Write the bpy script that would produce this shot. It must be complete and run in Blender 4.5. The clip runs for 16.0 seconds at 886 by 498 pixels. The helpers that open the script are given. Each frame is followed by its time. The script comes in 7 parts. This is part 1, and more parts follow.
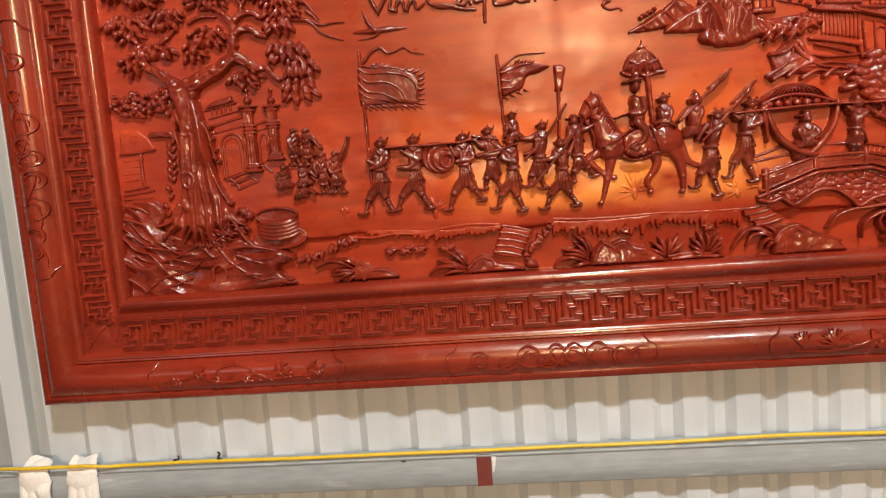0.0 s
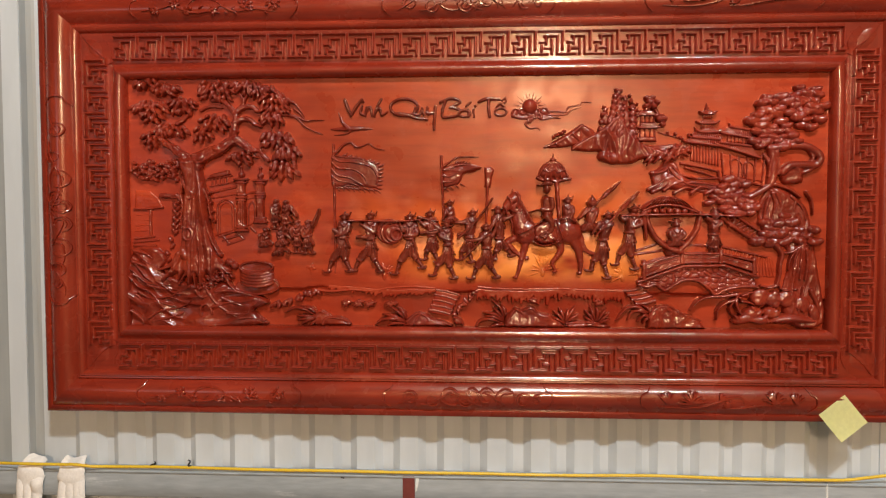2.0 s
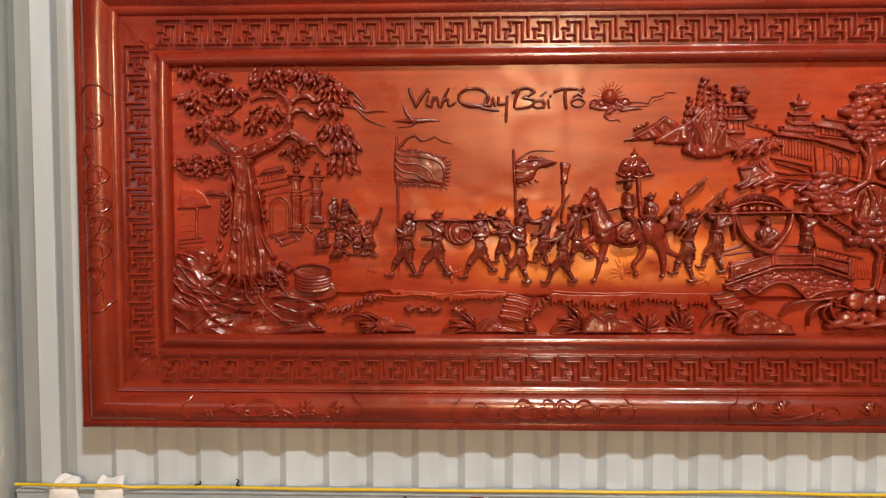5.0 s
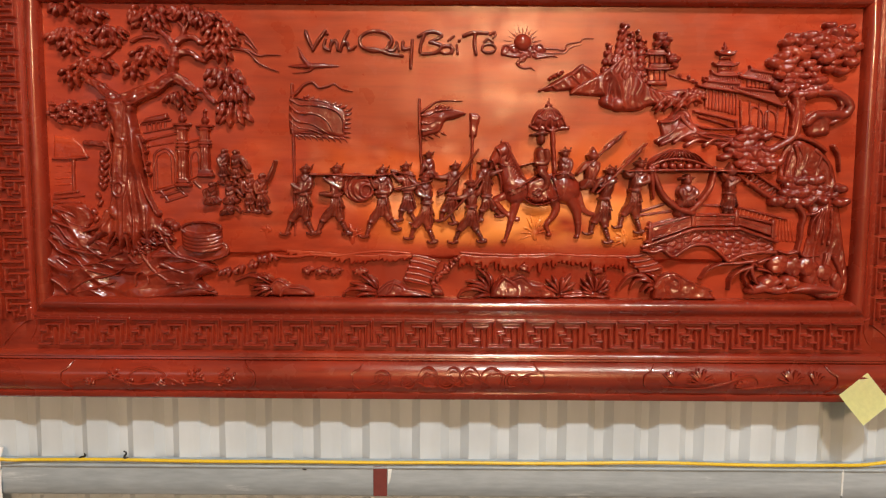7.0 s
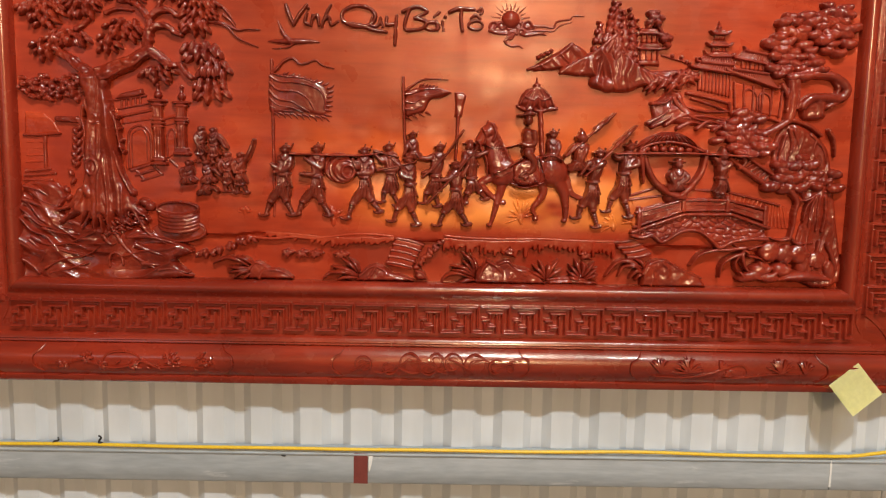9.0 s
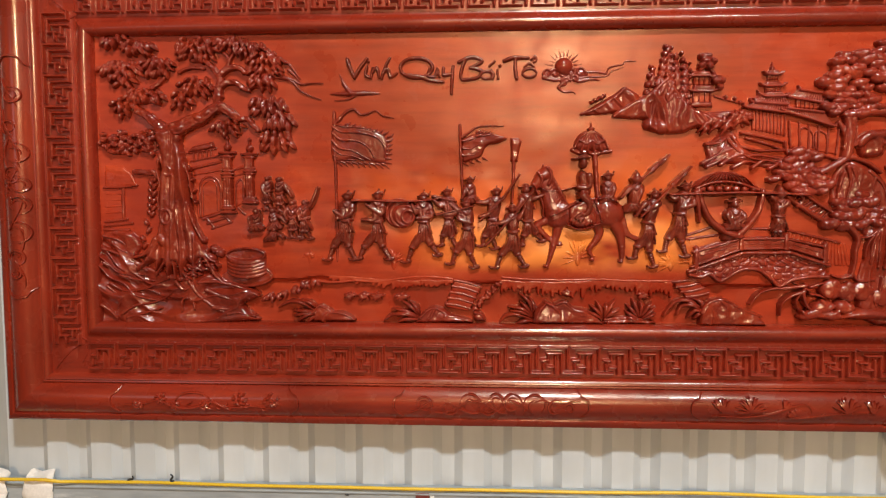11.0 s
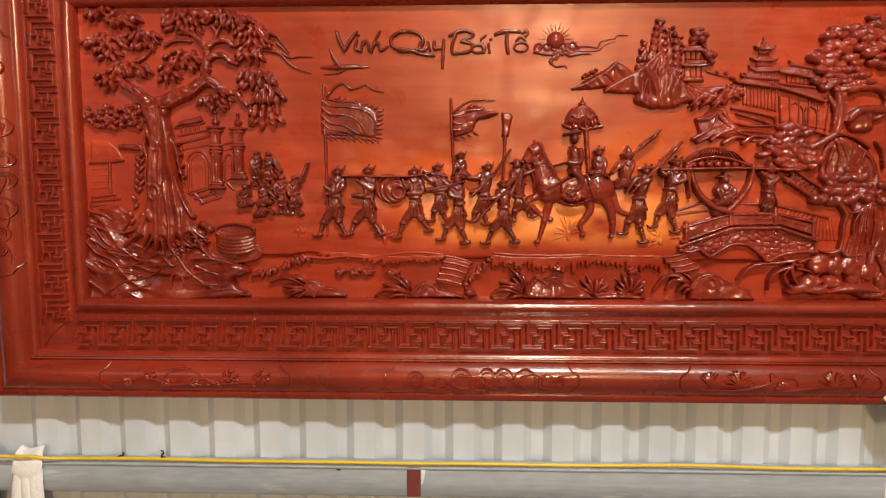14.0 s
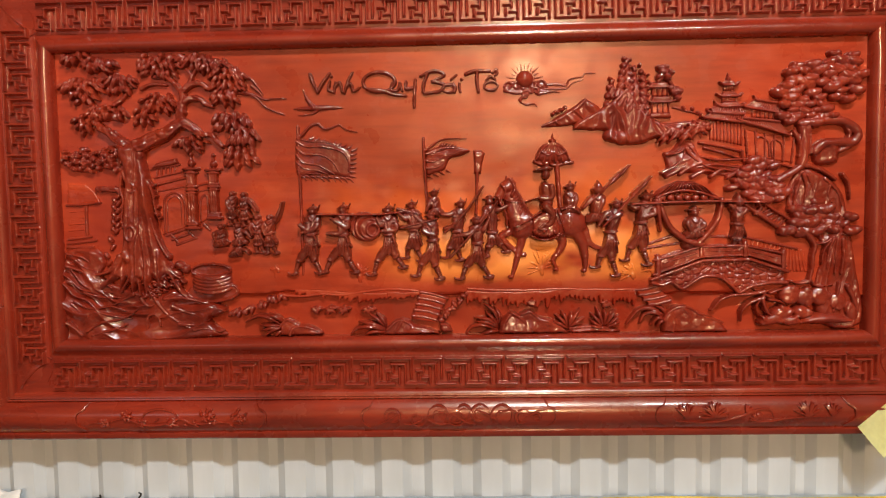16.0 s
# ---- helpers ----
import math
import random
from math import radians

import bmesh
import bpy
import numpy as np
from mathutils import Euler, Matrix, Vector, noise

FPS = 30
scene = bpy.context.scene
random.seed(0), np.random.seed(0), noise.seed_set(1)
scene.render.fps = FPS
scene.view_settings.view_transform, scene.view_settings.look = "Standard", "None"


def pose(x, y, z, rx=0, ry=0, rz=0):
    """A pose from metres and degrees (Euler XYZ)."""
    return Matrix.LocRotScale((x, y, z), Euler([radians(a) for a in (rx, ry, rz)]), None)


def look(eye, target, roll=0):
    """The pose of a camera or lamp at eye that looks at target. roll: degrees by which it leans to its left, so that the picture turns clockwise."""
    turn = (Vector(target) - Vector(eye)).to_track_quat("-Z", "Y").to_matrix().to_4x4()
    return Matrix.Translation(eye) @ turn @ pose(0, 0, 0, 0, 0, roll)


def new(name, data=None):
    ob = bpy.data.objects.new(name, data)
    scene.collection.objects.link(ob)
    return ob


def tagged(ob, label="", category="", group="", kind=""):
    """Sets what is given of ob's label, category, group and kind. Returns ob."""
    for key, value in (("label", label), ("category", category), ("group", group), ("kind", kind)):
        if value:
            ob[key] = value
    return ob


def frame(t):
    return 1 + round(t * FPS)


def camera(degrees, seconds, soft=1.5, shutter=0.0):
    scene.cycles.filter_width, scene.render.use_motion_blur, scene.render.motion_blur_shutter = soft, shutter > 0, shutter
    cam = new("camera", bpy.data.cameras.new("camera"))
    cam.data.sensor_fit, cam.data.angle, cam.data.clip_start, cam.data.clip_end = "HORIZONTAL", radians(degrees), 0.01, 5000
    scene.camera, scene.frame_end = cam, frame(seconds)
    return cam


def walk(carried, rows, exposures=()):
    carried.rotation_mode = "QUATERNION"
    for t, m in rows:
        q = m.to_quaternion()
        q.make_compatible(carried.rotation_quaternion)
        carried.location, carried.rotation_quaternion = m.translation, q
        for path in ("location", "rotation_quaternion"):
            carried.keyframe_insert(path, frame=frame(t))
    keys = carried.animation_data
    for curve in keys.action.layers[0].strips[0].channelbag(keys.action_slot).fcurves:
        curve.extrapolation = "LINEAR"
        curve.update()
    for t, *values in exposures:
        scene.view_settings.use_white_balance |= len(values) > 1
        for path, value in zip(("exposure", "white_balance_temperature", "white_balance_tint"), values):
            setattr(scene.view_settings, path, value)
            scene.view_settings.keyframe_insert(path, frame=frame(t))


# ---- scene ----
cam = camera(60.7, 16.0, soft=1.2)
METRES, EYE, TILT, LEAN, TURN = 1.19, 1.5, 0.0, 0.0, 5.2
ROWS = [
    (0.0, 0.0, 0.0, 0.0, -0.55, -6.97, 4.5),
    (0.5, -0.0223, -0.1148, 0.0071, -2.47, -6.44, 3.06),
    (1.0, 0.0167, -0.1764, 0.0155, -2.8, -3.93, 0.88),
    (1.5, 0.0593, -0.2425, 0.0256, -2.56, -3.32, 0.22),
    (2.0, 0.0567, -0.2875, 0.0317, -1.91, -2.63, 0.05),
    (2.5, 0.0154, -0.2843, 0.0268, -1.42, -2.05, -0.01),
    (3.0, -0.0617, -0.2683, 0.0257, -1.76, -2.03, 0.43),
    (3.5, -0.0843, -0.2525, 0.0288, -2.34, -2.2, 0.54),
    (6.0, -0.0976, -0.1274, 0.0301, -4.6, -3.8, -0.37),
    (6.5, -0.0666, -0.1111, 0.0218, -5.96, -5.15, -0.12),
    (7.0, 0.0287, -0.0945, 0.0202, -5.18, -5.58, -0.39),
    (7.5, 0.0415, -0.0855, 0.0143, -4.07, -6.13, 0.12),
    (8.0, 0.022, -0.065, 0.0078, -5.58, -7.31, 0.65),
    (8.5, 0.0465, -0.0636, 0.0136, -5.57, -7.63, -0.71),
    (9.0, 0.0506, -0.0636, 0.0178, -5.46, -6.87, -1.01),
    (9.5, 0.0467, -0.0716, 0.0296, -4.72, -5.51, -0.31),
    (10.0, 0.0439, -0.0809, 0.0324, -2.04, -4.95, 0.09),
    (12.5, 0.0216, -0.0906, 0.037, -1.74, -3.89, 0.11),
    (13.0, 0.0273, -0.0864, 0.0331, -1.98, -4.99, -1.51),
    (13.5, 0.024, -0.0753, 0.0253, -2.25, -6.1, -0.9),
    (14.0, 0.0251, -0.0863, 0.0314, -2.95, -6.08, 0.11),
    (14.5, 0.0422, -0.0803, 0.0396, -3.2, -4.84, -0.62),
    (15.0, 0.0431, -0.0749, 0.0414, -4.11, -4.58, 0.41),
    (15.5, 0.081, -0.0928, 0.0383, -3.54, -5.14, 1.06),
    (16.0, 0.0573, -0.0979, 0.0453, -3.44, -3.94, 0.99),
]
walk(cam, [(t, pose(0, 0, EYE, TILT, LEAN, TURN) @ pose(METRES * x, METRES * y, METRES * z, 90 + pitch, roll, yaw)) for t, x, y, z, yaw, pitch, roll in ROWS],
     exposures=((0.0, -0.06), (0.5, -0.17), (1.2, -0.22), (2.0, -0.32), (2.8, -0.27), (3.7, -0.25), (6.0, -0.27), (7.0, -0.22), (10.0, -0.22), (16.0, -0.21)))

# ---- light ----
world = bpy.data.worlds.new("hall_air")
scene.world = world
world.use_nodes = True
world.node_tree.nodes["Background"].inputs[0].default_value = (1.0, 0.9, 0.8, 1)
world.node_tree.nodes["Background"].inputs[1].default_value = 0.012


def area_lamp(name, eye, target, sx, sy, watts, colour):
    data = bpy.data.lights.new(name, "AREA")
    data.shape, data.size, data.size_y, data.energy, data.color = "RECTANGLE", sx, sy, watts, colour
    ob = new(name, data)
    ob.matrix_world = look(eye, target)
    return ob


WARM, COOL = (1.0, 0.68, 0.41), (0.94, 0.98, 1.0)
area_lamp("roof_light", (0.50, -1.2, 3.95), (0.2, 1.0, 1.4), 0.24, 0.18, 118, COOL)
area_lamp("roof_light", (1.40, -1.2, 3.95), (0.8, 1.0, 1.4), 0.24, 0.18, 28, COOL)
bulb = bpy.data.lights.new("hanging_bulb", "POINT")
bulb.energy, bulb.color, bulb.shadow_soft_size = 930, WARM, 0.32
new("hanging_bulb", bulb).location = (0.80, -6.0, 3.05)
# added cool lamp in an unseen opening, for sheen on the board's left
area_lamp("cool_sheen_lamp", (-4.6, -8.95, 2.6), (-0.2, 1.3, 1.6), 2.4, 2.0, 26, (0.80, 0.89, 1.0))

# ---- materials ----


def nodes_of(name):
    m = bpy.data.materials.new(name)
    m.use_nodes = True
    nt = m.node_tree
    return m, nt, nt.nodes["Principled BSDF"]


def noise_node(nt, scale, stretch=(1, 1, 1), detail=5, rough=0.55):
    tc, mp, nz = nt.nodes.new("ShaderNodeTexCoord"), nt.nodes.new("ShaderNodeMapping"), nt.nodes.new("ShaderNodeTexNoise")
    mp.inputs["Scale"].default_value = stretch
    nz.inputs["Scale"].default_value, nz.inputs["Detail"].default_value, nz.inputs["Roughness"].default_value = scale, detail, rough
    nt.links.new(tc.outputs["Object"], mp.inputs["Vector"])
    nt.links.new(mp.outputs["Vector"], nz.inputs["Vector"])
    return nz


def ramp(nt, source, stops):
    r = nt.nodes.new("ShaderNodeValToRGB")
    while len(r.color_ramp.elements) < len(stops):
        r.color_ramp.elements.new(0.5)
    for e, (p, c) in zip(r.color_ramp.elements, stops):
        e.position, e.color = p, (*c, 1)
    nt.links.new(source, r.inputs["Fac"])
    return r


def mix(nt, fac, a, b, mode="MIX"):
    n = nt.nodes.new("ShaderNodeMix")
    n.data_type, n.blend_type = "RGBA", mode
    for sock, val in ((n.inputs[0], fac), (n.inputs[6], a), (n.inputs[7], b)):
        if isinstance(val, (int, float)):
            sock.default_value = val
        elif isinstance(val, tuple):
            sock.default_value = (*val, 1)
        else:
            nt.links.new(val, sock)
    return n.outputs[2]


def bump(nt, shader, source, strength, dist):
    b = nt.nodes.new("ShaderNodeBump")
    b.inputs["Strength"].default_value, b.inputs["Distance"].default_value = strength, dist
    nt.links.new(source, b.inputs["Height"])
    nt.links.new(b.outputs["Normal"], shader.inputs["Normal"])
    return b


def lacquer(name, dark, mid, light, grain=(1.2, 8, 9), rough=0.3, coat=0.8, coat_rough=0.14, belts=None, tint=(1, 1, 1), wavy=0.0, gloss=0.5, pore=0.12):
    """Red-stained wood under a clear lacquer: long grain, cloudy stain, fine pores; some belts take a lighter or darker
    colour.
    """
    m, nt, sh = nodes_of(name)
    g = noise_node(nt, 6, grain, 6, 0.6)
    cloud = noise_node(nt, 3.2, (1, 1, 1), 3)
    col = ramp(nt, g.outputs[0], ((0.25, dark), (0.5, mid), (0.8, light))).outputs[0]
    cl = ramp(nt, cloud.outputs[0], ((0.35, (0.74, 0.68, 0.64)), (0.7, (1.12, 1.18, 1.22)))).outputs[0]
    col = mix(nt, 1.0, col, cl, "MULTIPLY")
    if belts:
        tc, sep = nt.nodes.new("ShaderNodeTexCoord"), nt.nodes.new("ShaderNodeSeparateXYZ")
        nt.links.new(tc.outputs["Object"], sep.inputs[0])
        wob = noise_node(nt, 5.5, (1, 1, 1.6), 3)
        for colour, zc, half, x0, x1, amount in belts:
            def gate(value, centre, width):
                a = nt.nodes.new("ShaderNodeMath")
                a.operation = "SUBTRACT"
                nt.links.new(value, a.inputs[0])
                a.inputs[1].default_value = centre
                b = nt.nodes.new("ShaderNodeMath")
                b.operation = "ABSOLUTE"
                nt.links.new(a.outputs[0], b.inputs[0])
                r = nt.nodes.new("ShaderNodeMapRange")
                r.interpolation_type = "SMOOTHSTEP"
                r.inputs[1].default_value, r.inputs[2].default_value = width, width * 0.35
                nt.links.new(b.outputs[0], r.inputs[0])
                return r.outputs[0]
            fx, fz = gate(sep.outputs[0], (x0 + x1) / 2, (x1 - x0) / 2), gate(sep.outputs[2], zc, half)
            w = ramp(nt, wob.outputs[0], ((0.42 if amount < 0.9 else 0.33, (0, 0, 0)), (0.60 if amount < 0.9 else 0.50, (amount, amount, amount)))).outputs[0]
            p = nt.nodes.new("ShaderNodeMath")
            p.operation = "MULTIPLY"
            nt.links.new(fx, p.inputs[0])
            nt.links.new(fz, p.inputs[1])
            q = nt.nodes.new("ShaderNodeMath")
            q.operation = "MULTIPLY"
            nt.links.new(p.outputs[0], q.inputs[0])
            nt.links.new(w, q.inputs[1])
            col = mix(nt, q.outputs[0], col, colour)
    nt.links.new(col, sh.inputs["Base Color"])
    worn = noise_node(nt, 14, (1, 1, 1), 4)
    nt.links.new(ramp(nt, worn.outputs[0], ((0.35, (rough * 0.75,) * 3), (0.7, (rough * 1.35,) * 3))).outputs[0], sh.inputs["Roughness"])
    nt.links.new(ramp(nt, worn.outputs[0], ((0.35, (coat_rough * 0.7,) * 3), (0.7, (coat_rough * 1.6,) * 3))).outputs[0], sh.inputs["Coat Roughness"])
    sh.inputs["Coat Weight"].default_value = coat
    sh.inputs["Specular IOR Level"].default_value = gloss
    sh.inputs["Specular Tint"].default_value = (*tint, 1)
    pores = noise_node(nt, 60, grain, 3)
    b = bump(nt, sh, pores.outputs[0], pore, 0.002)
    if wavy:
        cuts = noise_node(nt, wavy, (1, 1, 1), 2, 0.4)
        c = nt.nodes.new("ShaderNodeBump")
        c.inputs["Strength"].default_value, c.inputs["Distance"].default_value = 0.16, 0.004
        nt.links.new(cuts.outputs[0], c.inputs["Height"])
        nt.links.new(c.outputs["Normal"], b.inputs["Normal"])
        nt.links.new(c.outputs["Normal"], sh.inputs["Coat Normal"])
    return m


# two lighter orange belts behind the figures, darker ones at the pond and left end
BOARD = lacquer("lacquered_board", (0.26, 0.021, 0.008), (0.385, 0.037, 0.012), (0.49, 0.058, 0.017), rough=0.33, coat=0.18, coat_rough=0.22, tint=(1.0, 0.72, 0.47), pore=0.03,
                belts=(((0.60, 0.088, 0.010), -0.05, 0.13, -0.42, 0.62, 0.8), ((0.84, 0.25, 0.045), -0.125, 0.062, -0.20, 0.50, 0.92), ((0.24, 0.013, 0.004), -0.245, 0.075, -0.50, 0.66, 0.95), ((0.28, 0.020, 0.008), 0.02, 0.30, -1.0, -0.45, 0.6)))
CARVED = lacquer("lacquered_carving", (0.14, 0.012, 0.006), (0.235, 0.022, 0.009), (0.35, 0.039, 0.012), (3, 3, 3), rough=0.31, coat=0.8, coat_rough=0.17, tint=(1.0, 0.84, 0.66), wavy=85, gloss=0.3)
FIGURE = lacquer("lacquered_figure", (0.10, 0.011, 0.005), (0.17, 0.019, 0.008), (0.27, 0.034, 0.012), (4, 4, 4), rough=0.29, coat=0.9, coat_rough=0.15, tint=(1.0, 0.84, 0.66), wavy=120, gloss=0.3)
FRAME_H = lacquer("lacquered_rail", (0.175, 0.0145, 0.007), (0.26, 0.0235, 0.0095), (0.355, 0.036, 0.012), (1.0, 9, 9), rough=0.27, coat=0.75, coat_rough=0.12, tint=(1.0, 0.8, 0.6))
FRAME_V = lacquer("lacquered_stile", (0.175, 0.0145, 0.007), (0.26, 0.0235, 0.0095), (0.355, 0.036, 0.012), (9, 9, 1.0), rough=0.27, coat=0.75, coat_rough=0.12, tint=(1.0, 0.8, 0.6))


def plain(name, a, b, scale, rough, metal=0.0, stretch=(1, 1, 1), relief=0.05, spots=None):
    m, nt, sh = nodes_of(name)
    n1, n2 = noise_node(nt, scale, stretch), noise_node(nt, scale * 9, stretch, 4)
    col = ramp(nt, n1.outputs[0], ((0.3, a), (0.7, b))).outputs[0]
    col = mix(nt, 0.35, col, ramp(nt, n2.outputs[0], ((0.35, tuple(0.8 * v for v in a)), (0.7, b))).outputs[0])
    if spots:
        n3 = noise_node(nt, scale * 3, stretch, 6, 0.7)
        f = ramp(nt, n3.outputs[0], ((0.60, (0, 0, 0)), (0.72, (1, 1, 1)))).outputs[0]
        col = mix(nt, f, col, spots)
    nt.links.new(col, sh.inputs["Base Color"])
    rr = ramp(nt, n2.outputs[0], ((0.3, (rough * 0.8,) * 3), (0.7, (min(1, rough * 1.2),) * 3))).outputs[0]
    nt.links.new(rr, sh.inputs["Roughness"])
    sh.inputs["Metallic"].default_value = metal
    bump(nt, sh, n2.outputs[0], relief, 0.01)
    return m


SHEET = plain("painted_sheet", (0.55, 0.58, 0.59), (0.63, 0.66, 0.67), 2.0, 0.45, 0.0, (1, 1, 0.2))
GALV = plain("galvanised_steel", (0.36, 0.40, 0.42), (0.52, 0.56, 0.58), 6.0, 0.50, 0.25, (0.35, 1, 2.2), 0.05, (0.64, 0.67, 0.68))
GALV_V = plain("galvanised_tube", (0.42, 0.45, 0.44), (0.60, 0.60, 0.56), 9.0, 0.50, 0.5, (1.5, 1, 0.35), 0.08, (0.76, 0.76, 0.72))
TRIM = plain("grey_folded_trim", (0.32, 0.335, 0.325), (0.39, 0.40, 0.385), 3.0, 0.5, 0.1, (1.5, 1, 0.15), 0.03)
PALE = plain("pale_sealant", (0.70, 0.70, 0.66), (0.80, 0.80, 0.76), 40, 0.7)
REDTAPE = plain("dark_red_paint", (0.16, 0.03, 0.025), (0.22, 0.045, 0.035), 30, 0.5)
CABLE = plain("yellow_plastic", (0.72, 0.46, 0.02), (0.85, 0.58, 0.04), 20, 0.4)
COTTON = plain("white_cotton", (0.84, 0.79, 0.72), (0.92, 0.88, 0.82), 25, 0.95, 0.0, (1, 1, 1), 0.1)
PAPER = plain("yellow_paper", (0.95, 0.93, 0.42), (0.98, 0.96, 0.50), 12, 0.8)
GREY = plain("worn_concrete", (0.13, 0.11, 0.09), (0.20, 0.17, 0.14), 1.5, 0.7, 0.0, (1, 1, 1), 0.1)
LIMEWASH = plain("cream_wall_paint", (0.28, 0.26, 0.23), (0.36, 0.34, 0.30), 0.8, 0.8)
ROOFING = plain("grey_roof_sheet", (0.16, 0.16, 0.16), (0.22, 0.22, 0.21), 0.8, 0.6)
DARK = plain("near_black", (0.02, 0.02, 0.02), (0.035, 0.035, 0.035), 6, 0.5)

# ---- mesh helpers ----
def lattice(ix, iz, seed):
    """A repeatable random value from -1 to 1 for each whole-numbered place."""
    v = np.sin(ix * 127.1 + iz * 311.7 + seed * 74.7) * 43758.5453
    return 2 * (v - np.floor(v)) - 1


def waves(x, z, seed=0.0):
    """Smooth value noise for arrays."""
    ix, iz = np.floor(x), np.floor(z)
    fx, fz = x - ix, z - iz
    fx, fz = fx * fx * (3 - 2 * fx), fz * fz * (3 - 2 * fz)
    lo = lattice(ix, iz, seed) * (1 - fx) + lattice(ix + 1, iz, seed) * fx
    hi = lattice(ix, iz + 1, seed) * (1 - fx) + lattice(ix + 1, iz + 1, seed) * fx
    return lo * (1 - fz) + hi * fz


class Sculpt:
    """A carved form as heights over the board: shapes are laid on one another and melt together at their joints."""

    def __init__(self, step=0.0012, melt=0.0012, gouge=1.5, low=0.55):
        self.step, self.melt, self.gouge, self.low, self.shapes = step, melt, gouge, low, []

    def add(self, x0, x1, z0, z1, height, melt=None):
        self.shapes.append((x0, x1, z0, z1, height, self.melt if melt is None else melt))

    def mesh(self, name):
        s = self.step
        x0, z0 = min(q[0] for q in self.shapes) - 3 * s, min(q[2] for q in self.shapes) - 3 * s
        x1, z1 = max(q[1] for q in self.shapes) + 3 * s, max(q[3] for q in self.shapes) + 3 * s
        nx, nz = int((x1 - x0) / s) + 2, int((z1 - z0) / s) + 2
        gx, gz = np.meshgrid(x0 + s * np.arange(nx), z0 + s * np.arange(nz))
        h = np.full(gx.shape, -0.02)
        for a0, a1, b0, b1, height, k in self.shapes:
            i0, i1 = max(0, int((a0 - x0) / s) - 1), min(nx, int((a1 - x0) / s) + 3)
            j0, j1 = max(0, int((b0 - z0) / s) - 1), min(nz, int((b1 - z0) / s) + 3)
            v, old = height(gx[j0:j1, i0:i1], gz[j0:j1, i0:i1]), h[j0:j1, i0:i1]
            both = (v > 0) & (old > 0)
            h[j0:j1, i0:i1] = np.maximum(old, v) + np.where(both, np.maximum(k - np.abs(v - old), 0) ** 2 / (4 * k + 1e-9), 0)
        solid = h > 0
        soft = np.where(solid, h, 0)
        soft = np.pad(soft, 1, mode="edge")
        soft = (4 * soft[1:-1, 1:-1] + soft[:-2, 1:-1] + soft[2:, 1:-1] + soft[1:-1, :-2] + soft[1:-1, 2:]) / 8
        soft = soft + self.gouge * solid * (0.0006 * waves(gx * 75, gz * 75, 1) + 0.0002 * waves(gx * 210, gz * 210, 2))
        keep = solid.copy()
        for dx, dz in ((1, 0), (-1, 0), (0, 1), (0, -1), (1, 1), (-1, -1), (1, -1), (-1, 1)):
            keep |= np.roll(np.roll(solid, dx, 1), dz, 0)
        soft = np.maximum(soft, 0.0)
        soft = np.where(soft < 0.007, soft * self.low, 0.007 * self.low + (soft - 0.007) * 1.15)
        depth = np.where(solid, soft, -0.012)
        px = gx + 0.22 * s * waves(gx * 400, gz * 400, 5)
        number = np.full(gx.shape, -1)
        number[keep] = np.arange(keep.sum())
        full = keep[:-1, :-1] & keep[1:, :-1] & keep[:-1, 1:] & keep[1:, 1:]
        quads = np.stack((number[:-1, :-1][full], number[:-1, 1:][full], number[1:, 1:][full], number[1:, :-1][full]), 1)
        me = bpy.data.meshes.new(name)
        me.from_pydata(np.stack((px[keep], -depth[keep], gz[keep]), 1).tolist(), [], quads.tolist())
        return me

    def stroke(self, pts, r0, r1, lift, high=1.0, belly=0.0, melt=None):
        """A tapering round ridge along points (x, z) or (x, z, depth); lift: how far its middle stands off the board."""
        line = np.array([(p[0], p[1], -p[2] if len(p) > 2 else lift) for p in pts])
        n = len(line)
        t = np.linspace(0, 1, n)
        rad = np.maximum(r0 + (r1 - r0) * t + belly * np.sin(np.pi * t), 0.0004)
        m = rad.max()

        def height(gx, gz):
            best = np.full(gx.shape, -1.0)
            for i in range(max(1, n - 1)):
                (ax, az, al), (bx, bz, bl) = line[i], line[min(n - 1, i + 1)]
                dx, dz = bx - ax, bz - az
                u = np.clip(((gx - ax) * dx + (gz - az) * dz) / (dx * dx + dz * dz + 1e-12), 0, 1)
                r = rad[i] + (rad[min(n - 1, i + 1)] - rad[i]) * u
                q = 1 - ((gx - ax - u * dx) ** 2 + (gz - az - u * dz) ** 2) / (r * r)
                best = np.maximum(best, np.where(q > 0, al + (bl - al) * u + high * r * np.sqrt(np.maximum(q, 0)), -1.0))
            return best
        self.add(line[:, 0].min() - m, line[:, 0].max() + m, line[:, 1].min() - m, line[:, 1].max() + m, height, melt)

    def ball(self, x, z, rx, rz, lift, high, turn=0.0, melt=None, power=0.5):
        """A rounded knob; turn: degrees of its long side."""
        c, s = math.cos(radians(turn)), math.sin(radians(turn))
        m = max(rx, rz)

        def height(gx, gz):
            u, v = c * (gx - x) + s * (gz - z), -s * (gx - x) + c * (gz - z)
            q = 1 - (u / rx) ** 2 - (v / rz) ** 2
            return np.where(q > 0, lift + high * np.maximum(q, 0) ** power, -1.0)
        self.add(x - m, x + m, z - m, z + m, height, melt)

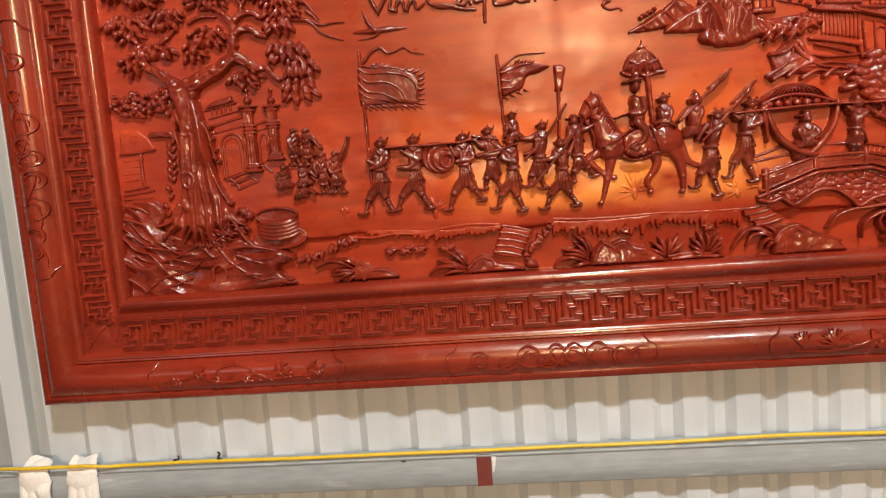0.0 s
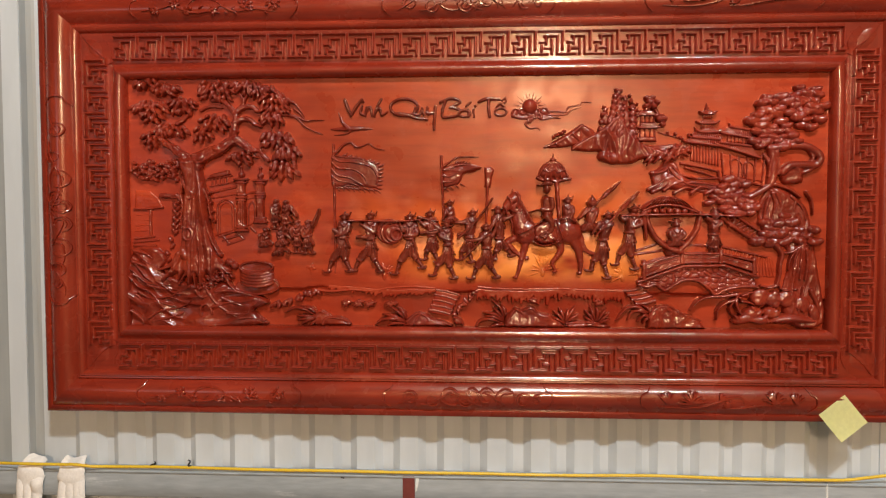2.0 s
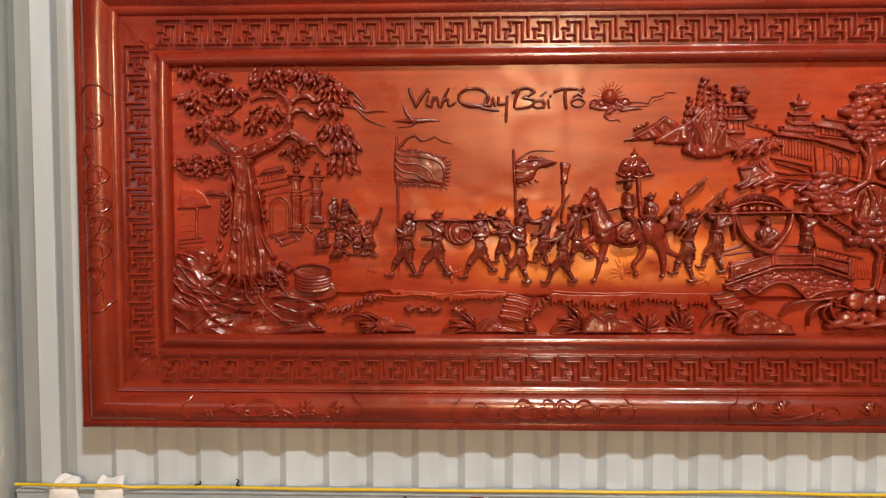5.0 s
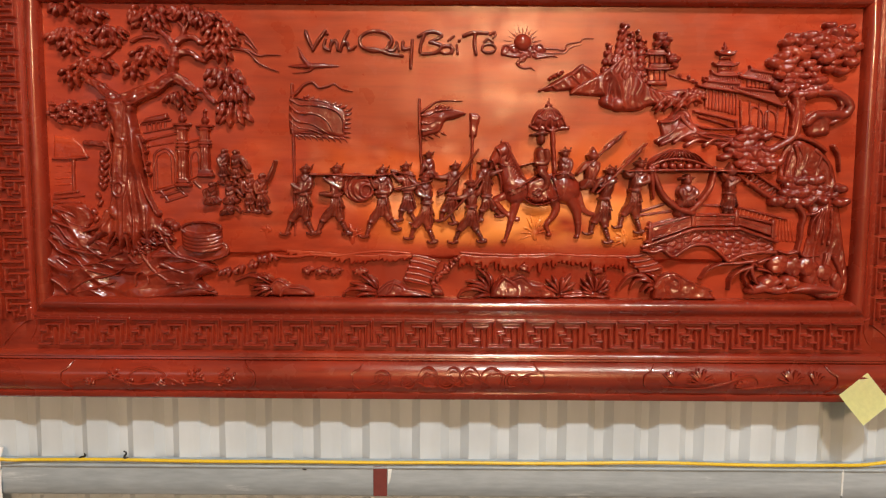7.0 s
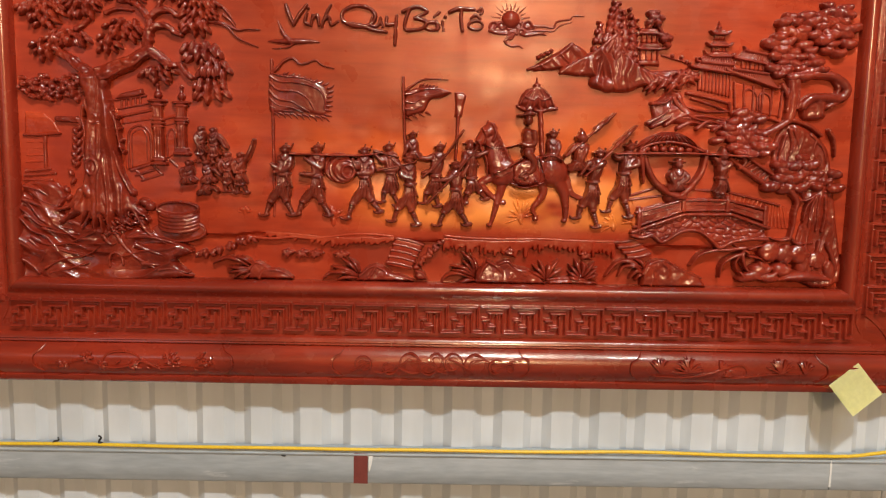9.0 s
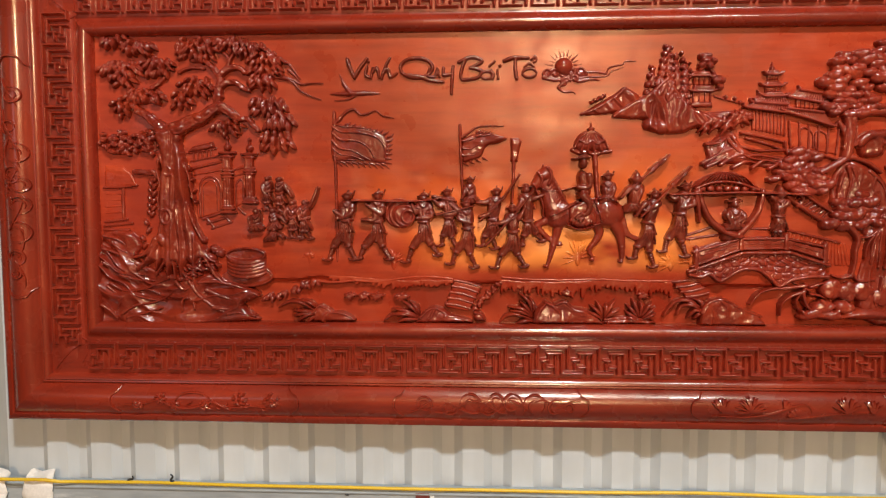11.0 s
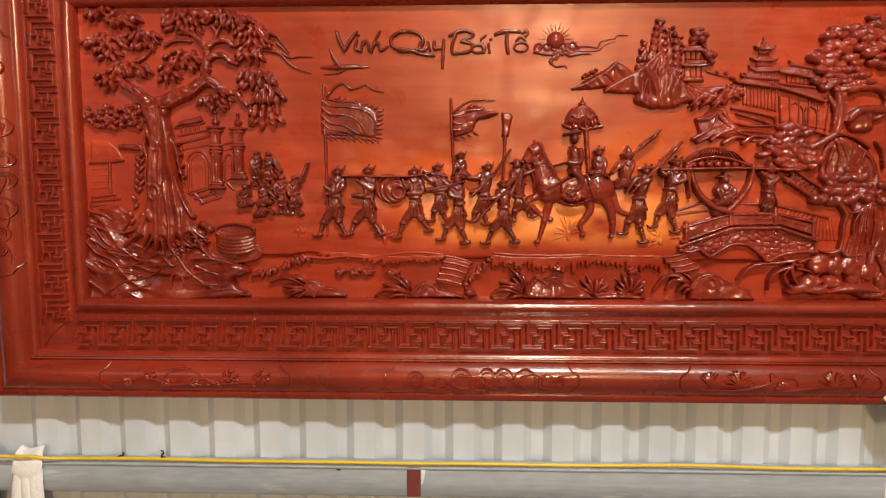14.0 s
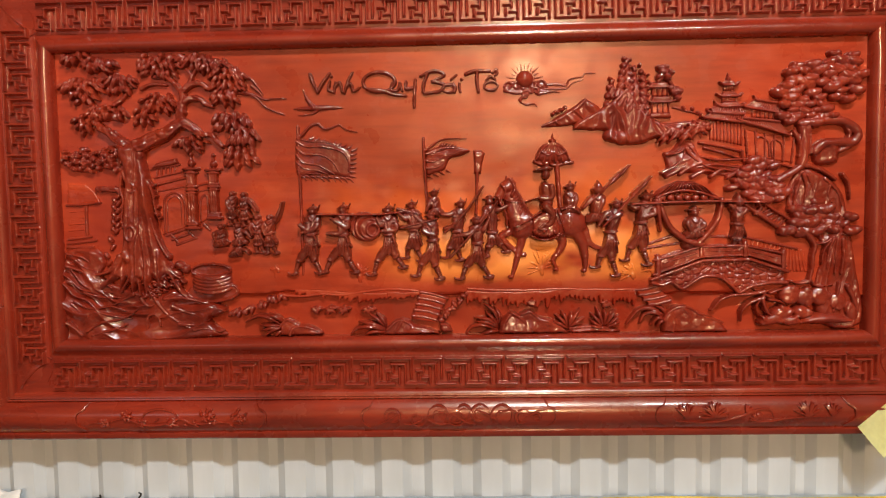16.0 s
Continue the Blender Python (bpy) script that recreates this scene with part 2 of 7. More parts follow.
    def leaf(self, x, z, length, wide, turn, lift, high=0.0045, rib=0.3):
        """A pointed leaf from its stalk at (x, z): swells, with a sunk midrib, and tips away from the board."""
        c, s = math.cos(radians(turn)), math.sin(radians(turn))

        def height(gx, gz):
            u, v = (c * (gx - x) + s * (gz - z)) / length, (-s * (gx - x) + c * (gz - z)) / wide
            w = np.sin(np.pi * np.clip(u, 0, 1) ** 0.8) ** 0.75
            q = 1 - (v / np.maximum(w, 0.02)) ** 2
            body = np.sqrt(np.maximum(q, 0)) * w * (1 - rib * np.exp(-(v / 0.22) ** 2))
            return np.where((q > 0) & (u > 0) & (u < 1), lift + high * (0.35 * u + body), -1.0)
        m = max(length, wide)
        self.add(x - m, x + m, z - m, z + m, height, 0.0003)

    def area(self, outline, height, edge=0.003, texture=None, melt=None, round_line=False):
        """A raised field with the given outline and rounded edges; texture(x, z): more height."""
        line = spline([*outline, outline[0]], 3)[:-1] if round_line else list(outline)

        def rise(gx, gz):
            d = inside(line, gx, gz)
            t = np.clip(d / edge, 0, 1)
            v = height * np.sqrt(np.maximum(0, 1 - (1 - t) ** 2))
            if texture is not None:
                v = v + t * texture(gx, gz)
            return np.where(d > 0, np.maximum(v, 0.0004), -1.0)
        xs, zs = [p[0] for p in line], [p[1] for p in line]
        self.add(min(xs), max(xs), min(zs), max(zs), rise, melt)


def part(name, bm, material, parent=None, label="", smooth=True):
    """One mesh object out of a bmesh or a Sculpt."""
    if isinstance(bm, Sculpt):
        me = bm.mesh(name)
    else:
        me = bpy.data.meshes.new(name)
        bmesh.ops.recalc_face_normals(bm, faces=bm.faces[:])
        bm.to_mesh(me)
        bm.free()
    me.materials.append(material)
    if smooth:
        me.shade_smooth()
        if not isinstance(bm, Sculpt):
            me.set_sharp_from_angle(angle=radians(48))
    ob = new(name, me)
    ob.parent = parent
    return tagged(ob, label)


def share(name, me, parent, m):
    ob = new(name, me)
    ob.parent = parent
    ob.matrix_basis = m
    return ob


def spline(pts, n=5):
    """A smooth line through the points (any number of coordinates)."""
    p = [pts[0], *pts, pts[-1]]
    out = []
    for i in range(1, len(p) - 2):
        a, b, c, d = p[i - 1:i + 3]
        for k in range(n):
            t = k / n
            out.append(tuple(0.5 * (2 * b[j] + (c[j] - a[j]) * t + (2 * a[j] - 5 * b[j] + 4 * c[j] - d[j]) * t * t
                                    + (3 * b[j] - a[j] - 3 * c[j] + d[j]) * t ** 3) for j in range(len(b))))
    out.append(tuple(pts[-1]))
    return out


def tube(bm, pts, r0, r1=None, y=-0.006, sides=6, flat=1.0, n=4, belly=0.0, smooth=True):
    """A tapering rod along points (x, z) in the board's plane, its middle at depth y. belly: thicker half way."""
    r1 = r0 if r1 is None else r1
    line = spline(pts, n) if smooth and len(pts) > 2 else list(pts)
    if isinstance(bm, Sculpt):
        bm.stroke(line, r0, r1, -y, flat, belly)
        return
    rings = []
    for i, p in enumerate(line):
        a, b = line[max(0, i - 1)], line[min(len(line) - 1, i + 1)]
        dx, dz = b[0] - a[0], b[1] - a[1]
        ln = math.hypot(dx, dz) or 1
        nx, nz = -dz / ln, dx / ln
        t = i / max(1, len(line) - 1)
        r = r0 + (r1 - r0) * t + belly * math.sin(math.pi * t)
        depth = p[2] if len(p) > 2 else y
        ring_now = []
        for k in range(sides):
            c, s = math.cos(2 * math.pi * k / sides), math.sin(2 * math.pi * k / sides)
            ring_now.append(bm.verts.new((p[0] + nx * r * c, depth + flat * r * s, p[1] + nz * r * c)))
        rings.append(ring_now)
    for a, b in zip(rings, rings[1:]):
        for k in range(sides):
            bm.faces.new((a[k], a[(k + 1) % sides], b[(k + 1) % sides], b[k]))
    bm.faces.new(rings[0])
    bm.faces.new(rings[-1][::-1])


def blob(bm, x, z, y, rx, rz, ry, turn=0.0, seg=8, rows=5):
    """An ellipsoid; turn: degrees in the board's plane."""
    if isinstance(bm, Sculpt):
        bm.ball(x, z, rx, rz, -y, ry, turn)
        return
    c, s = math.cos(radians(turn)), math.sin(radians(turn))
    rings = []
    for i in range(1, rows):
        f = math.pi * i / rows
        ring = []
        for k in range(seg):
            g = 2 * math.pi * k / seg
            u, v, w = rx * math.cos(f), rz * math.sin(f) * math.cos(g), ry * math.sin(f) * math.sin(g)
            ring.append(bm.verts.new((x + c * u - s * v, y + w, z + s * u + c * v)))
        rings.append(ring)
    e0, e1 = bm.verts.new((x + c * rx, y, z + s * rx)), bm.verts.new((x - c * rx, y, z - s * rx))
    for k in range(seg):
        bm.faces.new((e0, rings[0][k], rings[0][(k + 1) % seg]))
        bm.faces.new((e1, rings[-1][(k + 1) % seg], rings[-1][k]))
    for a, b in zip(rings, rings[1:]):
        for k in range(seg):
            bm.faces.new((a[k], b[k], b[(k + 1) % seg], a[(k + 1) % seg]))


def shrink(line, d):
    """The outline moved inwards by d, whichever way it runs."""
    n = len(line)
    area = sum(line[i][0] * line[(i + 1) % n][1] - line[(i + 1) % n][0] * line[i][1] for i in range(n))
    sg = 1 if area > 0 else -1
    out = []
    for i in range(n):
        a, b, c = line[i - 1], line[i], line[(i + 1) % n]
        ux, uz = b[0] - a[0], b[1] - a[1]
        vx, vz = c[0] - b[0], c[1] - b[1]
        lu, lv = math.hypot(ux, uz) or 1, math.hypot(vx, vz) or 1
        nx, nz = -(uz / lu + vz / lv), ux / lu + vx / lv
        ln = math.hypot(nx, nz) or 1
        k = d / max(0.5, ln / 2)
        out.append((b[0] + sg * nx / ln * k, b[1] + sg * nz / ln * k))
    return out


def slab(bm, outline, front, back=0.013, edge=0.0015):
    """A flat piece with the given outline and rounded front edges."""
    if isinstance(bm, Sculpt):
        bm.area(outline, -front, max(edge * 1.6, 0.0022))
        return
    ins = shrink(outline, edge)
    rings = [[bm.verts.new((x, y, z)) for x, z in ln] for ln, y in ((outline, back), (outline, front + edge), (ins, front))]
    n = len(outline)
    for a, b in zip(rings, rings[1:]):
        for k in range(n):
            bm.faces.new((a[k], a[(k + 1) % n], b[(k + 1) % n], b[k]))
    f = bm.faces.new(rings[-1])
    bmesh.ops.triangulate(bm, faces=[f])


def dome(bm, outline, height, back=0.013, n=3, rough=0.0, seed=0, round_line=True, rings=5, peak=None):
    """A swelling piece: its outline rises in steps towards its middle (or peak), with uneven, carved faces."""
    if isinstance(bm, Sculpt):
        xs, zs = [p[0] for p in outline], [p[1] for p in outline]
        wide = 0.45 * min(max(xs) - min(xs), max(zs) - min(zs))
        bm.area(outline, height, wide, (lambda gx, gz: height * rough * waves(gx * 60, gz * 60, seed)) if rough else None, None, round_line)
        return
    line = spline([*outline, outline[0]], n)[:-1] if round_line else list(outline)
    m = len(line)
    cx, cz = peak or (sum(p[0] for p in line) / m, sum(p[1] for p in line) / m)
    made = [[bm.verts.new((x, back, z)) for x, z in line]]
    for i in range(1, rings + 1):
        t = i / (rings + 1)
        ring = []
        for x, z in line:
            px, pz = x + (cx - x) * t ** 1.5, z + (cz - z) * t ** 1.5
            h = height * math.sin(math.pi / 2 * min(1, t * 1.15)) ** 0.7
            if rough:
                h *= 1 + rough * (noise.noise((px * 38 + seed, pz * 38, seed)) + 0.5 * noise.noise((px * 95, pz * 95, seed)))
            ring.append(bm.verts.new((px, -h, pz)))
        made.append(ring)
    top = bm.verts.new((cx, -height, cz))
    for a, b in zip(made, made[1:]):
        for k in range(m):
            bm.faces.new((a[k], a[(k + 1) % m], b[(k + 1) % m], b[k]))
    for k in range(m):
        bm.faces.new((made[-1][k], made[-1][(k + 1) % m], top))


def box(bm, x0, x1, y0, y1, z0, z1, taper=0.0):
    """A block; taper: how much narrower its front (y0) is on each side."""
    if isinstance(bm, Sculpt):
        bm.area([(x0, z0), (x1, z0), (x1, z1), (x0, z1)], -y0, 0.0022)
        return
    vs = [bm.verts.new((x, y, z)) for x, y, z in ((x0, y1, z0), (x1, y1, z0), (x1, y1, z1), (x0, y1, z1),
          (x0 + taper, y0, z0 + taper), (x1 - taper, y0, z0 + taper), (x1 - taper, y0, z1 - taper), (x0 + taper, y0, z1 - taper))]
    for f in ((0, 1, 2, 3), (4, 5, 6, 7), (0, 1, 5, 4), (1, 2, 6, 5), (2, 3, 7, 6), (3, 0, 4, 7)):
        bm.faces.new([vs[i] for i in f])


def between(a, b, t):
    return (a[0] + (b[0] - a[0]) * t, a[1] + (b[1] - a[1]) * t)



def inside(outline, px, pz):
    """Signed distance to an outline for arrays of points: positive inside."""
    best = np.full(px.shape, 9.0)
    odd = np.zeros(px.shape, bool)
    for (ax, az), (bx, bz) in zip(outline, outline[1:] + outline[:1]):
        dx, dz = bx - ax, bz - az
        t = np.clip(((px - ax) * dx + (pz - az) * dz) / (dx * dx + dz * dz + 1e-12), 0, 1)
        best = np.minimum(best, np.hypot(px - ax - t * dx, pz - az - t * dz))
        if az != bz:
            odd ^= ((az > pz) != (bz > pz)) & (px < ax + (pz - az) / (bz - az) * dx)
    return np.where(odd, best, -best)


def chiselled(form, outline, height, seed, angle, along=14.0, across=60.0, edge=0.012, depth=0.6):
    """Carved ground, rock or hillside: long chisel flutes that run at an angle and sink to the board at the outline."""
    c, s = math.cos(radians(angle)), math.sin(radians(angle))

    def flutes(gx, gz):
        bend = 0.010 * waves(gx * 16, gz * 16, seed)
        u, v = c * gx + s * gz, -s * gx + c * gz + bend
        f = 1 - 2 * np.abs(waves(u * along, v * across, seed + 1))
        g = 1 - 2 * np.abs(waves(u * along * 2.3, v * across * 2.1, seed + 7))
        big = waves(gx * 24, gz * 24, seed + 3)
        return height * depth * (0.30 * f + 0.14 * g + 0.38 * big - 0.3)
    form.area(outline, height, edge, flutes, None, True)


# ---- the hall ----
CX, PY, CZ = 0.06, 1.362, 1.564          # middle of the carved board, at its face
CREST = PY + 0.050                       # front of the wall sheet's ribs


def simple(name, bm, material, label, category, kind="", smooth=False):
    return tagged(part(name, bm, material, None, label, smooth), label, category, "", kind)


def block(x0, x1, y0, y1, z0, z1):
    bm = bmesh.new()
    box(bm, x0, x1, y0, y1, z0, z1)
    return bm


simple("floor", block(-6, 6, -9, 1.7, -0.15, 0.0), GREY, "grey concrete floor of a workshop", "floor", "structure")
simple("ceiling", block(-6.2, 6.2, -9.2, 1.7, 4.2, 4.3), ROOFING, "grey sheet roof of a workshop", "ceiling", "structure")
# this wall's high opening is unseen, added to hold the cool lamp
for name, x0, x1, z0, z1 in (("wall_south", -3.4, 6.2, 0, 4.2), ("wall_south_end", -6.2, -5.8, 0, 4.2), ("wall_south_sill", -5.8, -3.4, 0, 1.6), ("wall_south_lintel", -5.8, -3.4, 3.6, 4.2)):
    simple(name, block(x0, x1, -9.2, -9.0, z0, z1), LIMEWASH, "cream painted wall round an added, unseen high opening", "wall", "structure")
simple("wall_east", block(6.0, 6.2, -9.0, 1.7, 0, 4.2), LIMEWASH, "cream painted side wall", "wall", "structure")
simple("wall_west", block(-6.2, -6.0, -9.0, 1.7, 0, 4.2), LIMEWASH, "cream painted side wall", "wall", "structure")
# unlit gap beside the post, its darkness put in as a black sheet
simple("dark_gap", block(-6.0, CX - 1.20, PY + 0.12, PY + 0.2, 0, 4.2), DARK, "near-black sheet standing in for the unlit gap beyond the steel post", "wall", "structure")


def folded(points, z0, z1, thick=0.0012):
    """An upright folded sheet: its plan as (x, y) points, with a little thickness behind."""
    bm = bmesh.new()
    rows = [[bm.verts.new((x, y + dy, z)) for x, y in points] for dy in (0, thick) for z in (z0, z1)]
    for a, b, flip in ((rows[0], rows[1], False), (rows[2], rows[3], True)):
        for i in range(len(points) - 1):
            bm.faces.new((a[i], a[i + 1], b[i + 1], b[i]))
    for a, b in ((rows[0], rows[2]), (rows[1], rows[3])):
        for i in range(len(points) - 1):
            bm.faces.new((a[i], a[i + 1], b[i + 1], b[i]))
    return bm


DEEP = 0.015
STEPS = (0.095, 0.095, 0.095, 0.095, 0.096, 0.097, 0.100, 0.102, 0.104, 0.101, 0.102, 0.100, 0.097, 0.094, 0.094, 0.096)   # uneven spread of the ribs
plan = [(CX + -1.038, CREST + DEEP), (CX - 0.957, CREST + DEEP)]
x, k = CX - 0.939, 0
while x < 5.9:
    plan += [(x, CREST), (x + 0.043, CREST), (x + 0.0605, CREST + DEEP)]
    x += STEPS[k] if k < len(STEPS) else 0.0955
    plan.append((x - 0.0175, CREST + DEEP))
    k += 1
simple("wall_north", folded(plan, 0.0, 4.2), SHEET, "off-white painted ribbed metal sheet wall", "wall", "structure")
simple("wall_backing", block(CX - 1.20, 6.0, PY + 0.09, PY + 0.2, 0, 4.2), SHEET, "plain wall behind the ribbed sheet", "wall", "structure")
simple("trim", folded([(CX + -1.180, CREST + 0.0300), (CX + -1.175, CREST + 0.0040), (CX + -1.160, CREST + 0.0040), (CX + -1.157, CREST + 0.0220), (CX + -1.147, CREST + 0.0220), (CX + -1.145, CREST + 0.0040), (CX + -1.105, CREST + 0.0020), (CX + -1.104, CREST - 0.0040), (CX + -1.060, CREST - 0.0040), (CX + -1.054, CREST + 0.0100), (CX + -1.042, CREST + 0.0125), (CX + -1.031, CREST + 0.0165)], 0.0, 4.2),
       TRIM, "grey folded metal corner trim beside the post", "trim", "structure")
# brightness of a fold tilted to the lamp, put in as lighter colour
simple("trim_strip", block(CX + -1.104, CX + -1.061, CREST - 0.008, CREST - 0.004, 0.0, 4.2), SHEET, "narrow lighter strip on the corner trim, for its lit fold", "trim", "structure")
# a sheet joint with its dark overlap
jx = CX + 0.925
simple("wall_joint", folded([(jx, CREST + DEEP - 0.002), (jx + 0.003, CREST - 0.004), (jx + 0.05, CREST - 0.003)], 0.0, 4.2), SHEET, "overlapping edge of the ribbed metal sheet", "wall", "structure")


def steel_post():
    bm = bmesh.new()
    x0, x1, y0, y1, r = CX + -1.251, CX + -1.160, PY - 0.005, PY + 0.085, 0.026
    plan = []
    for cx, cy, a0 in ((x1 - r, y1 - r, 0), (x0 + r, y1 - r, 90), (x0 + r, y0 + r, 180), (x1 - r, y0 + r, 270)):
        plan += [(cx + r * math.cos(radians(a0 + a)), cy + r * math.sin(radians(a0 + a))) for a in (0, 22, 45, 68, 90)]
    lo, hi = [bm.verts.new((x, y, 0.0)) for x, y in plan], [bm.verts.new((x, y, 4.2)) for x, y in plan]
    n = len(plan)
    for i in range(n):
        bm.faces.new((lo[i], lo[(i + 1) % n], hi[(i + 1) % n], hi[i]))
    bm.faces.new(hi)
    bm.faces.new(lo[::-1])
    return simple("steel_post", bm, GALV_V, "upright galvanised square steel post with rounded corners", "post", "", True)


steel_post()

RAIL_TOP, RAIL_LOW, RAIL_Y = CZ - 0.6265, CZ - 0.692, PY + 0.012


def wall_rail():
    """A lipped steel channel that runs along the sheet, open at its back."""
    root = new("wall_rail")
    root.location = (CX, RAIL_Y, RAIL_LOW)
    h, d, t = RAIL_TOP - RAIL_LOW, 0.038, 0.002
    prof = [(d, 0.0), (0.004, 0.0), (0.0, 0.004), (-0.0006, h * 0.5), (0.0, h - 0.008), (-0.0028, h - 0.0055), (-0.0030, h - 0.003), (0.0004, h - 0.0005), (d, h)]
    joint = 0.798
    for name, xa, xb in (("channel", -1.143, joint - 0.001), ("channel", joint + 0.001, 2.6)):
        bm = bmesh.new()
        rows = []
        n = 24
        for i in range(n + 1):
            x = xa + (xb - xa) * i / n
            wob = 0.0008 * noise.noise((x * 7, 3, 1))
            rows.append([bm.verts.new((x, y + wob, z)) for y, z in prof])
        for a, b in zip(rows, rows[1:]):
            for j in range(len(prof) - 1):
                bm.faces.new((a[j], b[j], b[j + 1], a[j + 1]))
        for end in (rows[0], rows[-1]):
            bm.faces.new(end)
        part(name, bm, GALV, root)
    bm = bmesh.new()
    tx0, tx1 = -0.154, -0.125
    box(bm, tx0, tx1, -0.0022, 0.001, 0.001, h - 0.001, 0.001)
    part("red_patch", bm, REDTAPE, root, "dark red painted patch")
    bm = bmesh.new()
    box(bm, joint - 0.0025, joint + 0.0025, -0.0016, 0.001, 0.008, h - 0.002, 0.0005)
    part("sealant_line", bm, PALE, root, "pale line over the joint")
    bm = bmesh.new()
    slab(bm, [(tx1 + 0.001, h - 0.004), (tx1 + 0.010, h - 0.003), (tx1 + 0.007, h * 0.62), (tx1 + 0.004, h * 0.45), (tx1 + 0.001, h * 0.4)], -0.0018, 0.001, 0.0004)
    part("pale_smear", bm, PALE, root, "pale worn smear")
    bm = bmesh.new()
    blob(bm, -0.293, h - 0.008, -0.001, 0.005, 0.002, 0.002, -12)
    part("dark_chip", bm, DARK, root, "small dark chip")
    tagged(root, "galvanised steel channel rail fixed along the ribbed wall", "rail")


wall_rail()


def yellow_cable():
    bm = bmesh.new()
    pts = []
    for i in range(90):
        x = -1.144 + 2.53 * i / 89
        z = RAIL_TOP - CZ + 0.0078 + 0.0034 * noise.noise((x * 3.6, 0, 4)) + 0.15 * max(0, x - 0.835) + (0.004 if x < -0.9 else 0)
        near = sum(math.exp(-((x - g) / 0.05) ** 4) for g in (-1.034, -0.935))     # in front of the gloves
        pts.append((x, z + 0.005 * near, 0.010 + 0.003 * noise.noise((x * 2, 5, 0)) - 0.015 * near))
    tube(bm, pts, 0.0037, sides=8, n=2)
    ob = simple("yellow_cable", bm, CABLE, "thin yellow cable lying along the steel rail", "cable", "", True)
    ob.location = (CX, PY, CZ)


yellow_cable()


def wire_end(x, turn):
    bm = bmesh.new()
    tube(bm, [(0, 0), (0.004, 0.008), (0.012, 0.012), (0.010, 0.018)], 0.0026, 0.0016)
    blob(bm, 0.004, 0.003, -0.006, 0.006, 0.004, 0.004, turn)
    ob = simple("cable_tie", bm, DARK, "small black twisted tie beside the yellow cable", "cable tie", "", True)
    ob.matrix_basis = pose(CX + x, PY + 0.018, RAIL_TOP + 0.006, 0, turn, 0)


wire_end(-0.751, 10)
wire_end(-0.656, -35)


def cotton_glove(x, fingers, seed, lean):
    """A limp knitted glove over the rail: cuff tucked behind the cable, palm and fingers hanging in front."""
    root = new("cotton_glove")
    root.matrix_basis = pose(CX + x, PY + 0.011, RAIL_TOP, 0, lean, 0) @ Matrix.Diagonal((1.2, 1.2, 1.3, 1))
    bm = bmesh.new()
    rows = []
    for i in range(9):
        t = i / 8
        z = 0.016 - 0.050 * t
        half = (0.022 + 0.005 * math.sin(math.pi * t)) * (1 + 0.12 * noise.noise((t * 3, seed, 0)))
        y = (0.014 if i == 0 else 0.004 if i == 1 else -0.004) - 0.003 * math.sin(math.pi * t)
        ring = []
        for k in range(12):
            a = 2 * math.pi * k / 12
            fold = 1.15 + 0.35 * noise.noise((math.cos(a) * 2, t * 4, seed))
            ring.append(bm.verts.new((half * math.cos(a) + 0.004 * noise.noise((t * 2.5, 9, seed)), y + 0.006 * fold * math.sin(a), z + (0.006 * math.cos(a * 2 + seed) if i < 2 else 0))))
        rows.append(ring)
    for a, b in zip(rows, rows[1:]):
        for k in range(12):
            bm.faces.new((a[k], a[(k + 1) % 12], b[(k + 1) % 12], b[k]))
    bm.faces.new(rows[0])
    bm.faces.new(rows[-1])
    part("palm", bm, COTTON, root)
    for off, ln, r, skew in fingers:
        bm = bmesh.new()
        tube(bm, [(off * 0.95, -0.012, -0.003), (off + skew * 0.4, -0.010 - ln * 0.5, -0.008 - 2 * max(0, 0.045 - ln) / 10), (off + skew, -0.012 - ln, -0.007)], r, r * 0.78, sides=10, flat=0.7, n=5)
        blob(bm, off + skew, -0.012 - ln, -0.007, r * 0.75, r * 0.75, r * 0.55)
        part("finger", bm, COTTON, root)
    tagged(root, "limp off-white knitted cotton glove hanging over the rail", "glove", "gloves on the rail")


cotton_glove(-1.034, ((-0.020, 0.056, 0.0100, 0.002), (-0.005, 0.070, 0.0115, 0.002), (0.013, 0.074, 0.0120, 0.002), (0.015, 0.030, 0.0135, 0.000)), 2, 2)
cotton_glove(-0.935, ((-0.016, 0.068, 0.0115, -0.012), (-0.003, 0.070, 0.0125, -0.002), (0.010, 0.066, 0.0120, 0.000), (0.016, 0.052, 0.0095, 0.001)), 7, -3)


def sticky_note():
    bm = bmesh.new()
    n, s = 8, 0.072
    rows = []
    for i in range(n + 1):
        rows.append([])
        for j in range(n + 1):
            u, v = (i / n - 0.5) * s, (j / n - 0.5) * s
            lift = 0.0 if v > 0.02 else 0.10 * (0.02 - v) * (0.02 - v) / s
            rows[-1].append(bm.verts.new((u, -lift * 0.6 - 0.0008 * noise.noise((u * 40, v * 40, 2)), v)))
    for i in range(n):
        for j in range(n):
            bm.faces.new((rows[i][j], rows[i + 1][j], rows[i + 1][j + 1], rows[i][j + 1]))
    bmesh.ops.solidify(bm, geom=bm.faces[:], thickness=0.0004)
    ob = simple("sticky_note", bm, PAPER, "square pale yellow sticky note on the frame's lower corner", "sticky note", "", True)
    ob.matrix_basis = pose(CX + 0.806, PY - 0.037, CZ + -0.467, 0, 0, 0) @ pose(0, 0, 0, -11, 0, 0) @ pose(0, 0, 0, 0, -37, 0)


sticky_note()

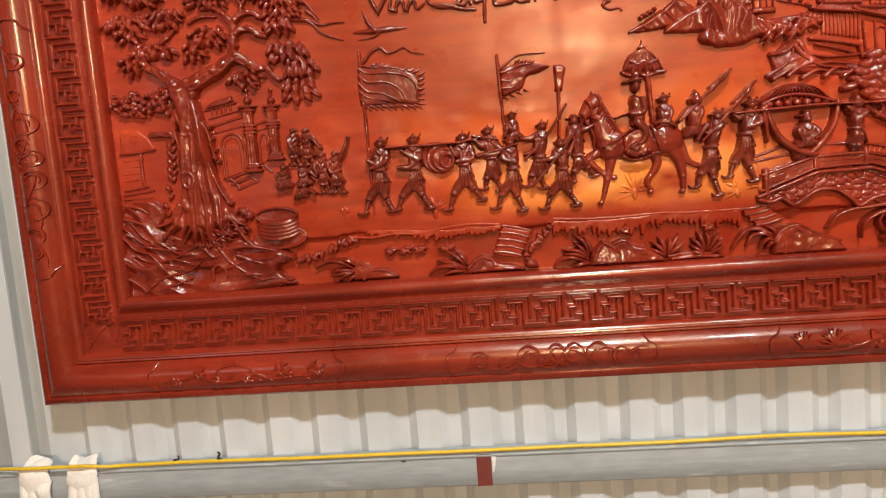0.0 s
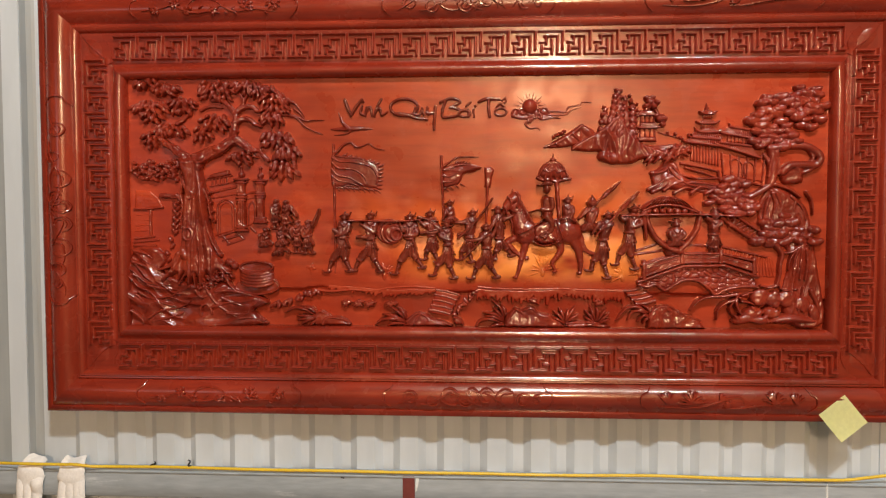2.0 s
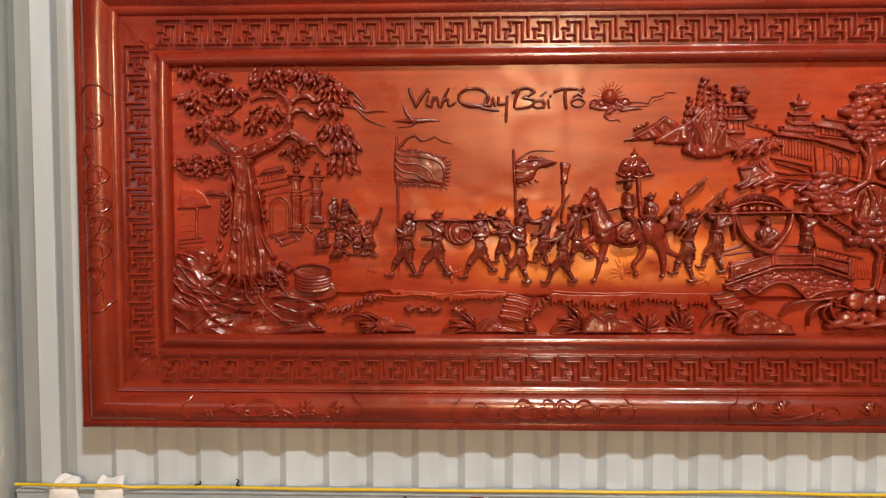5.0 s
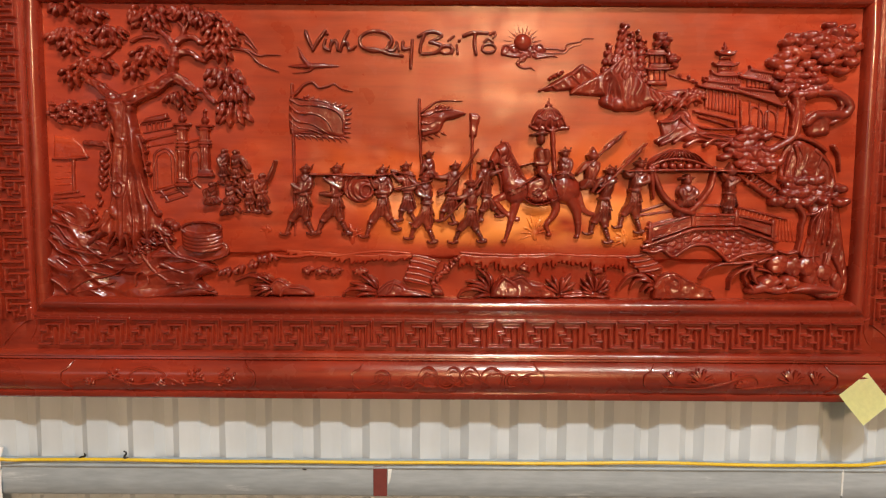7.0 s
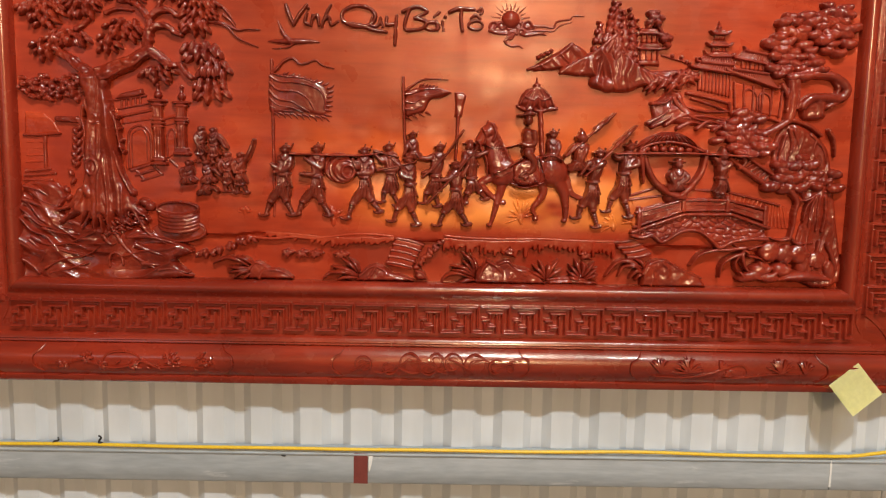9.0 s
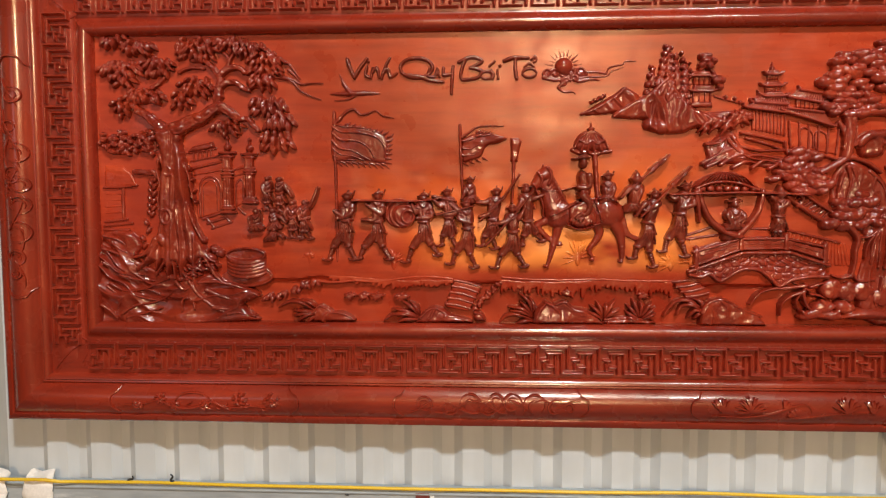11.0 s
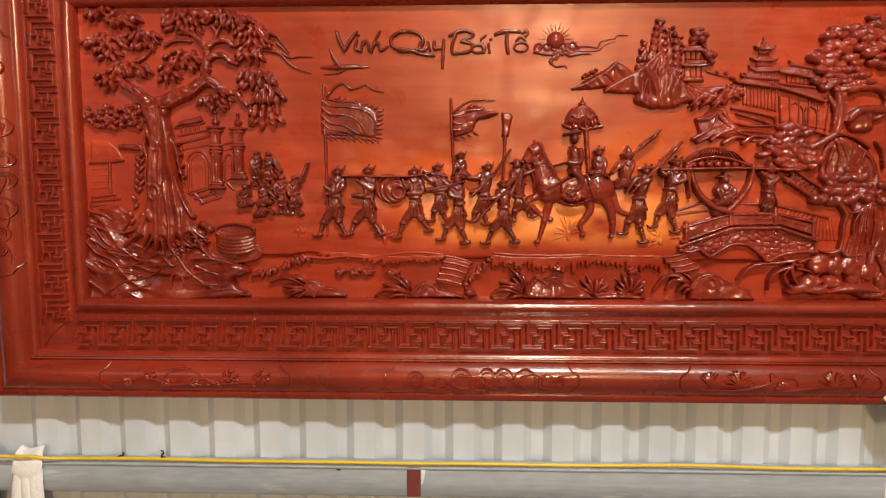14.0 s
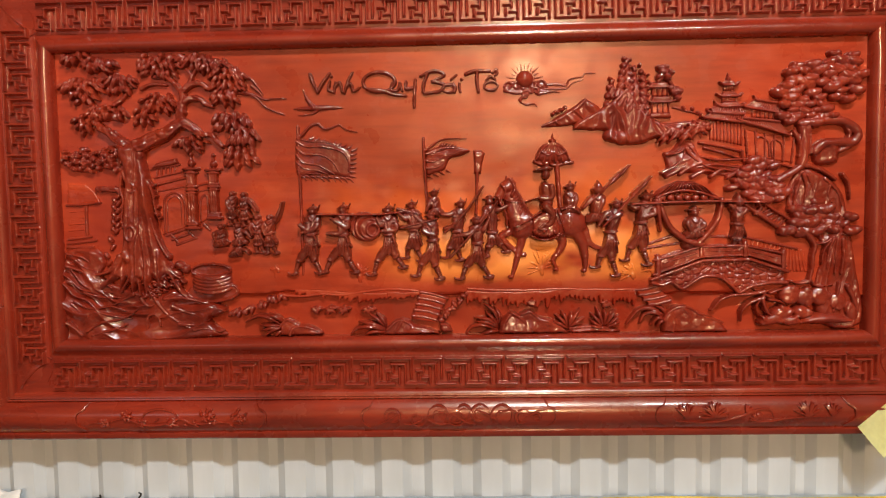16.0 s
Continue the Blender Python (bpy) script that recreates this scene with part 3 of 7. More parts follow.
# ---- the carved panel: board and frame ----
panel = tagged(new("carved_panel"), "large red lacquered wooden relief panel in a carved frame", "wall panel")
panel.location = (CX, PY, CZ)
SX, SZ = 0.778, 0.279                     # half the sight opening
PROFILE = [(0.0, -0.013), (0.0, 0.002), (0.002, 0.014), (0.007, 0.021), (0.014, 0.0245), (0.021, 0.022), (0.027, 0.015), (0.031, 0.011), (0.036, 0.010), (0.105, 0.010),
           (0.107, 0.014), (0.111, 0.019), (0.117, 0.020), (0.119, 0.018), (0.122, 0.0185), (0.125, 0.014), (0.128, 0.017), (0.137, 0.025), (0.149, 0.0295), (0.160, 0.030),
           (0.171, 0.0265), (0.181, 0.019), (0.188, 0.013), (0.190, 0.0155), (0.198, 0.0145), (0.203, 0.010), (0.203, -0.0485)]


def over(d):
    """How far the frame's face stands forward at a distance d outside the sight opening."""
    for (a, ha), (b, hb) in zip(PROFILE, PROFILE[1:]):
        if a <= d <= b and b > a:
            return ha + (hb - ha) * (d - a) / (b - a)
    return 0.0


def surf(x, z):
    return -over(max(abs(x) - SX, abs(z) - SZ))


def frame_rail(name, material, corner_a, corner_b, label):
    """One mitred rail: the profile carried from corner to corner; corners as signs of x and z."""
    bm = bmesh.new()
    n = 12
    rows = []
    for i in range(n + 1):
        t = i / n
        rows.append([])
        for d, h in PROFILE:
            ax, az = corner_a[0] * (SX + d), corner_a[1] * (SZ + d)
            bx, bz = corner_b[0] * (SX + d), corner_b[1] * (SZ + d)
            x, z = ax + (bx - ax) * t, az + (bz - az) * t
            hh = h + (0.0003 * noise.noise((x * 9, z * 9, d * 30)) if h > 0 else 0)
            rows[-1].append(bm.verts.new((x, -hh, z)))
    for a, b in zip(rows, rows[1:]):
        for k in range(len(PROFILE) - 1):
            bm.faces.new((a[k], b[k], b[k + 1], a[k + 1]))
        bm.faces.new((a[-1], b[-1], b[0], a[0]))
    return part(name, bm, material, panel, label)


rail_bottom = frame_rail("bottom_rail", FRAME_H, (-1, -1), (1, -1), "moulded red lacquered frame rail")
rail_top = frame_rail("top_rail", FRAME_H, (-1, 1), (1, 1), "moulded red lacquered frame rail")
rail_left = frame_rail("side_rail", FRAME_V, (-1, -1), (-1, 1), "moulded red lacquered frame rail")
rail_right = frame_rail("side_rail", FRAME_V, (1, -1), (1, 1), "moulded red lacquered frame rail")


def bank(x):
    """The height of the pond's edge across the board."""
    return -0.198 + 0.009 * noise.noise((x * 6, 2.0, 0)) + 0.004 * noise.noise((x * 22, 5.0, 0)) + 0.010 * math.exp(-((x + 0.36) / 0.1) ** 2) - 0.10 * max(0.0, -x - 0.47) - 0.05 * max(0.0, x - 0.45)


def board_y(x, z):
    h = 0.0012 * noise.noise((x * 4.2, z * 7, 0.3)) + 0.0004 * noise.noise((x * 15, z * 22, 1.3))
    swell = math.exp(-((z + 0.135) / 0.05) ** 2) * (1 if -0.5 < x < 0.5 else math.exp(-((abs(x) - 0.5) / 0.1) ** 2))
    h += swell * (0.004 + 0.0035 * noise.noise((x * 11, z * 16, 5)))
    dip = math.exp(-((z + 0.06) / 0.09) ** 2) * (1 if -0.62 < x < 0.5 else 0.3)
    h += dip * (0.0026 * noise.noise((x * 13, z * 17, 8)) + 0.0012 * noise.noise((x * 31, z * 36, 9)))
    s = min(1, max(0, (bank(x) - z) / 0.005))
    h -= 0.0105 * s * s * (3 - 2 * s)
    return -h


def board():
    bm = bmesh.new()
    nx, nz = 400, 150
    rows = []
    for j in range(nz + 1):
        z = -SZ - 0.004 + (2 * SZ + 0.008) * j / nz
        rows.append([bm.verts.new((x, board_y(x, z), z)) for x in (-SX - 0.004 + (2 * SX + 0.008) * i / nx for i in range(nx + 1))])
    for a, b in zip(rows, rows[1:]):
        for i in range(nx):
            bm.faces.new((a[i], a[i + 1], b[i + 1], b[i]))
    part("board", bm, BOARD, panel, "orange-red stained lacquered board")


board()

# ---- fretwork ----
STROKES = ((0.6, 10.5, 11, 10.5), (11, 10.5, 11, 2.8), (3.2, 8.4, 8.7, 8.4), (8.7, 8.4, 8.7, 0.8), (8.7, 0.8, 16.4, 0.8), (6.4, 6.9, 6.4, 0.8),
           (1.0, 5.8, 3.6, 5.8), (3.8, 8.4, 3.8, 5.2), (3.3, 3.2, 5.6, 3.2), (1.7, 4.2, 1.7, 2.2))


def motif_mesh(name, pitch, material):
    bm = bmesh.new()
    u, v = pitch / 12, 0.0051
    nx, nz, w, slope = 52, 60, 0.0014, 0.0012
    rows = []
    for j in range(nz + 1):
        rows.append([])
        for i in range(nx + 1):
            x, z = pitch * (i / nx - 0.5), 0.066 * (j / nz - 0.5)
            best = 0.0
            for off in (0.0, -pitch):
                for x0, z0, x1, z1 in STROKES:
                    ax, bx = sorted((x0 * u - pitch / 2 + off, x1 * u - pitch / 2 + off))
                    az, bz = sorted(((z0 - 5.65) * v, (z1 - 5.65) * v))
                    dist = max(ax - x, x - bx, az - z, z - bz)
                    best = max(best, min(1.0, max(0.0, (w + slope - dist) / slope)))
            rows[-1].append(bm.verts.new((x, -0.0003 - 0.0115 * best, z)))
    for a, b in zip(rows, rows[1:]):
        for i in range(nx):
            bm.faces.new((a[i], a[i + 1], b[i + 1], b[i]))
    me = bpy.data.meshes.new(name)
    bmesh.ops.recalc_face_normals(bm, faces=bm.faces[:])
    bm.to_mesh(me)
    bm.free()
    me.materials.append(material)
    me.shade_smooth()
    return me


BAND = 0.0695                              # middle of the fret band, outside the sight opening
NH, NV = 27, 11
PH, PV = 2 * (SX + 0.026) / NH, 2 * (SZ + 0.048) / NV
MH, MV = motif_mesh("fret_motif", PH, FRAME_H), motif_mesh("fret_motif", PV, FRAME_V)
for i in range(NH):
    x = (i + 0.5 - NH / 2) * PH
    share("fret_motif", MH, rail_bottom, pose(x, -0.010, -SZ - BAND))
    share("fret_motif", MH, rail_top, pose(x, -0.010, SZ + BAND))
for i in range(NV):
    z = (i + 0.5 - NV / 2) * PV
    share("fret_motif", MV, rail_left, pose(-SX - BAND, -0.010, z, 0, -90, 0))
    share("fret_motif", MV, rail_right, pose(SX + BAND, -0.010, z, 0, -90, 0))


def corner_leaf(parent, sx, sz):
    """A low quarter leaf with a curled edge in a corner of the fret band."""
    bm = bmesh.new()
    cx, cz = sx * (SX + 0.036), sz * (SZ + 0.036)
    dome(bm, [(cx + sx * a, cz + sz * b) for a, b in ((0.004, 0.010), (0.030, 0.004), (0.056, 0.022), (0.068, 0.066), (0.030, 0.062), (0.006, 0.040))], 0.0114, -0.009, n=3, rough=0.12, seed=3)
    tube(bm, [(cx + sx * a, cz + sz * b, -0.0118) for a, b in ((0.012, 0.012), (0.030, 0.026), (0.046, 0.042), (0.062, 0.062))], 0.0016, 0.0010, n=4)
    tube(bm, [(cx + sx * a, cz + sz * b, -0.0105) for a, b in ((-0.004, 0.004), (0.006, -0.001), (0.018, 0.001), (0.028, 0.006))], 0.0022, 0.0010, n=4)
    tube(bm, [(cx + sx * a, cz + sz * b, -0.0105) for a, b in ((-0.002, 0.012), (-0.003, 0.026), (0.002, 0.040), (0.008, 0.050))], 0.0022, 0.0010, n=4)
    part("corner_leaf", bm, FRAME_H, parent, "low carved corner leaf")


for rail, sz in ((rail_bottom, -1), (rail_top, 1)):
    for sx in (-1, 1):
        corner_leaf(rail, sx, sz)

# ---- low carving on the outer rails ----


def carve(bm, pts, r0, r1=None, n=4, sink=-0.0008):
    r0, r1 = r0 * 1.35, (r1 or r0) * 1.35
    tube(bm, [(x, z, surf(x, z) + sink) for x, z in spline(pts, n)], r0 * 0.4, r1 * 0.4, sides=6, flat=1.6, smooth=False, belly=0.6 * r0)


def bead(bm, x, z, rx, rz, turn=0.0):
    blob(bm, x, z, surf(x, z), rx * 1.3, rz * 1.5, 0.0056, turn, 7, 4)


def curl(x, z, r, a0, sweep, steps=8, grow=0.35):
    """A scroll: an arc that winds inwards."""
    return [(x + r * (1 - grow * k / steps) * math.cos(radians(a0 + sweep * k / steps)), z + r * (1 - grow * k / steps) * math.sin(radians(a0 + sweep * k / steps))) for k in range(steps + 1)]


def cartouche(parent, material, place, half, kind, seed):
    """A cartouche on a rail. place(u, v): from along and across the rail to the panel's plane; half: half its length."""
    rnd = random.Random(seed)
    for s in (-1, 1):
        bm = bmesh.new()
        carve(bm, [place(s * (half - 0.022), 0.030), place(s * (half - 0.014), 0.018), place(s * (half - 0.002), 0.010), place(s * half, -0.006), place(s * (half - 0.006), -0.016), place(s * (half - 0.018), -0.026)], 0.0019, 0.0013)
        part("cartouche_edge", bm, material, parent)
    bm = bmesh.new()
    if kind == "blossom":
        carve(bm, [place(half * u, v) for u, v in ((-0.85, -0.008), (-0.62, -0.004), (-0.48, 0.002), (-0.34, -0.008), (-0.2, -0.014), (-0.05, -0.010), (0.1, 0.0), (0.25, -0.012), (0.5, -0.008), (0.75, -0.014))], 0.0022, 0.0012)
        carve(bm, [place(half * u, v) for u, v in ((-0.28, -0.012), (-0.29, 0.004), (-0.2, 0.016), (-0.05, 0.017), (0.06, 0.008), (0.12, -0.002))], 0.0018, 0.0012)
        for u, v, r in ((-0.45, 0.006, 0.010), (-0.3, -0.010, 0.009), (0.0, -0.008, 0.009), (0.38, 0.006, 0.014), (0.72, 0.004, 0.014), (-0.7, -0.01, 0.008)):
            for k in range(15):
                a = 2 * math.pi * k / 15 + rnd.uniform(-0.5, 0.5)
                q = r * rnd.uniform(0.55, 1.15)
                x, z = place(half * u + q * math.cos(a), v + 0.75 * q * math.sin(a))
                bead(bm, x, z, rnd.uniform(0.0026, 0.0044), rnd.uniform(0.0014, 0.0024), math.degrees(a) + rnd.uniform(-40, 40))
            bead(bm, *place(half * u, v), 0.003, 0.003)
        for k in range(16):
            u = rnd.uniform(-0.85, 0.85)
            x, z = place(half * u, -0.006 + rnd.uniform(-0.010, 0.008))
            bead(bm, x, z, rnd.uniform(0.003, 0.006), 0.0016, rnd.uniform(-60, 60))
    elif kind == "scroll":
        for u, v, r, a0, sw in ((-0.68, 0.0, 0.013, 200, -330), (-0.42, -0.006, 0.012, 20, -300), (-0.2, 0.002, 0.017, 180, -220), (-0.02, -0.004, 0.014, 150, 300), (0.06, 0.008, 0.012, 200, -300),
                                (0.22, 0.004, 0.015, 0, 330), (0.46, 0.0, 0.019, 210, -260), (0.66, -0.004, 0.013, 20, 280), (0.8, -0.004, 0.008, 180, -300)):
            carve(bm, [place(half * u + dx, v + dz) for dx, dz in curl(0, 0, r * 1.3, a0, sw)], 0.0020, 0.0014)
            carve(bm, [place(half * u + dx, v + dz) for dx, dz in curl(0, 0, r * 0.78, a0 + 40, sw * 0.7)], 0.0014, 0.0010)
        for k in range(7):
            a = -0.82 + 0.25 * k
            carve(bm, [place(half * (a + b), 0.017 * math.sin(9 * (a + b)) * (-1) ** k * 0.8 - 0.003) for b in (0, 0.06, 0.12, 0.18, 0.24)], 0.0018, 0.0010)
        for k in range(14):
            t = k / 13
            carve(bm, [place(half * (-0.35 + 0.5 * t), -0.006 + 0.012 * math.sin(6 * t)), place(half * (-0.28 + 0.5 * t), 0.002 + 0.008 * math.sin(5 * t))], 0.0014, 0.0008)
    else:
        carve(bm, [place(half * u, v) for u, v in ((-0.8, -0.014), (-0.45, -0.016), (-0.2, -0.008), (-0.02, 0.006), (0.1, 0.010), (0.16, 0.004), (0.18, -0.008))], 0.0018, 0.0012)
        carve(bm, [place(half * u, v) for u, v in ((-0.05, -0.016), (0.1, -0.016), (0.3, -0.010), (0.5, -0.006), (0.8, -0.006))], 0.0018, 0.0012)
        for u, v, count, a0, spread, ln in ((-0.7, -0.008, 7, 60, 80, 0.030), (-0.42, -0.006, 11, 5, 170, 0.031), (0.52, -0.006, 9, 30, 120, 0.031), (0.76, -0.006, 6, 40, 80, 0.027), (-0.1, 0.002, 4, 20, 60, 0.018), (0.02, -0.012, 7, 60, 120, 0.016)):
            for k in range(count):
                a = radians(a0 + spread * k / max(1, count - 1) + rnd.uniform(-6, 6))
                carve(bm, [place(half * u, v), place(half * u + ln * 0.6 * math.cos(a), v + ln * 0.7 * math.sin(a)), place(half * u + ln * math.cos(a), v + ln * math.sin(a) * 0.95)], 0.0027, 0.0008)
    part("low_relief", bm, material, parent, "shallow carved ornament")


MID = 0.156
for rail, s in ((rail_bottom, -1), (rail_top, 1)):
    for x0, x1, kind in ((-0.758, -0.380, "blossom"), (-0.191, 0.185, "scroll"), (0.378, 0.755, "bamboo")):
        c, hf = (x0 + x1) / 2, (x1 - x0) / 2
        cartouche(rail, FRAME_H, lambda u, v, c=c, s=s: (c + u, s * (SZ + MID) + v), hf, kind, 3)
for rail, s in ((rail_left, -1), (rail_right, 1)):
    cartouche(rail, FRAME_V, lambda u, v, s=s: (s * (SX + MID) + 1.25 * v, 0.005 - u), 0.236, "scroll", 5)

# ---- the relief: shared forms ----


def piece(name, build, material=None, parent=None, label="", gouge=1.5):
    """A carved part of the panel: build(bm) fills its mesh."""
    bm = Sculpt(gouge=gouge)
    build(bm)
    return part(name, bm, material or CARVED, parent or panel, label)


def leaf_clump(parent, centre, rx, rz, seed, leaf=(0.021, 0.0056), high=0.013):
    """Pointed leaves that overlap like shingles and fan out downwards over an uneven oval."""
    rnd = random.Random(seed)
    form = Sculpt(0.0011, 0.0008)
    rows = max(2, int(round(2 * rz / (leaf[0] * 0.50))))
    for j in range(rows):
        v = -1 + 2 * (j + 0.5) / rows
        half = rx * math.sqrt(max(0.12, 1 - v * v * 0.85)) * rnd.uniform(0.85, 1.08)
        count = max(2, int(2 * half / (leaf[1] * 2.1)))
        for i in range(count):
            u = -1 + 2 * (i + 0.5 + 0.3 * (j % 2 - 0.5) + rnd.uniform(-0.2, 0.2)) / count
            k = rnd.uniform(0.8, 1.15)
            turn = -90 + 55 * u * half / rx + rnd.uniform(-20, 20) * (1 if leaf[0] > 0.015 else 6)
            x, z = centre[0] + u * half * 0.86, centre[1] + v * rz * 0.8 + 0.45 * leaf[0] + rnd.uniform(-0.2, 0.2) * leaf[0]
            mid = max(0.0, 1 - (u * half / rx) ** 2 - v * v)
            form.leaf(x, z, leaf[0] * k, leaf[1] * k, turn, 0.004 + high * (0.28 + 0.4 * mid) + 0.0035 * j / rows + rnd.uniform(-0.0022, 0.0022), 0.0072)
    form.ball(centre[0], centre[1], rx * 0.8, rz * 0.75, 0.0, high * 0.5)
    return part("foliage_clump", form, CARVED, parent)


def puff_clump(parent, outline, seed, rx=0.0175, rz=0.0098, high=0.016):
    """Cloud-like foliage: plump lobed puffs in staggered rows inside an outline."""
    rnd = random.Random(seed)
    form = Sculpt(0.0012, 0.0009, 2.4)
    xs, zs = [p[0] for p in outline], [p[1] for p in outline]
    z, row = min(zs) + rz * 0.6, 0
    while z < max(zs):
        x = min(xs) + rx * (0.5 + 0.7 * (row % 2))
        while x < max(xs):
            px, pz = x + rnd.uniform(-0.25, 0.25) * rx, z + rnd.uniform(-0.3, 0.3) * rz
            if inside(outline, np.array([px]), np.array([pz]))[0] > -0.002:
                k, turn = rnd.uniform(0.8, 1.15), rnd.uniform(-16, 16)
                lift = 0.004 + high * 0.35 + rnd.uniform(-0.003, 0.004)
                form.ball(px, pz, rx * k, rz * k, lift, 0.0095, turn, 0.0004)
                for i in (-1, 1):
                    o = i * rx * rnd.uniform(0.3, 0.5) * k
                    form.ball(px + o * math.cos(radians(turn)), pz + o * math.sin(radians(turn)) + rnd.uniform(-0.1, 0.3) * rz, rx * 0.55 * k, rz * 0.74 * k, lift + 0.002, 0.0078, turn + 20 * i, 0.0010)
            x += rx * 1.55
        z += rz * 1.30
        row += 1
    return part("foliage_clump", form, CARVED, parent)

def tuft(centre, count, a0, a1, length, seed, droop=0.35, parent=None, name="grass_tuft", width=0.0022, y=-0.006, material=None):
    """A spray of blades that rise from one foot and bend over."""
    rnd = random.Random(seed)
    bm = Sculpt()
    for k in range(count):
        a = radians(a0 + (a1 - a0) * k / max(1, count - 1) + rnd.uniform(-6, 6))
        ln = length * rnd.uniform(0.75, 1.1)
        c, s = math.cos(a), math.sin(a)
        x, z = centre
        tube(bm, [(x, z, -0.003), (x + c * ln * 0.5, z + s * ln * 0.55, y - 0.004), (x + c * ln, z + s * ln - droop * ln * abs(c), y)], width * 0.8, width * 0.3, sides=5, n=4, belly=width * 0.75)
    blob(bm, centre[0], centre[1], -0.003, 0.006, 0.013, 0.005)
    return part(name, bm, material or CARVED, parent or panel)


def rock(outline, height, seed, angle=-25, parent=None, name="rock", along=14.0, across=60.0, edge=0.012, depth=0.95):
    bm = Sculpt(0.0014)
    chiselled(bm, outline, height, seed, angle, along, across, edge, depth)
    return part(name, bm, CARVED, parent or panel)


def bands(bm, a, b, count, r0, r1, y, thick=0.0019):
    """Wrapped bands across a limb."""
    turn = math.degrees(math.atan2(b[1] - a[1], b[0] - a[0])) + 90
    for i in range(count):
        t = i / max(1, count - 1)
        q = between(a, b, t)
        r = r0 + (r1 - r0) * t
        blob(bm, q[0], q[1], y, r, thick, r * 0.95, turn, 7, 4)


def carved_figure(head, hip, feet, arms, hat="cap", size=1.0, robe=0.52, y=-0.013):
    """A plain standing or seated carved form without features: one mesh."""
    bm = Sculpt()
    k = size
    hx, hz = head
    lean = (hip[0] - hx) * 0.22
    sh = (hx + lean, hz - 0.0160 * k)
    blob(bm, hx, hz - 0.001, y - 0.003, 0.0072 * k, 0.0085 * k, 0.0085 * k, 90, 9, 6)
    tube(bm, [(hx, hz - 0.004 * k), sh], 0.0042 * k, 0.0060 * k, y - 0.001, smooth=False)
    if hat == "cap":
        blob(bm, hx, hz + 0.0052 * k, y - 0.004, 0.0082 * k, 0.0040 * k, 0.009 * k, 8)
        tube(bm, [(hx - 0.0105 * k, hz + 0.0020 * k), (hx, hz + 0.0032 * k), (hx + 0.0110 * k, hz + 0.0042 * k)], 0.0019 * k, 0.0015 * k, y - 0.0085, n=2)
        tube(bm, [(hx, hz + 0.007 * k), (hx + 0.001, hz + 0.0135 * k)], 0.0030 * k, 0.0010 * k, y - 0.003, smooth=False)
        tube(bm, [(hx + 0.006 * k, hz + 0.004 * k), (hx + 0.011 * k, hz + 0.007 * k), (hx + 0.013 * k, hz + 0.012 * k)], 0.0018 * k, 0.0009 * k, y - 0.003)
    elif hat == "cone":
        tube(bm, [(hx, hz + 0.002 * k), (hx, hz + 0.008 * k), (hx, hz + 0.018 * k)], 0.0125 * k, 0.001, y - 0.003, sides=8, smooth=False)
        tube(bm, [(hx - 0.012 * k, hz + 0.002 * k), (hx + 0.012 * k, hz + 0.003 * k)], 0.0018 * k, 0.0018 * k, y - 0.009, smooth=False)
    elif hat == "wide":
        tube(bm, [(hx - 0.013 * k, hz + 0.005 * k), (hx + 0.013 * k, hz + 0.006 * k)], 0.0022 * k, 0.0022 * k, y - 0.006)
        blob(bm, hx, hz + 0.008 * k, y - 0.003, 0.007 * k, 0.005 * k, 0.007 * k)
    # tunic: chest, shoulders, collar, folds that cross the chest, sash
    tube(bm, [sh, between(sh, hip, 0.45), hip], 0.0125 * k, 0.0098 * k, y, sides=10, flat=0.75, belly=0.0016)
    blob(bm, sh[0], sh[1] - 0.001, y, 0.0135 * k, 0.0068 * k, 0.009 * k, 0, 10, 6)
    tube(bm, [(sh[0] - 0.007 * k, sh[1] + 0.005 * k, y - 0.007), (sh[0], sh[1] - 0.003 * k, y - 0.0105), (sh[0] + 0.007 * k, sh[1] + 0.005 * k, y - 0.007)], 0.0017 * k, n=3)
    for s in (-0.6, 0.15, 0.7):
        p, q = (sh[0] + s * 0.010 * k, sh[1] - 0.006 * k), (hip[0] + (s * 0.4 - 0.25) * 0.010 * k, hip[1] + 0.004 * k)
        tube(bm, [(*p, y - 0.0075), (*between(p, q, 0.5), y - 0.0095), (*q, y - 0.0078)], 0.0019 * k, 0.0010 * k, n=3)
    tube(bm, [(hip[0] - 0.0108 * k, hip[1] - 0.001, y - 0.005), (hip[0], hip[1] - 0.002, y - 0.0085), (hip[0] + 0.0108 * k, hip[1] + 0.001, y - 0.005)], 0.0026 * k, 0.0026 * k, n=3)
    if feet:
        mid = between(feet[0], feet[-1], 0.5)
        hem = between(hip, mid, robe)
        side = [(hip[0] - 0.0098 * k, hip[1]), (hip[0] + 0.0098 * k, hip[1]), (hem[0] + 0.0195 * k, hem[1] + 0.001), (hem[0] + 0.012 * k, hem[1] - 0.005 * k), (hem[0] + 0.004 * k, hem[1] - 0.0015 * k),
                (hem[0] - 0.004 * k, hem[1] - 0.006 * k), (hem[0] - 0.012 * k, hem[1] - 0.001), (hem[0] - 0.0185 * k, hem[1] - 0.003 * k)]
        dome(bm, side, 0.007 - y, n=2, rings=4, round_line=False)
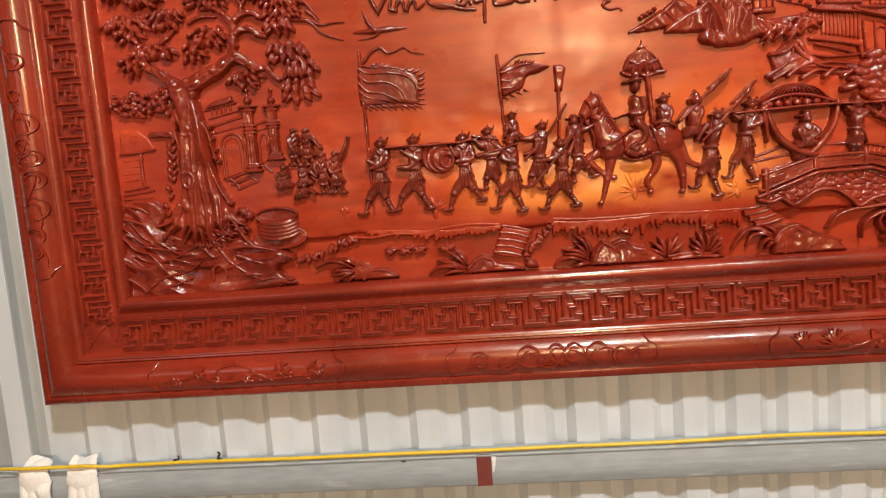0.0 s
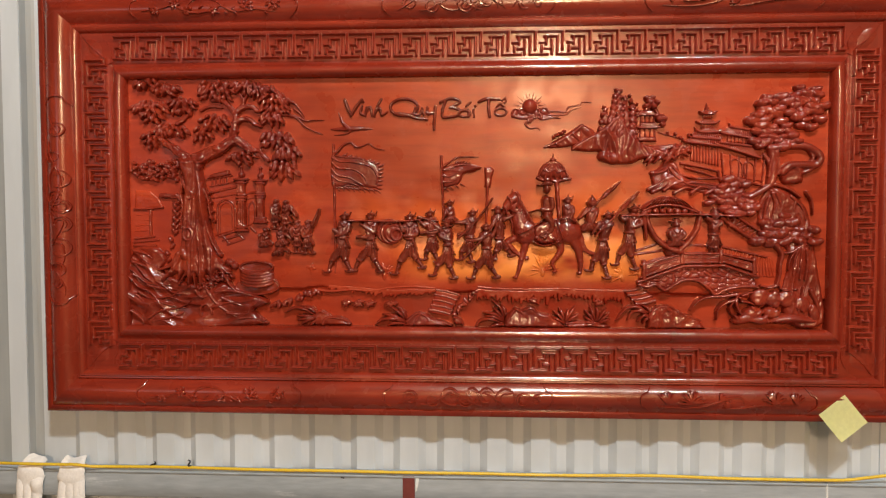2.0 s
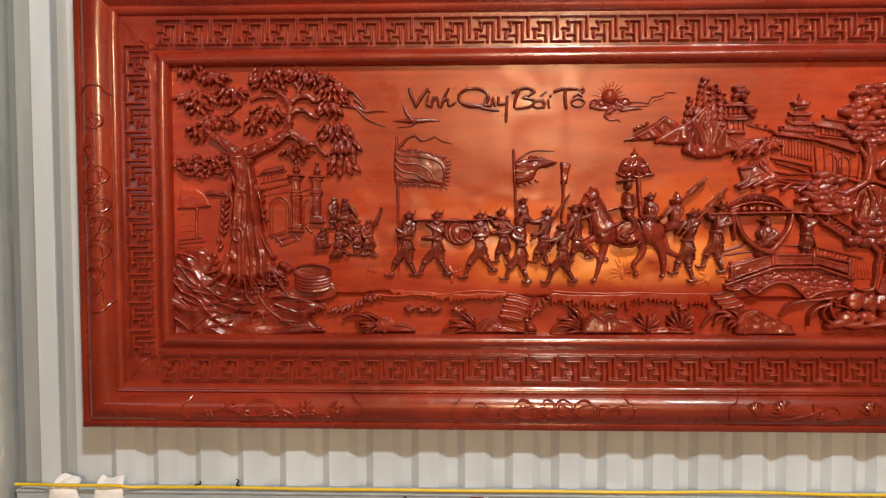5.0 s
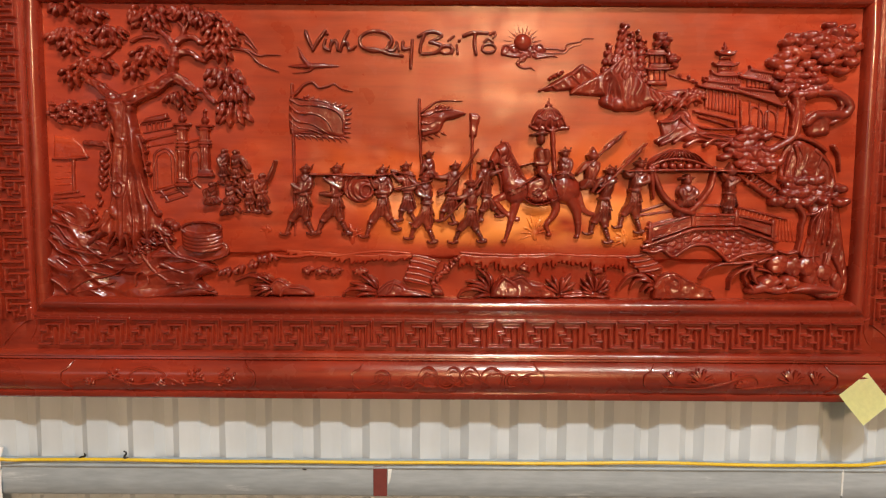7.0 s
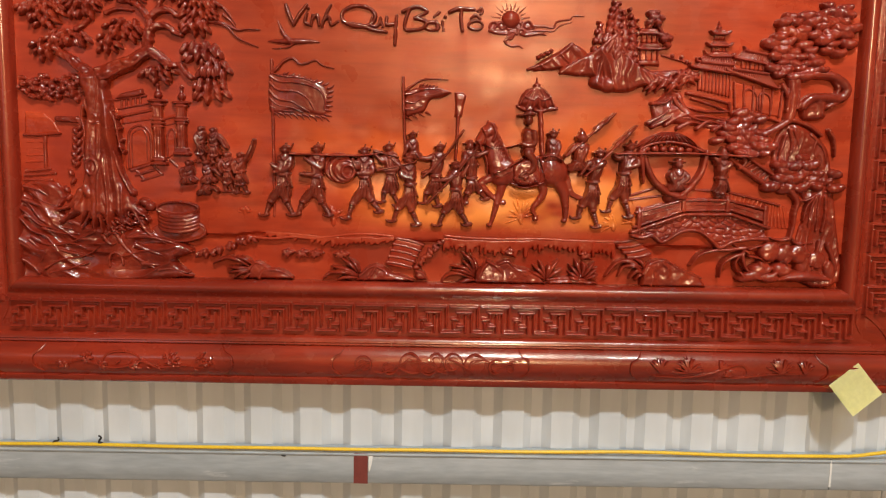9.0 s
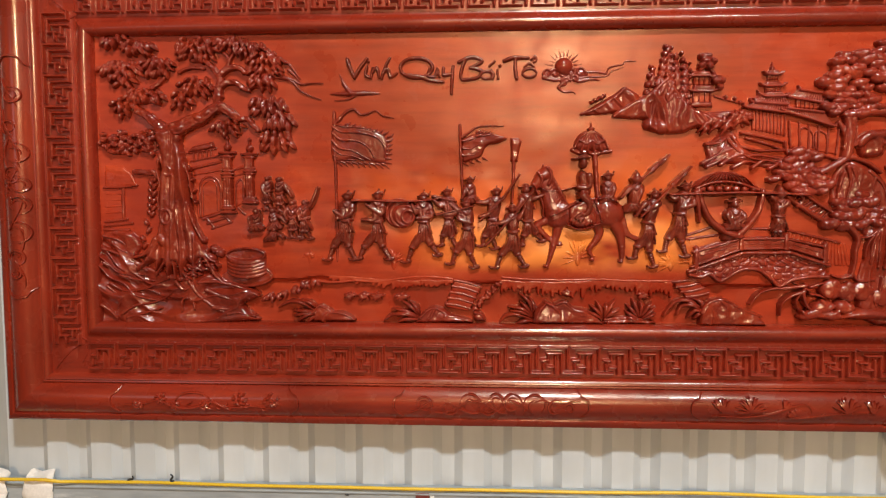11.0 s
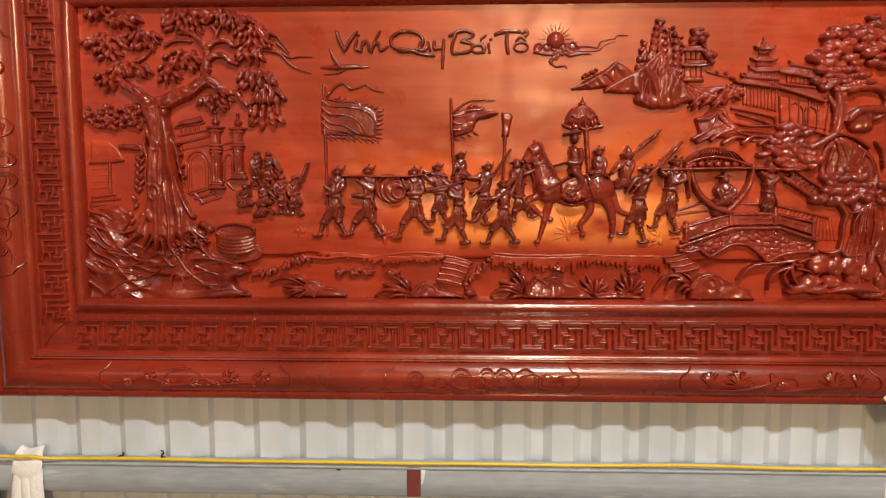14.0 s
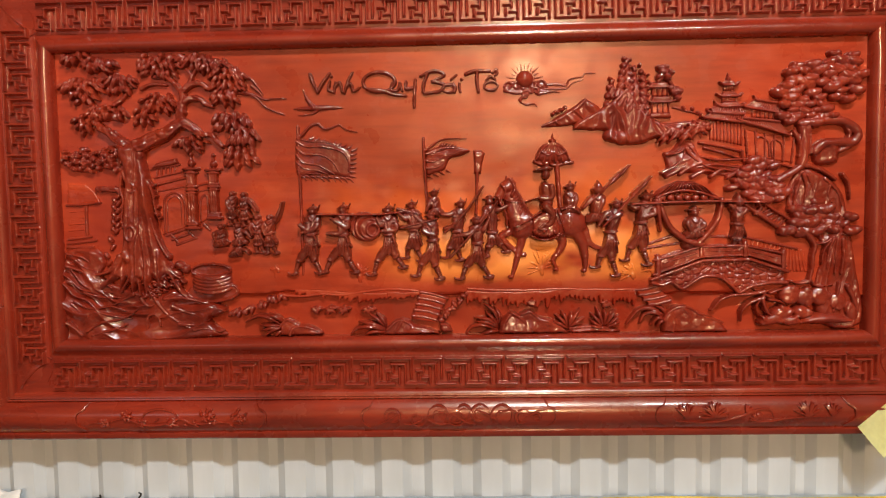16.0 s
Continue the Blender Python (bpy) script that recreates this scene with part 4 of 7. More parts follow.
        for s in (-0.85, -0.45, -0.05, 0.4, 0.85):
            p, q = (hip[0] + s * 0.008 * k, hip[1] - 0.003), (hem[0] + s * 0.0185 * k, hem[1] - 0.001)
            tube(bm, [(*p, y - 0.0055), (p[0] + (q[0] - p[0]) * 0.35 + 0.001, (p[1] + q[1]) / 2, y - 0.0080), (*q, y - 0.0030)], 0.0016 * k, 0.0026 * k, n=3)
        tube(bm, [(hip[0] + 0.006 * k, hip[1] - 0.001, y - 0.008), (hip[0] + 0.010 * k, hip[1] - 0.012 * k, y - 0.0095), (hip[0] + 0.015 * k, hip[1] - 0.024 * k, y - 0.006)], 0.0026 * k, 0.0014 * k, n=4)
        for i, f in enumerate(feet):
            joint = (hem[0] + (f[0] - hem[0]) * 0.22, hem[1] + 0.008 * k)
            knee = between(joint, f, 0.46)
            knee = (knee[0] - 0.0035 * k, knee[1] + 0.001)
            tube(bm, [joint, between(joint, knee, 0.55), knee], 0.0090 * k, 0.0066 * k, y + 0.002, sides=8, flat=0.85, belly=0.0018 * k)
            tube(bm, [knee, between(knee, f, 0.4), f], 0.0062 * k, 0.0036 * k, y + 0.003, sides=8, flat=0.9, belly=0.0006)
            blob(bm, knee[0], knee[1], y - 0.001, 0.0082 * k, 0.0030 * k, 0.0080 * k, math.degrees(math.atan2(f[1] - knee[1], f[0] - knee[0])) + 90, 8, 5)
            bands(bm, between(knee, f, 0.26), between(knee, f, 0.88), 5, 0.0066 * k, 0.0045 * k, y + 0.0022)
            tube(bm, [(f[0] + 0.004 * k, f[1] + 0.001), (f[0] - 0.003 * k, f[1] - 0.0015), (f[0] - 0.0105 * k, f[1] - 0.001), (f[0] - 0.0135 * k, f[1] + 0.002)], 0.0046 * k, 0.0018 * k, y + 0.002, sides=7, n=3)
    else:
        blob(bm, hip[0], hip[1] - 0.007 * k, y, 0.021 * k, 0.010 * k, 0.010 * k, 0, 10, 6)
        blob(bm, hip[0] - 0.010 * k, hip[1] - 0.010 * k, y - 0.003, 0.012 * k, 0.007 * k, 0.008 * k, 25)
        for s in (-0.6, 0.0, 0.6):
            tube(bm, [(hip[0] + s * 0.008 * k, hip[1], y - 0.008), (hip[0] + s * 0.016 * k, hip[1] - 0.007 * k, y - 0.010), (hip[0] + s * 0.026 * k, hip[1] - 0.014 * k, y - 0.004)], 0.0020 * k, 0.0016 * k, n=3)
    for arm in arms:
        a = (sh[0] + (0.010 if arm[0][0] > sh[0] else -0.010) * k, sh[1] + 0.001)
        path = [(a[0], a[1], y - 0.001), *((q[0], q[1], y - 0.007) for q in arm)]
        tube(bm, path, 0.0066 * k, 0.0036 * k, sides=8, flat=0.9, belly=0.0006)
        elbow, wrist = path[-2], path[-1]
        bands(bm, between(a, elbow, 0.35), between(a, elbow, 0.95), 3, 0.0072 * k, 0.0064 * k, y - 0.0045, 0.0016)
        bands(bm, between(elbow, wrist, 0.62), between(elbow, wrist, 0.80), 2, 0.0050 * k, 0.0052 * k, y - 0.0070, 0.0014)
        blob(bm, wrist[0], wrist[1], y - 0.007, 0.0042 * k, 0.0040 * k, 0.0045 * k)
    return part("carved_figure", bm, FIGURE, panel, "plain carved form in dark glossy lacquer")


def rod(name, pts, r0, r1=None, y=-0.014, parent=None, label="", material=None, smooth=True):
    return piece(name, lambda bm: tube(bm, pts, r0, r1, y, sides=7, n=5, smooth=smooth), material, parent, label)


# ---- lettering ----
def letter(*strokes, dot=None, r=0.0036):
    r *= 0.84

    def build(bm):
        bm.low = 1.0
        for s in strokes:
            tube(bm, [(x, z, -0.0035) for x, z in s], r, r * 0.9, sides=8, flat=1.3, n=6, belly=0.0006)
            for e in (s[0], s[-1]):
                blob(bm, e[0], e[1], -0.0035, r, r, r * 1.25)
        if dot:
            blob(bm, dot[0], dot[1], -0.004, 0.0034, 0.0034, 0.004)
    return piece("letter", build, FIGURE, None, "raised carved brush-script letter")


def ring(c, rx, rz, a0=0, sweep=360, n=12):
    return [(c[0] + rx * math.cos(radians(a0 + sweep * k / n)), c[1] + rz * math.sin(radians(a0 + sweep * k / n))) for k in range(n + 1)]


letter([(-0.279, 0.230), (-0.274, 0.215), (-0.265, 0.195)], [(-0.265, 0.195), (-0.254, 0.214), (-0.241, 0.230)], r=0.0042)
letter([(-0.241, 0.215), (-0.244, 0.200), (-0.235, 0.195)], dot=(-0.238, 0.225))
letter([(-0.230, 0.213), (-0.233, 0.194)], [(-0.232, 0.204), (-0.222, 0.213), (-0.218, 0.195)])
letter([(-0.197, 0.231), (-0.206, 0.214), (-0.213, 0.193)], [(-0.212, 0.201), (-0.201, 0.210), (-0.196, 0.196), (-0.184, 0.202)])
letter(ring((-0.146, 0.212), 0.031, 0.019, 200, -350), [(-0.169, 0.199), (-0.143, 0.196), (-0.121, 0.189), (-0.095, 0.185)], r=0.0042)
letter([(-0.121, 0.210), (-0.123, 0.197), (-0.111, 0.196), (-0.106, 0.210)], [(-0.106, 0.210), (-0.102, 0.195)])
letter([(-0.094, 0.211), (-0.094, 0.198), (-0.081, 0.200)], [(-0.076, 0.214), (-0.078, 0.188), (-0.079, 0.163)], r=0.0042)
letter([(-0.054, 0.223), (-0.060, 0.206), (-0.061, 0.192)], [(-0.065, 0.222), (-0.040, 0.231), (-0.021, 0.223), (-0.043, 0.211)], [(-0.043, 0.211), (-0.022, 0.205), (-0.030, 0.192), (-0.058, 0.189)], r=0.0042)
letter(ring((-0.011, 0.197), 0.013, 0.007), [(-0.003, 0.206), (-0.001, 0.190)], [(-0.007, 0.214), (0.002, 0.222)])
letter([(0.008, 0.206), (0.010, 0.190)], dot=(0.013, 0.214))
letter([(0.021, 0.223), (0.039, 0.229), (0.066, 0.228)], [(0.043, 0.228), (0.042, 0.209), (0.045, 0.190)], r=0.0046)
letter(ring((0.069, 0.200), 0.013, 0.008), [(0.060, 0.212), (0.068, 0.218), (0.077, 0.212)], [(0.072, 0.225), (0.079, 0.231), (0.081, 0.224), (0.077, 0.220)], r=0.0032)

# ---- sun, cloud and bird ----
sun = piece("sun_disc", lambda bm: blob(bm, *(0.133, 0.211), -0.004, 0.0175, 0.0175, 0.012, 0, 16, 8), CARVED, None, "round domed sun")
sc = (0.133, 0.211)
for i in range(15):
    a = radians(-25 + 230 * i / 14)
    ln = 0.030 if i % 2 else 0.036
    rod("ray", [(sc[0] + 0.020 * math.cos(a), sc[1] + 0.020 * math.sin(a)), (sc[0] + ln * math.cos(a), sc[1] + ln * math.sin(a))], 0.0022, 0.0006, -0.003, sun, smooth=False)


def cloud_curls(form):
    form.low = 1.0
    form.area([(0.091, 0.197), (0.099, 0.205), (0.143, 0.204), (0.172, 0.206), (0.179, 0.195), (0.154, 0.187), (0.117, 0.185), (0.099, 0.189)], 0.0040, 0.005, None, None, True)
    for c, r, a0, sw in (((0.101, 0.198), 0.0095, 20, 330), ((0.117, 0.199), 0.0085, 180, -330), ((0.132, 0.198), 0.0085, 0, 330), ((0.148, 0.200), 0.0085, 180, -330), ((0.164, 0.201), 0.0090, 0, 320), ((0.135, 0.181), 0.0095, 30, 300), ((0.154, 0.188), 0.0080, 200, -300)):
        form.stroke(spline(curl(c[0], c[1], r, a0, sw, 9, 0.6), 3), 0.0024, 0.0018, 0.0050)
    for pts, r in (([(0.095, 0.191), (0.117, 0.186), (0.143, 0.187), (0.169, 0.189), (0.201, 0.185)], 0.0040), ([(0.138, 0.183), (0.124, 0.173), (0.135, 0.164), (0.149, 0.165), (0.156, 0.160)], 0.0042), ([(0.159, 0.183), (0.180, 0.186), (0.196, 0.189)], 0.0030)):
        form.stroke(spline(pts, 5), r, r * 0.35, 0.0030)


piece("cloud", cloud_curls, CARVED, None, "curled carved cloud")
for pts, r in (([(0.169, 0.200), (0.193, 0.201), (0.212, 0.198), (0.217, 0.208), (0.229, 0.212), (0.243, 0.214), (0.248, 0.220), (0.268, 0.220)], 0.0026), ([(0.169, 0.192), (0.193, 0.192), (0.214, 0.193), (0.224, 0.202), (0.245, 0.209)], 0.0022)):
    rod("cloud_streak", pts, r, r * 0.5, -0.0045)

def bird(bm):
    tube(bm, [(-0.312, 0.165), (-0.281, 0.165), (-0.251, 0.166), (-0.217, 0.165)], 0.0014, 0.0014, -0.004, belly=0.0046)
    tube(bm, [(-0.273, 0.166), (-0.285, 0.181), (-0.294, 0.203)], 0.0060, 0.001, -0.006)
    tube(bm, [(-0.278, 0.169), (-0.291, 0.183)], 0.0034, 0.001, -0.005)
    tube(bm, [(-0.267, 0.160), (-0.278, 0.154), (-0.305, 0.152)], 0.0030, 0.0008, -0.005)


piece("bird", bird, CARVED, None, "flying carved bird with raised wing")

# ---- the old tree ----


def gnarled(name, pts, r0, r1, lift, parent):
    """A knotty branch: a main stem, bark ridges that wind along it and swollen knots."""
    form = Sculpt(0.0011, 0.0015, 2.2)
    line = spline(pts, 6)
    n = len(line)
    form.stroke(line, r0, r1, lift, 0.85)
    for k in range(3):
        ridge = []
        for i, p in enumerate(line):
            t = i / (n - 1)
            r = r0 + (r1 - r0) * t
            q, o = line[min(n - 1, i + 1)], line[max(0, i - 1)]
            dx, dz = q[0] - o[0], q[1] - o[1]
            ln = math.hypot(dx, dz) or 1
            off = 0.75 * r * math.sin(5.5 * t + 2.1 * k)
            ridge.append((p[0] - dz / ln * off, p[1] + dx / ln * off, -(lift + 0.55 * r)))
        form.stroke(ridge, max(0.0014, r0 * 0.26), max(0.0010, r1 * 0.26), lift)
    for i in range(3, n - 2, 7):
        t = i / (n - 1)
        r = r0 + (r1 - r0) * t
        form.ball(line[i][0] + 0.35 * r * math.sin(i * 2.1), line[i][1] + 0.35 * r * math.cos(i * 1.3), r * 1.05, r * 0.75, lift, r * 1.05, 40 * math.sin(i * 3.0))
    return part(name, form, CARVED, parent)



def old_trunk(form):
    def bark(gx, gz):
        v = gx + 0.006 * waves(gx * 30, gz * 14, 3)
        return 0.0050 * (1 - 2 * np.abs(waves(v * 58, gz * 8, 4))) + 0.0012 * (1 - 2 * np.abs(waves(v * 130, gz * 14, 6))) + 0.004 * waves(gx * 30, gz * 18, 8)
    form.area([(-0.656, 0.108), (-0.634, 0.102), (-0.611, 0.110), (-0.589, 0.119), (-0.579, 0.103), (-0.594, 0.093), (-0.605, 0.080), (-0.601, 0.049), (-0.593, 0.009), (-0.589, -0.043), (-0.580, -0.095), (-0.563, -0.127), (-0.540, -0.165), (-0.573, -0.156), (-0.584, -0.191), (-0.597, -0.159), (-0.612, -0.206), (-0.625, -0.163), (-0.641, -0.200),
               (-0.650, -0.160), (-0.673, -0.198), (-0.668, -0.160), (-0.709, -0.188), (-0.683, -0.145), (-0.663, -0.109), (-0.655, -0.054), (-0.650, -0.002), (-0.650, 0.049), (-0.660, 0.084)], 0.021, 0.011, bark, None, True)
    plans = [([(-0.623, 0.008), (-0.627, -0.044), (-0.628, -0.096), (-0.641, -0.149), (-0.662, -0.186)], 0.0050), ([(-0.615, 0.019), (-0.615, -0.033), (-0.613, -0.085), (-0.606, -0.127), (-0.592, -0.159), (-0.570, -0.178)], 0.0052), ([(-0.605, 0.021), (-0.602, -0.023), (-0.598, -0.075), (-0.589, -0.111), (-0.567, -0.143), (-0.542, -0.160)], 0.0046), ([(-0.641, 0.013), (-0.646, -0.044), (-0.651, -0.096), (-0.670, -0.144), (-0.701, -0.173)], 0.0056), ([(-0.638, -0.096), (-0.636, -0.138), (-0.627, -0.165), (-0.624, -0.193)], 0.0050)]
    plans += [([(-0.624, -0.117), (-0.613, -0.148), (-0.610, -0.172), (-0.601, -0.193)], 0.0044), ([(-0.648, 0.049), (-0.641, 0.031), (-0.629, 0.020), (-0.617, 0.027), (-0.604, 0.033), (-0.594, 0.019), (-0.590, 0.000)], 0.0050), ([(-0.655, 0.098), (-0.642, 0.079), (-0.636, 0.057), (-0.643, 0.037)], 0.0046), ([(-0.621, 0.098), (-0.624, 0.078), (-0.618, 0.059), (-0.607, 0.044)], 0.0050), ([(-0.662, -0.115), (-0.679, -0.141), (-0.708, -0.152)], 0.0060), ([(-0.599, -0.096), (-0.583, -0.127), (-0.565, -0.150), (-0.553, -0.171)], 0.0050)]
    for pts, r in plans:
        form.stroke(spline(pts, 4), r, r * 0.55, 0.0165)
    form.stroke(ring((-0.638, -0.071), 0.010, 0.014, 0, 360, 14), 0.0026, 0.0026, 0.0200)
    form.ball(*(-0.638, -0.073), 0.0055, 0.008, 0.018, 0.004)
    form.stroke(ring((-0.633, 0.018), 0.007, 0.009, 0, 360, 12), 0.0022, 0.0022, 0.0195)
    for q, rx, rz, turn in (((-0.640, 0.082), 0.013, 0.009, -60), ((-0.613, 0.082), 0.012, 0.009, 70), ((-0.625, 0.098), 0.022, 0.010, 5), ((-0.635, 0.057), 0.008, 0.013, 15), ((-0.609, 0.037), 0.009, 0.012, -20), ((-0.602, -0.033), 0.007, 0.018, 8), ((-0.648, -0.117), 0.010, 0.016, 30), ((-0.590, -0.116), 0.009, 0.016, -35)):
        form.ball(*q, rx, rz, 0.013, 0.010, turn, 0.003)


old_tree = piece("old_tree", old_trunk, CARVED, None, "gnarled carved tree with plump pointed leaves")
plans = [([(-0.619, 0.098), (-0.590, 0.111), (-0.566, 0.119), (-0.545, 0.135), (-0.528, 0.140), (-0.510, 0.132), (-0.496, 0.120)], 0.0155, 0.0075, -0.011), ([(-0.637, 0.098), (-0.657, 0.112), (-0.675, 0.126), (-0.691, 0.137), (-0.700, 0.147)], 0.0110, 0.0055, -0.011), ([(-0.521, 0.137), (-0.533, 0.147), (-0.530, 0.168), (-0.527, 0.186), (-0.528, 0.199), (-0.542, 0.217), (-0.559, 0.230), (-0.582, 0.231)], 0.0100, 0.0040, -0.010), ([(-0.528, 0.201), (-0.513, 0.213), (-0.493, 0.217), (-0.477, 0.207), (-0.467, 0.207)], 0.0066, 0.0040, -0.011)]
plans += [([(-0.529, 0.178), (-0.516, 0.187), (-0.497, 0.188), (-0.482, 0.177), (-0.470, 0.172)], 0.0068, 0.0040, -0.011), ([(-0.515, 0.213), (-0.508, 0.230), (-0.518, 0.244)], 0.0050, 0.0030, -0.010), ([(-0.508, 0.230), (-0.499, 0.244)], 0.0040, 0.0026, -0.010), ([(-0.492, 0.118), (-0.474, 0.118), (-0.465, 0.106), (-0.453, 0.095)], 0.0058, 0.0046, -0.011), ([(-0.609, 0.209), (-0.588, 0.217), (-0.559, 0.215)], 0.0042, 0.0026, -0.008), ([(-0.663, 0.180), (-0.649, 0.188), (-0.638, 0.198)], 0.0056, 0.0034, -0.009)]
plans += [([(-0.704, 0.017), (-0.681, 0.016), (-0.664, 0.014), (-0.652, 0.004)], 0.0056, 0.0060, -0.008)]
for pts, r0, r1, y in plans:
    gnarled("branch", pts, r0, r1, -y, old_tree)
for pts in ([(-0.434, 0.237), (-0.411, 0.230), (-0.393, 0.222), (-0.380, 0.206), (-0.371, 0.193)], [(-0.435, 0.199), (-0.409, 0.196), (-0.388, 0.190), (-0.367, 0.169), (-0.331, 0.154)], [(-0.409, 0.198), (-0.388, 0.193), (-0.369, 0.184), (-0.349, 0.186), (-0.327, 0.185)], [(-0.393, 0.210), (-0.380, 0.199), (-0.372, 0.187)]):
    rod("twig", pts, 0.0042, 0.0012, -0.006, old_tree)
for i, (c, rx, rz) in enumerate((((-0.736, 0.268), 0.030, 0.007), ((-0.689, 0.254), 0.034, 0.014), ((-0.724, 0.212), 0.040, 0.020), ((-0.719, 0.194), 0.018, 0.014), ((-0.650, 0.217), 0.034, 0.020), ((-0.571, 0.252), 0.046, 0.022), ((-0.499, 0.258), 0.042, 0.014), ((-0.464, 0.248), 0.036, 0.016), ((-0.437, 0.218), 0.036, 0.030),
                                 ((-0.444, 0.187), 0.026, 0.018), ((-0.573, 0.178), 0.036, 0.020), ((-0.604, 0.154), 0.020, 0.016), ((-0.678, 0.161), 0.042, 0.017), ((-0.719, 0.142), 0.022, 0.020), ((-0.516, 0.100), 0.032, 0.014), ((-0.434, 0.141), 0.042, 0.018), ((-0.412, 0.110), 0.034, 0.018), ((-0.419, 0.072), 0.034, 0.022))):
    leaf_clump(old_tree, c, rx, rz, i + 1, (0.024, 0.0058) if i > 14 else (0.020, 0.0046))
for i, (c, rx, rz) in enumerate((((-0.732, 0.069), 0.042, 0.026), ((-0.677, 0.073), 0.036, 0.026))):
    leaf_clump(old_tree, c, rx, rz, i + 40, (0.013, 0.0052), 0.010)
for pts, r in (([(-0.596, 0.023), (-0.590, 0.003), (-0.588, -0.017), (-0.583, -0.038)], 0.0036), ([(-0.597, -0.043), (-0.588, -0.074), (-0.579, -0.095), (-0.566, -0.118)], 0.0042), ([(-0.650, 0.041), (-0.654, 0.018), (-0.649, -0.008), (-0.654, -0.039), (-0.650, -0.065)], 0.0036)):
    rod("vine", pts, r, r * 0.7, -0.017, old_tree)
for i in range(15):
    q = between((-0.668, 0.002), (-0.673, -0.063), i / 9) if i < 10 else between((-0.675, -0.067), (-0.693, -0.130), (i - 10) / 4)
    piece("vine_leaf", lambda bm, q=q, i=i: blob(bm, q[0] + 0.004 * (-1) ** i, q[1], -0.005, 0.0085, 0.0050, 0.006, 55 * (-1) ** i), CARVED, old_tree)
for i in range(7):
    q = between((-0.592, 0.021), (-0.582, -0.043), i / 6)
    piece("vine_leaf", lambda bm, q=q, i=i: blob(bm, q[0] + 0.003 * (-1) ** i, q[1], -0.016, 0.0052, 0.0030, 0.004, 60 * (-1) ** i), CARVED, old_tree)


def mound_form(form):
    def folds(gx, gz):
        v = 0.85 * gz + 0.5 * gx + 0.010 * waves(gx * 22, gz * 30, 2)
        w = 0.95 * gz - 0.25 * gx + 0.010 * waves(gx * 18, gz * 26, 9)
        side = 1 / (1 + np.exp((gx + 0.66) * 60))
        f = (1 - 2 * np.abs(waves(v * 62, gx * 9, 4))) * side + (1 - 2 * np.abs(waves(w * 58, gx * 11, 7))) * (1 - side)
        return 0.0066 * f + 0.0030 * waves(gx * 26, gz * 30, 5) - 0.005
    form.area([(-0.772, -0.102), (-0.741, -0.097), (-0.712, -0.101), (-0.693, -0.128), (-0.704, -0.152), (-0.672, -0.173), (-0.619, -0.185), (-0.570, -0.178), (-0.537, -0.192), (-0.503, -0.203), (-0.459, -0.221), (-0.472, -0.235), (-0.492, -0.246), (-0.471, -0.267), (-0.487, -0.279), (-0.784, -0.284)], 0.015, 0.010, folds, None, True)


mound = piece("mound", mound_form, CARVED, None, "carved rocky ground with creeping roots")
for pts in ([(-0.768, -0.109), (-0.740, -0.116), (-0.718, -0.131)], [(-0.751, -0.121), (-0.733, -0.137), (-0.704, -0.145)], [(-0.770, -0.134), (-0.739, -0.145), (-0.713, -0.160), (-0.681, -0.179)], [(-0.768, -0.163), (-0.746, -0.174), (-0.715, -0.183), (-0.683, -0.188)], [(-0.736, -0.187), (-0.703, -0.196), (-0.667, -0.198)], [(-0.764, -0.209), (-0.738, -0.230), (-0.721, -0.242)],
            [(-0.733, -0.233), (-0.745, -0.253)], [(-0.758, -0.203), (-0.727, -0.218), (-0.685, -0.215), (-0.658, -0.224)], [(-0.717, -0.225), (-0.675, -0.235), (-0.647, -0.240)], [(-0.735, -0.263), (-0.707, -0.247), (-0.675, -0.242), (-0.647, -0.232), (-0.625, -0.213)], [(-0.725, -0.271), (-0.687, -0.262), (-0.654, -0.252)], [(-0.776, -0.247), (-0.759, -0.259), (-0.747, -0.274)]):
    rod("ridge", pts, 0.0044, 0.0014, -0.0125, mound)
for pts in ([(-0.639, -0.191), (-0.663, -0.203), (-0.691, -0.217)], [(-0.624, -0.200), (-0.610, -0.215), (-0.593, -0.209)], [(-0.597, -0.199), (-0.581, -0.223), (-0.562, -0.240), (-0.537, -0.256), (-0.506, -0.268), (-0.487, -0.276)], [(-0.578, -0.201), (-0.548, -0.199), (-0.514, -0.205), (-0.482, -0.215), (-0.459, -0.228)], [(-0.563, -0.216), (-0.531, -0.229), (-0.504, -0.236), (-0.477, -0.232)],
            [(-0.550, -0.251), (-0.516, -0.253), (-0.492, -0.244)], [(-0.521, -0.263), (-0.499, -0.261), (-0.467, -0.268)], [(-0.553, -0.171), (-0.543, -0.188), (-0.529, -0.201), (-0.504, -0.213)]):
    rod("root", pts, 0.0056, 0.0016, -0.0120, mound)
rod("burrow_rim", [(-0.613, -0.258), (-0.612, -0.238), (-0.602, -0.231), (-0.591, -0.237), (-0.587, -0.253)], 0.0036, 0.0030, -0.0135, mound)
rnd = random.Random(11)
for i in range(46):
    q = between(between((-0.606, -0.172), (-0.558, -0.137), rnd.random()), between((-0.624, -0.204), (-0.536, -0.171), rnd.random()), rnd.random())
    piece("pebble", lambda bm, q=q: blob(bm, q[0], q[1], -0.012, rnd.uniform(0.004, 0.010), rnd.uniform(0.003, 0.005), 0.007, rnd.uniform(-70, 20)), CARVED, mound)
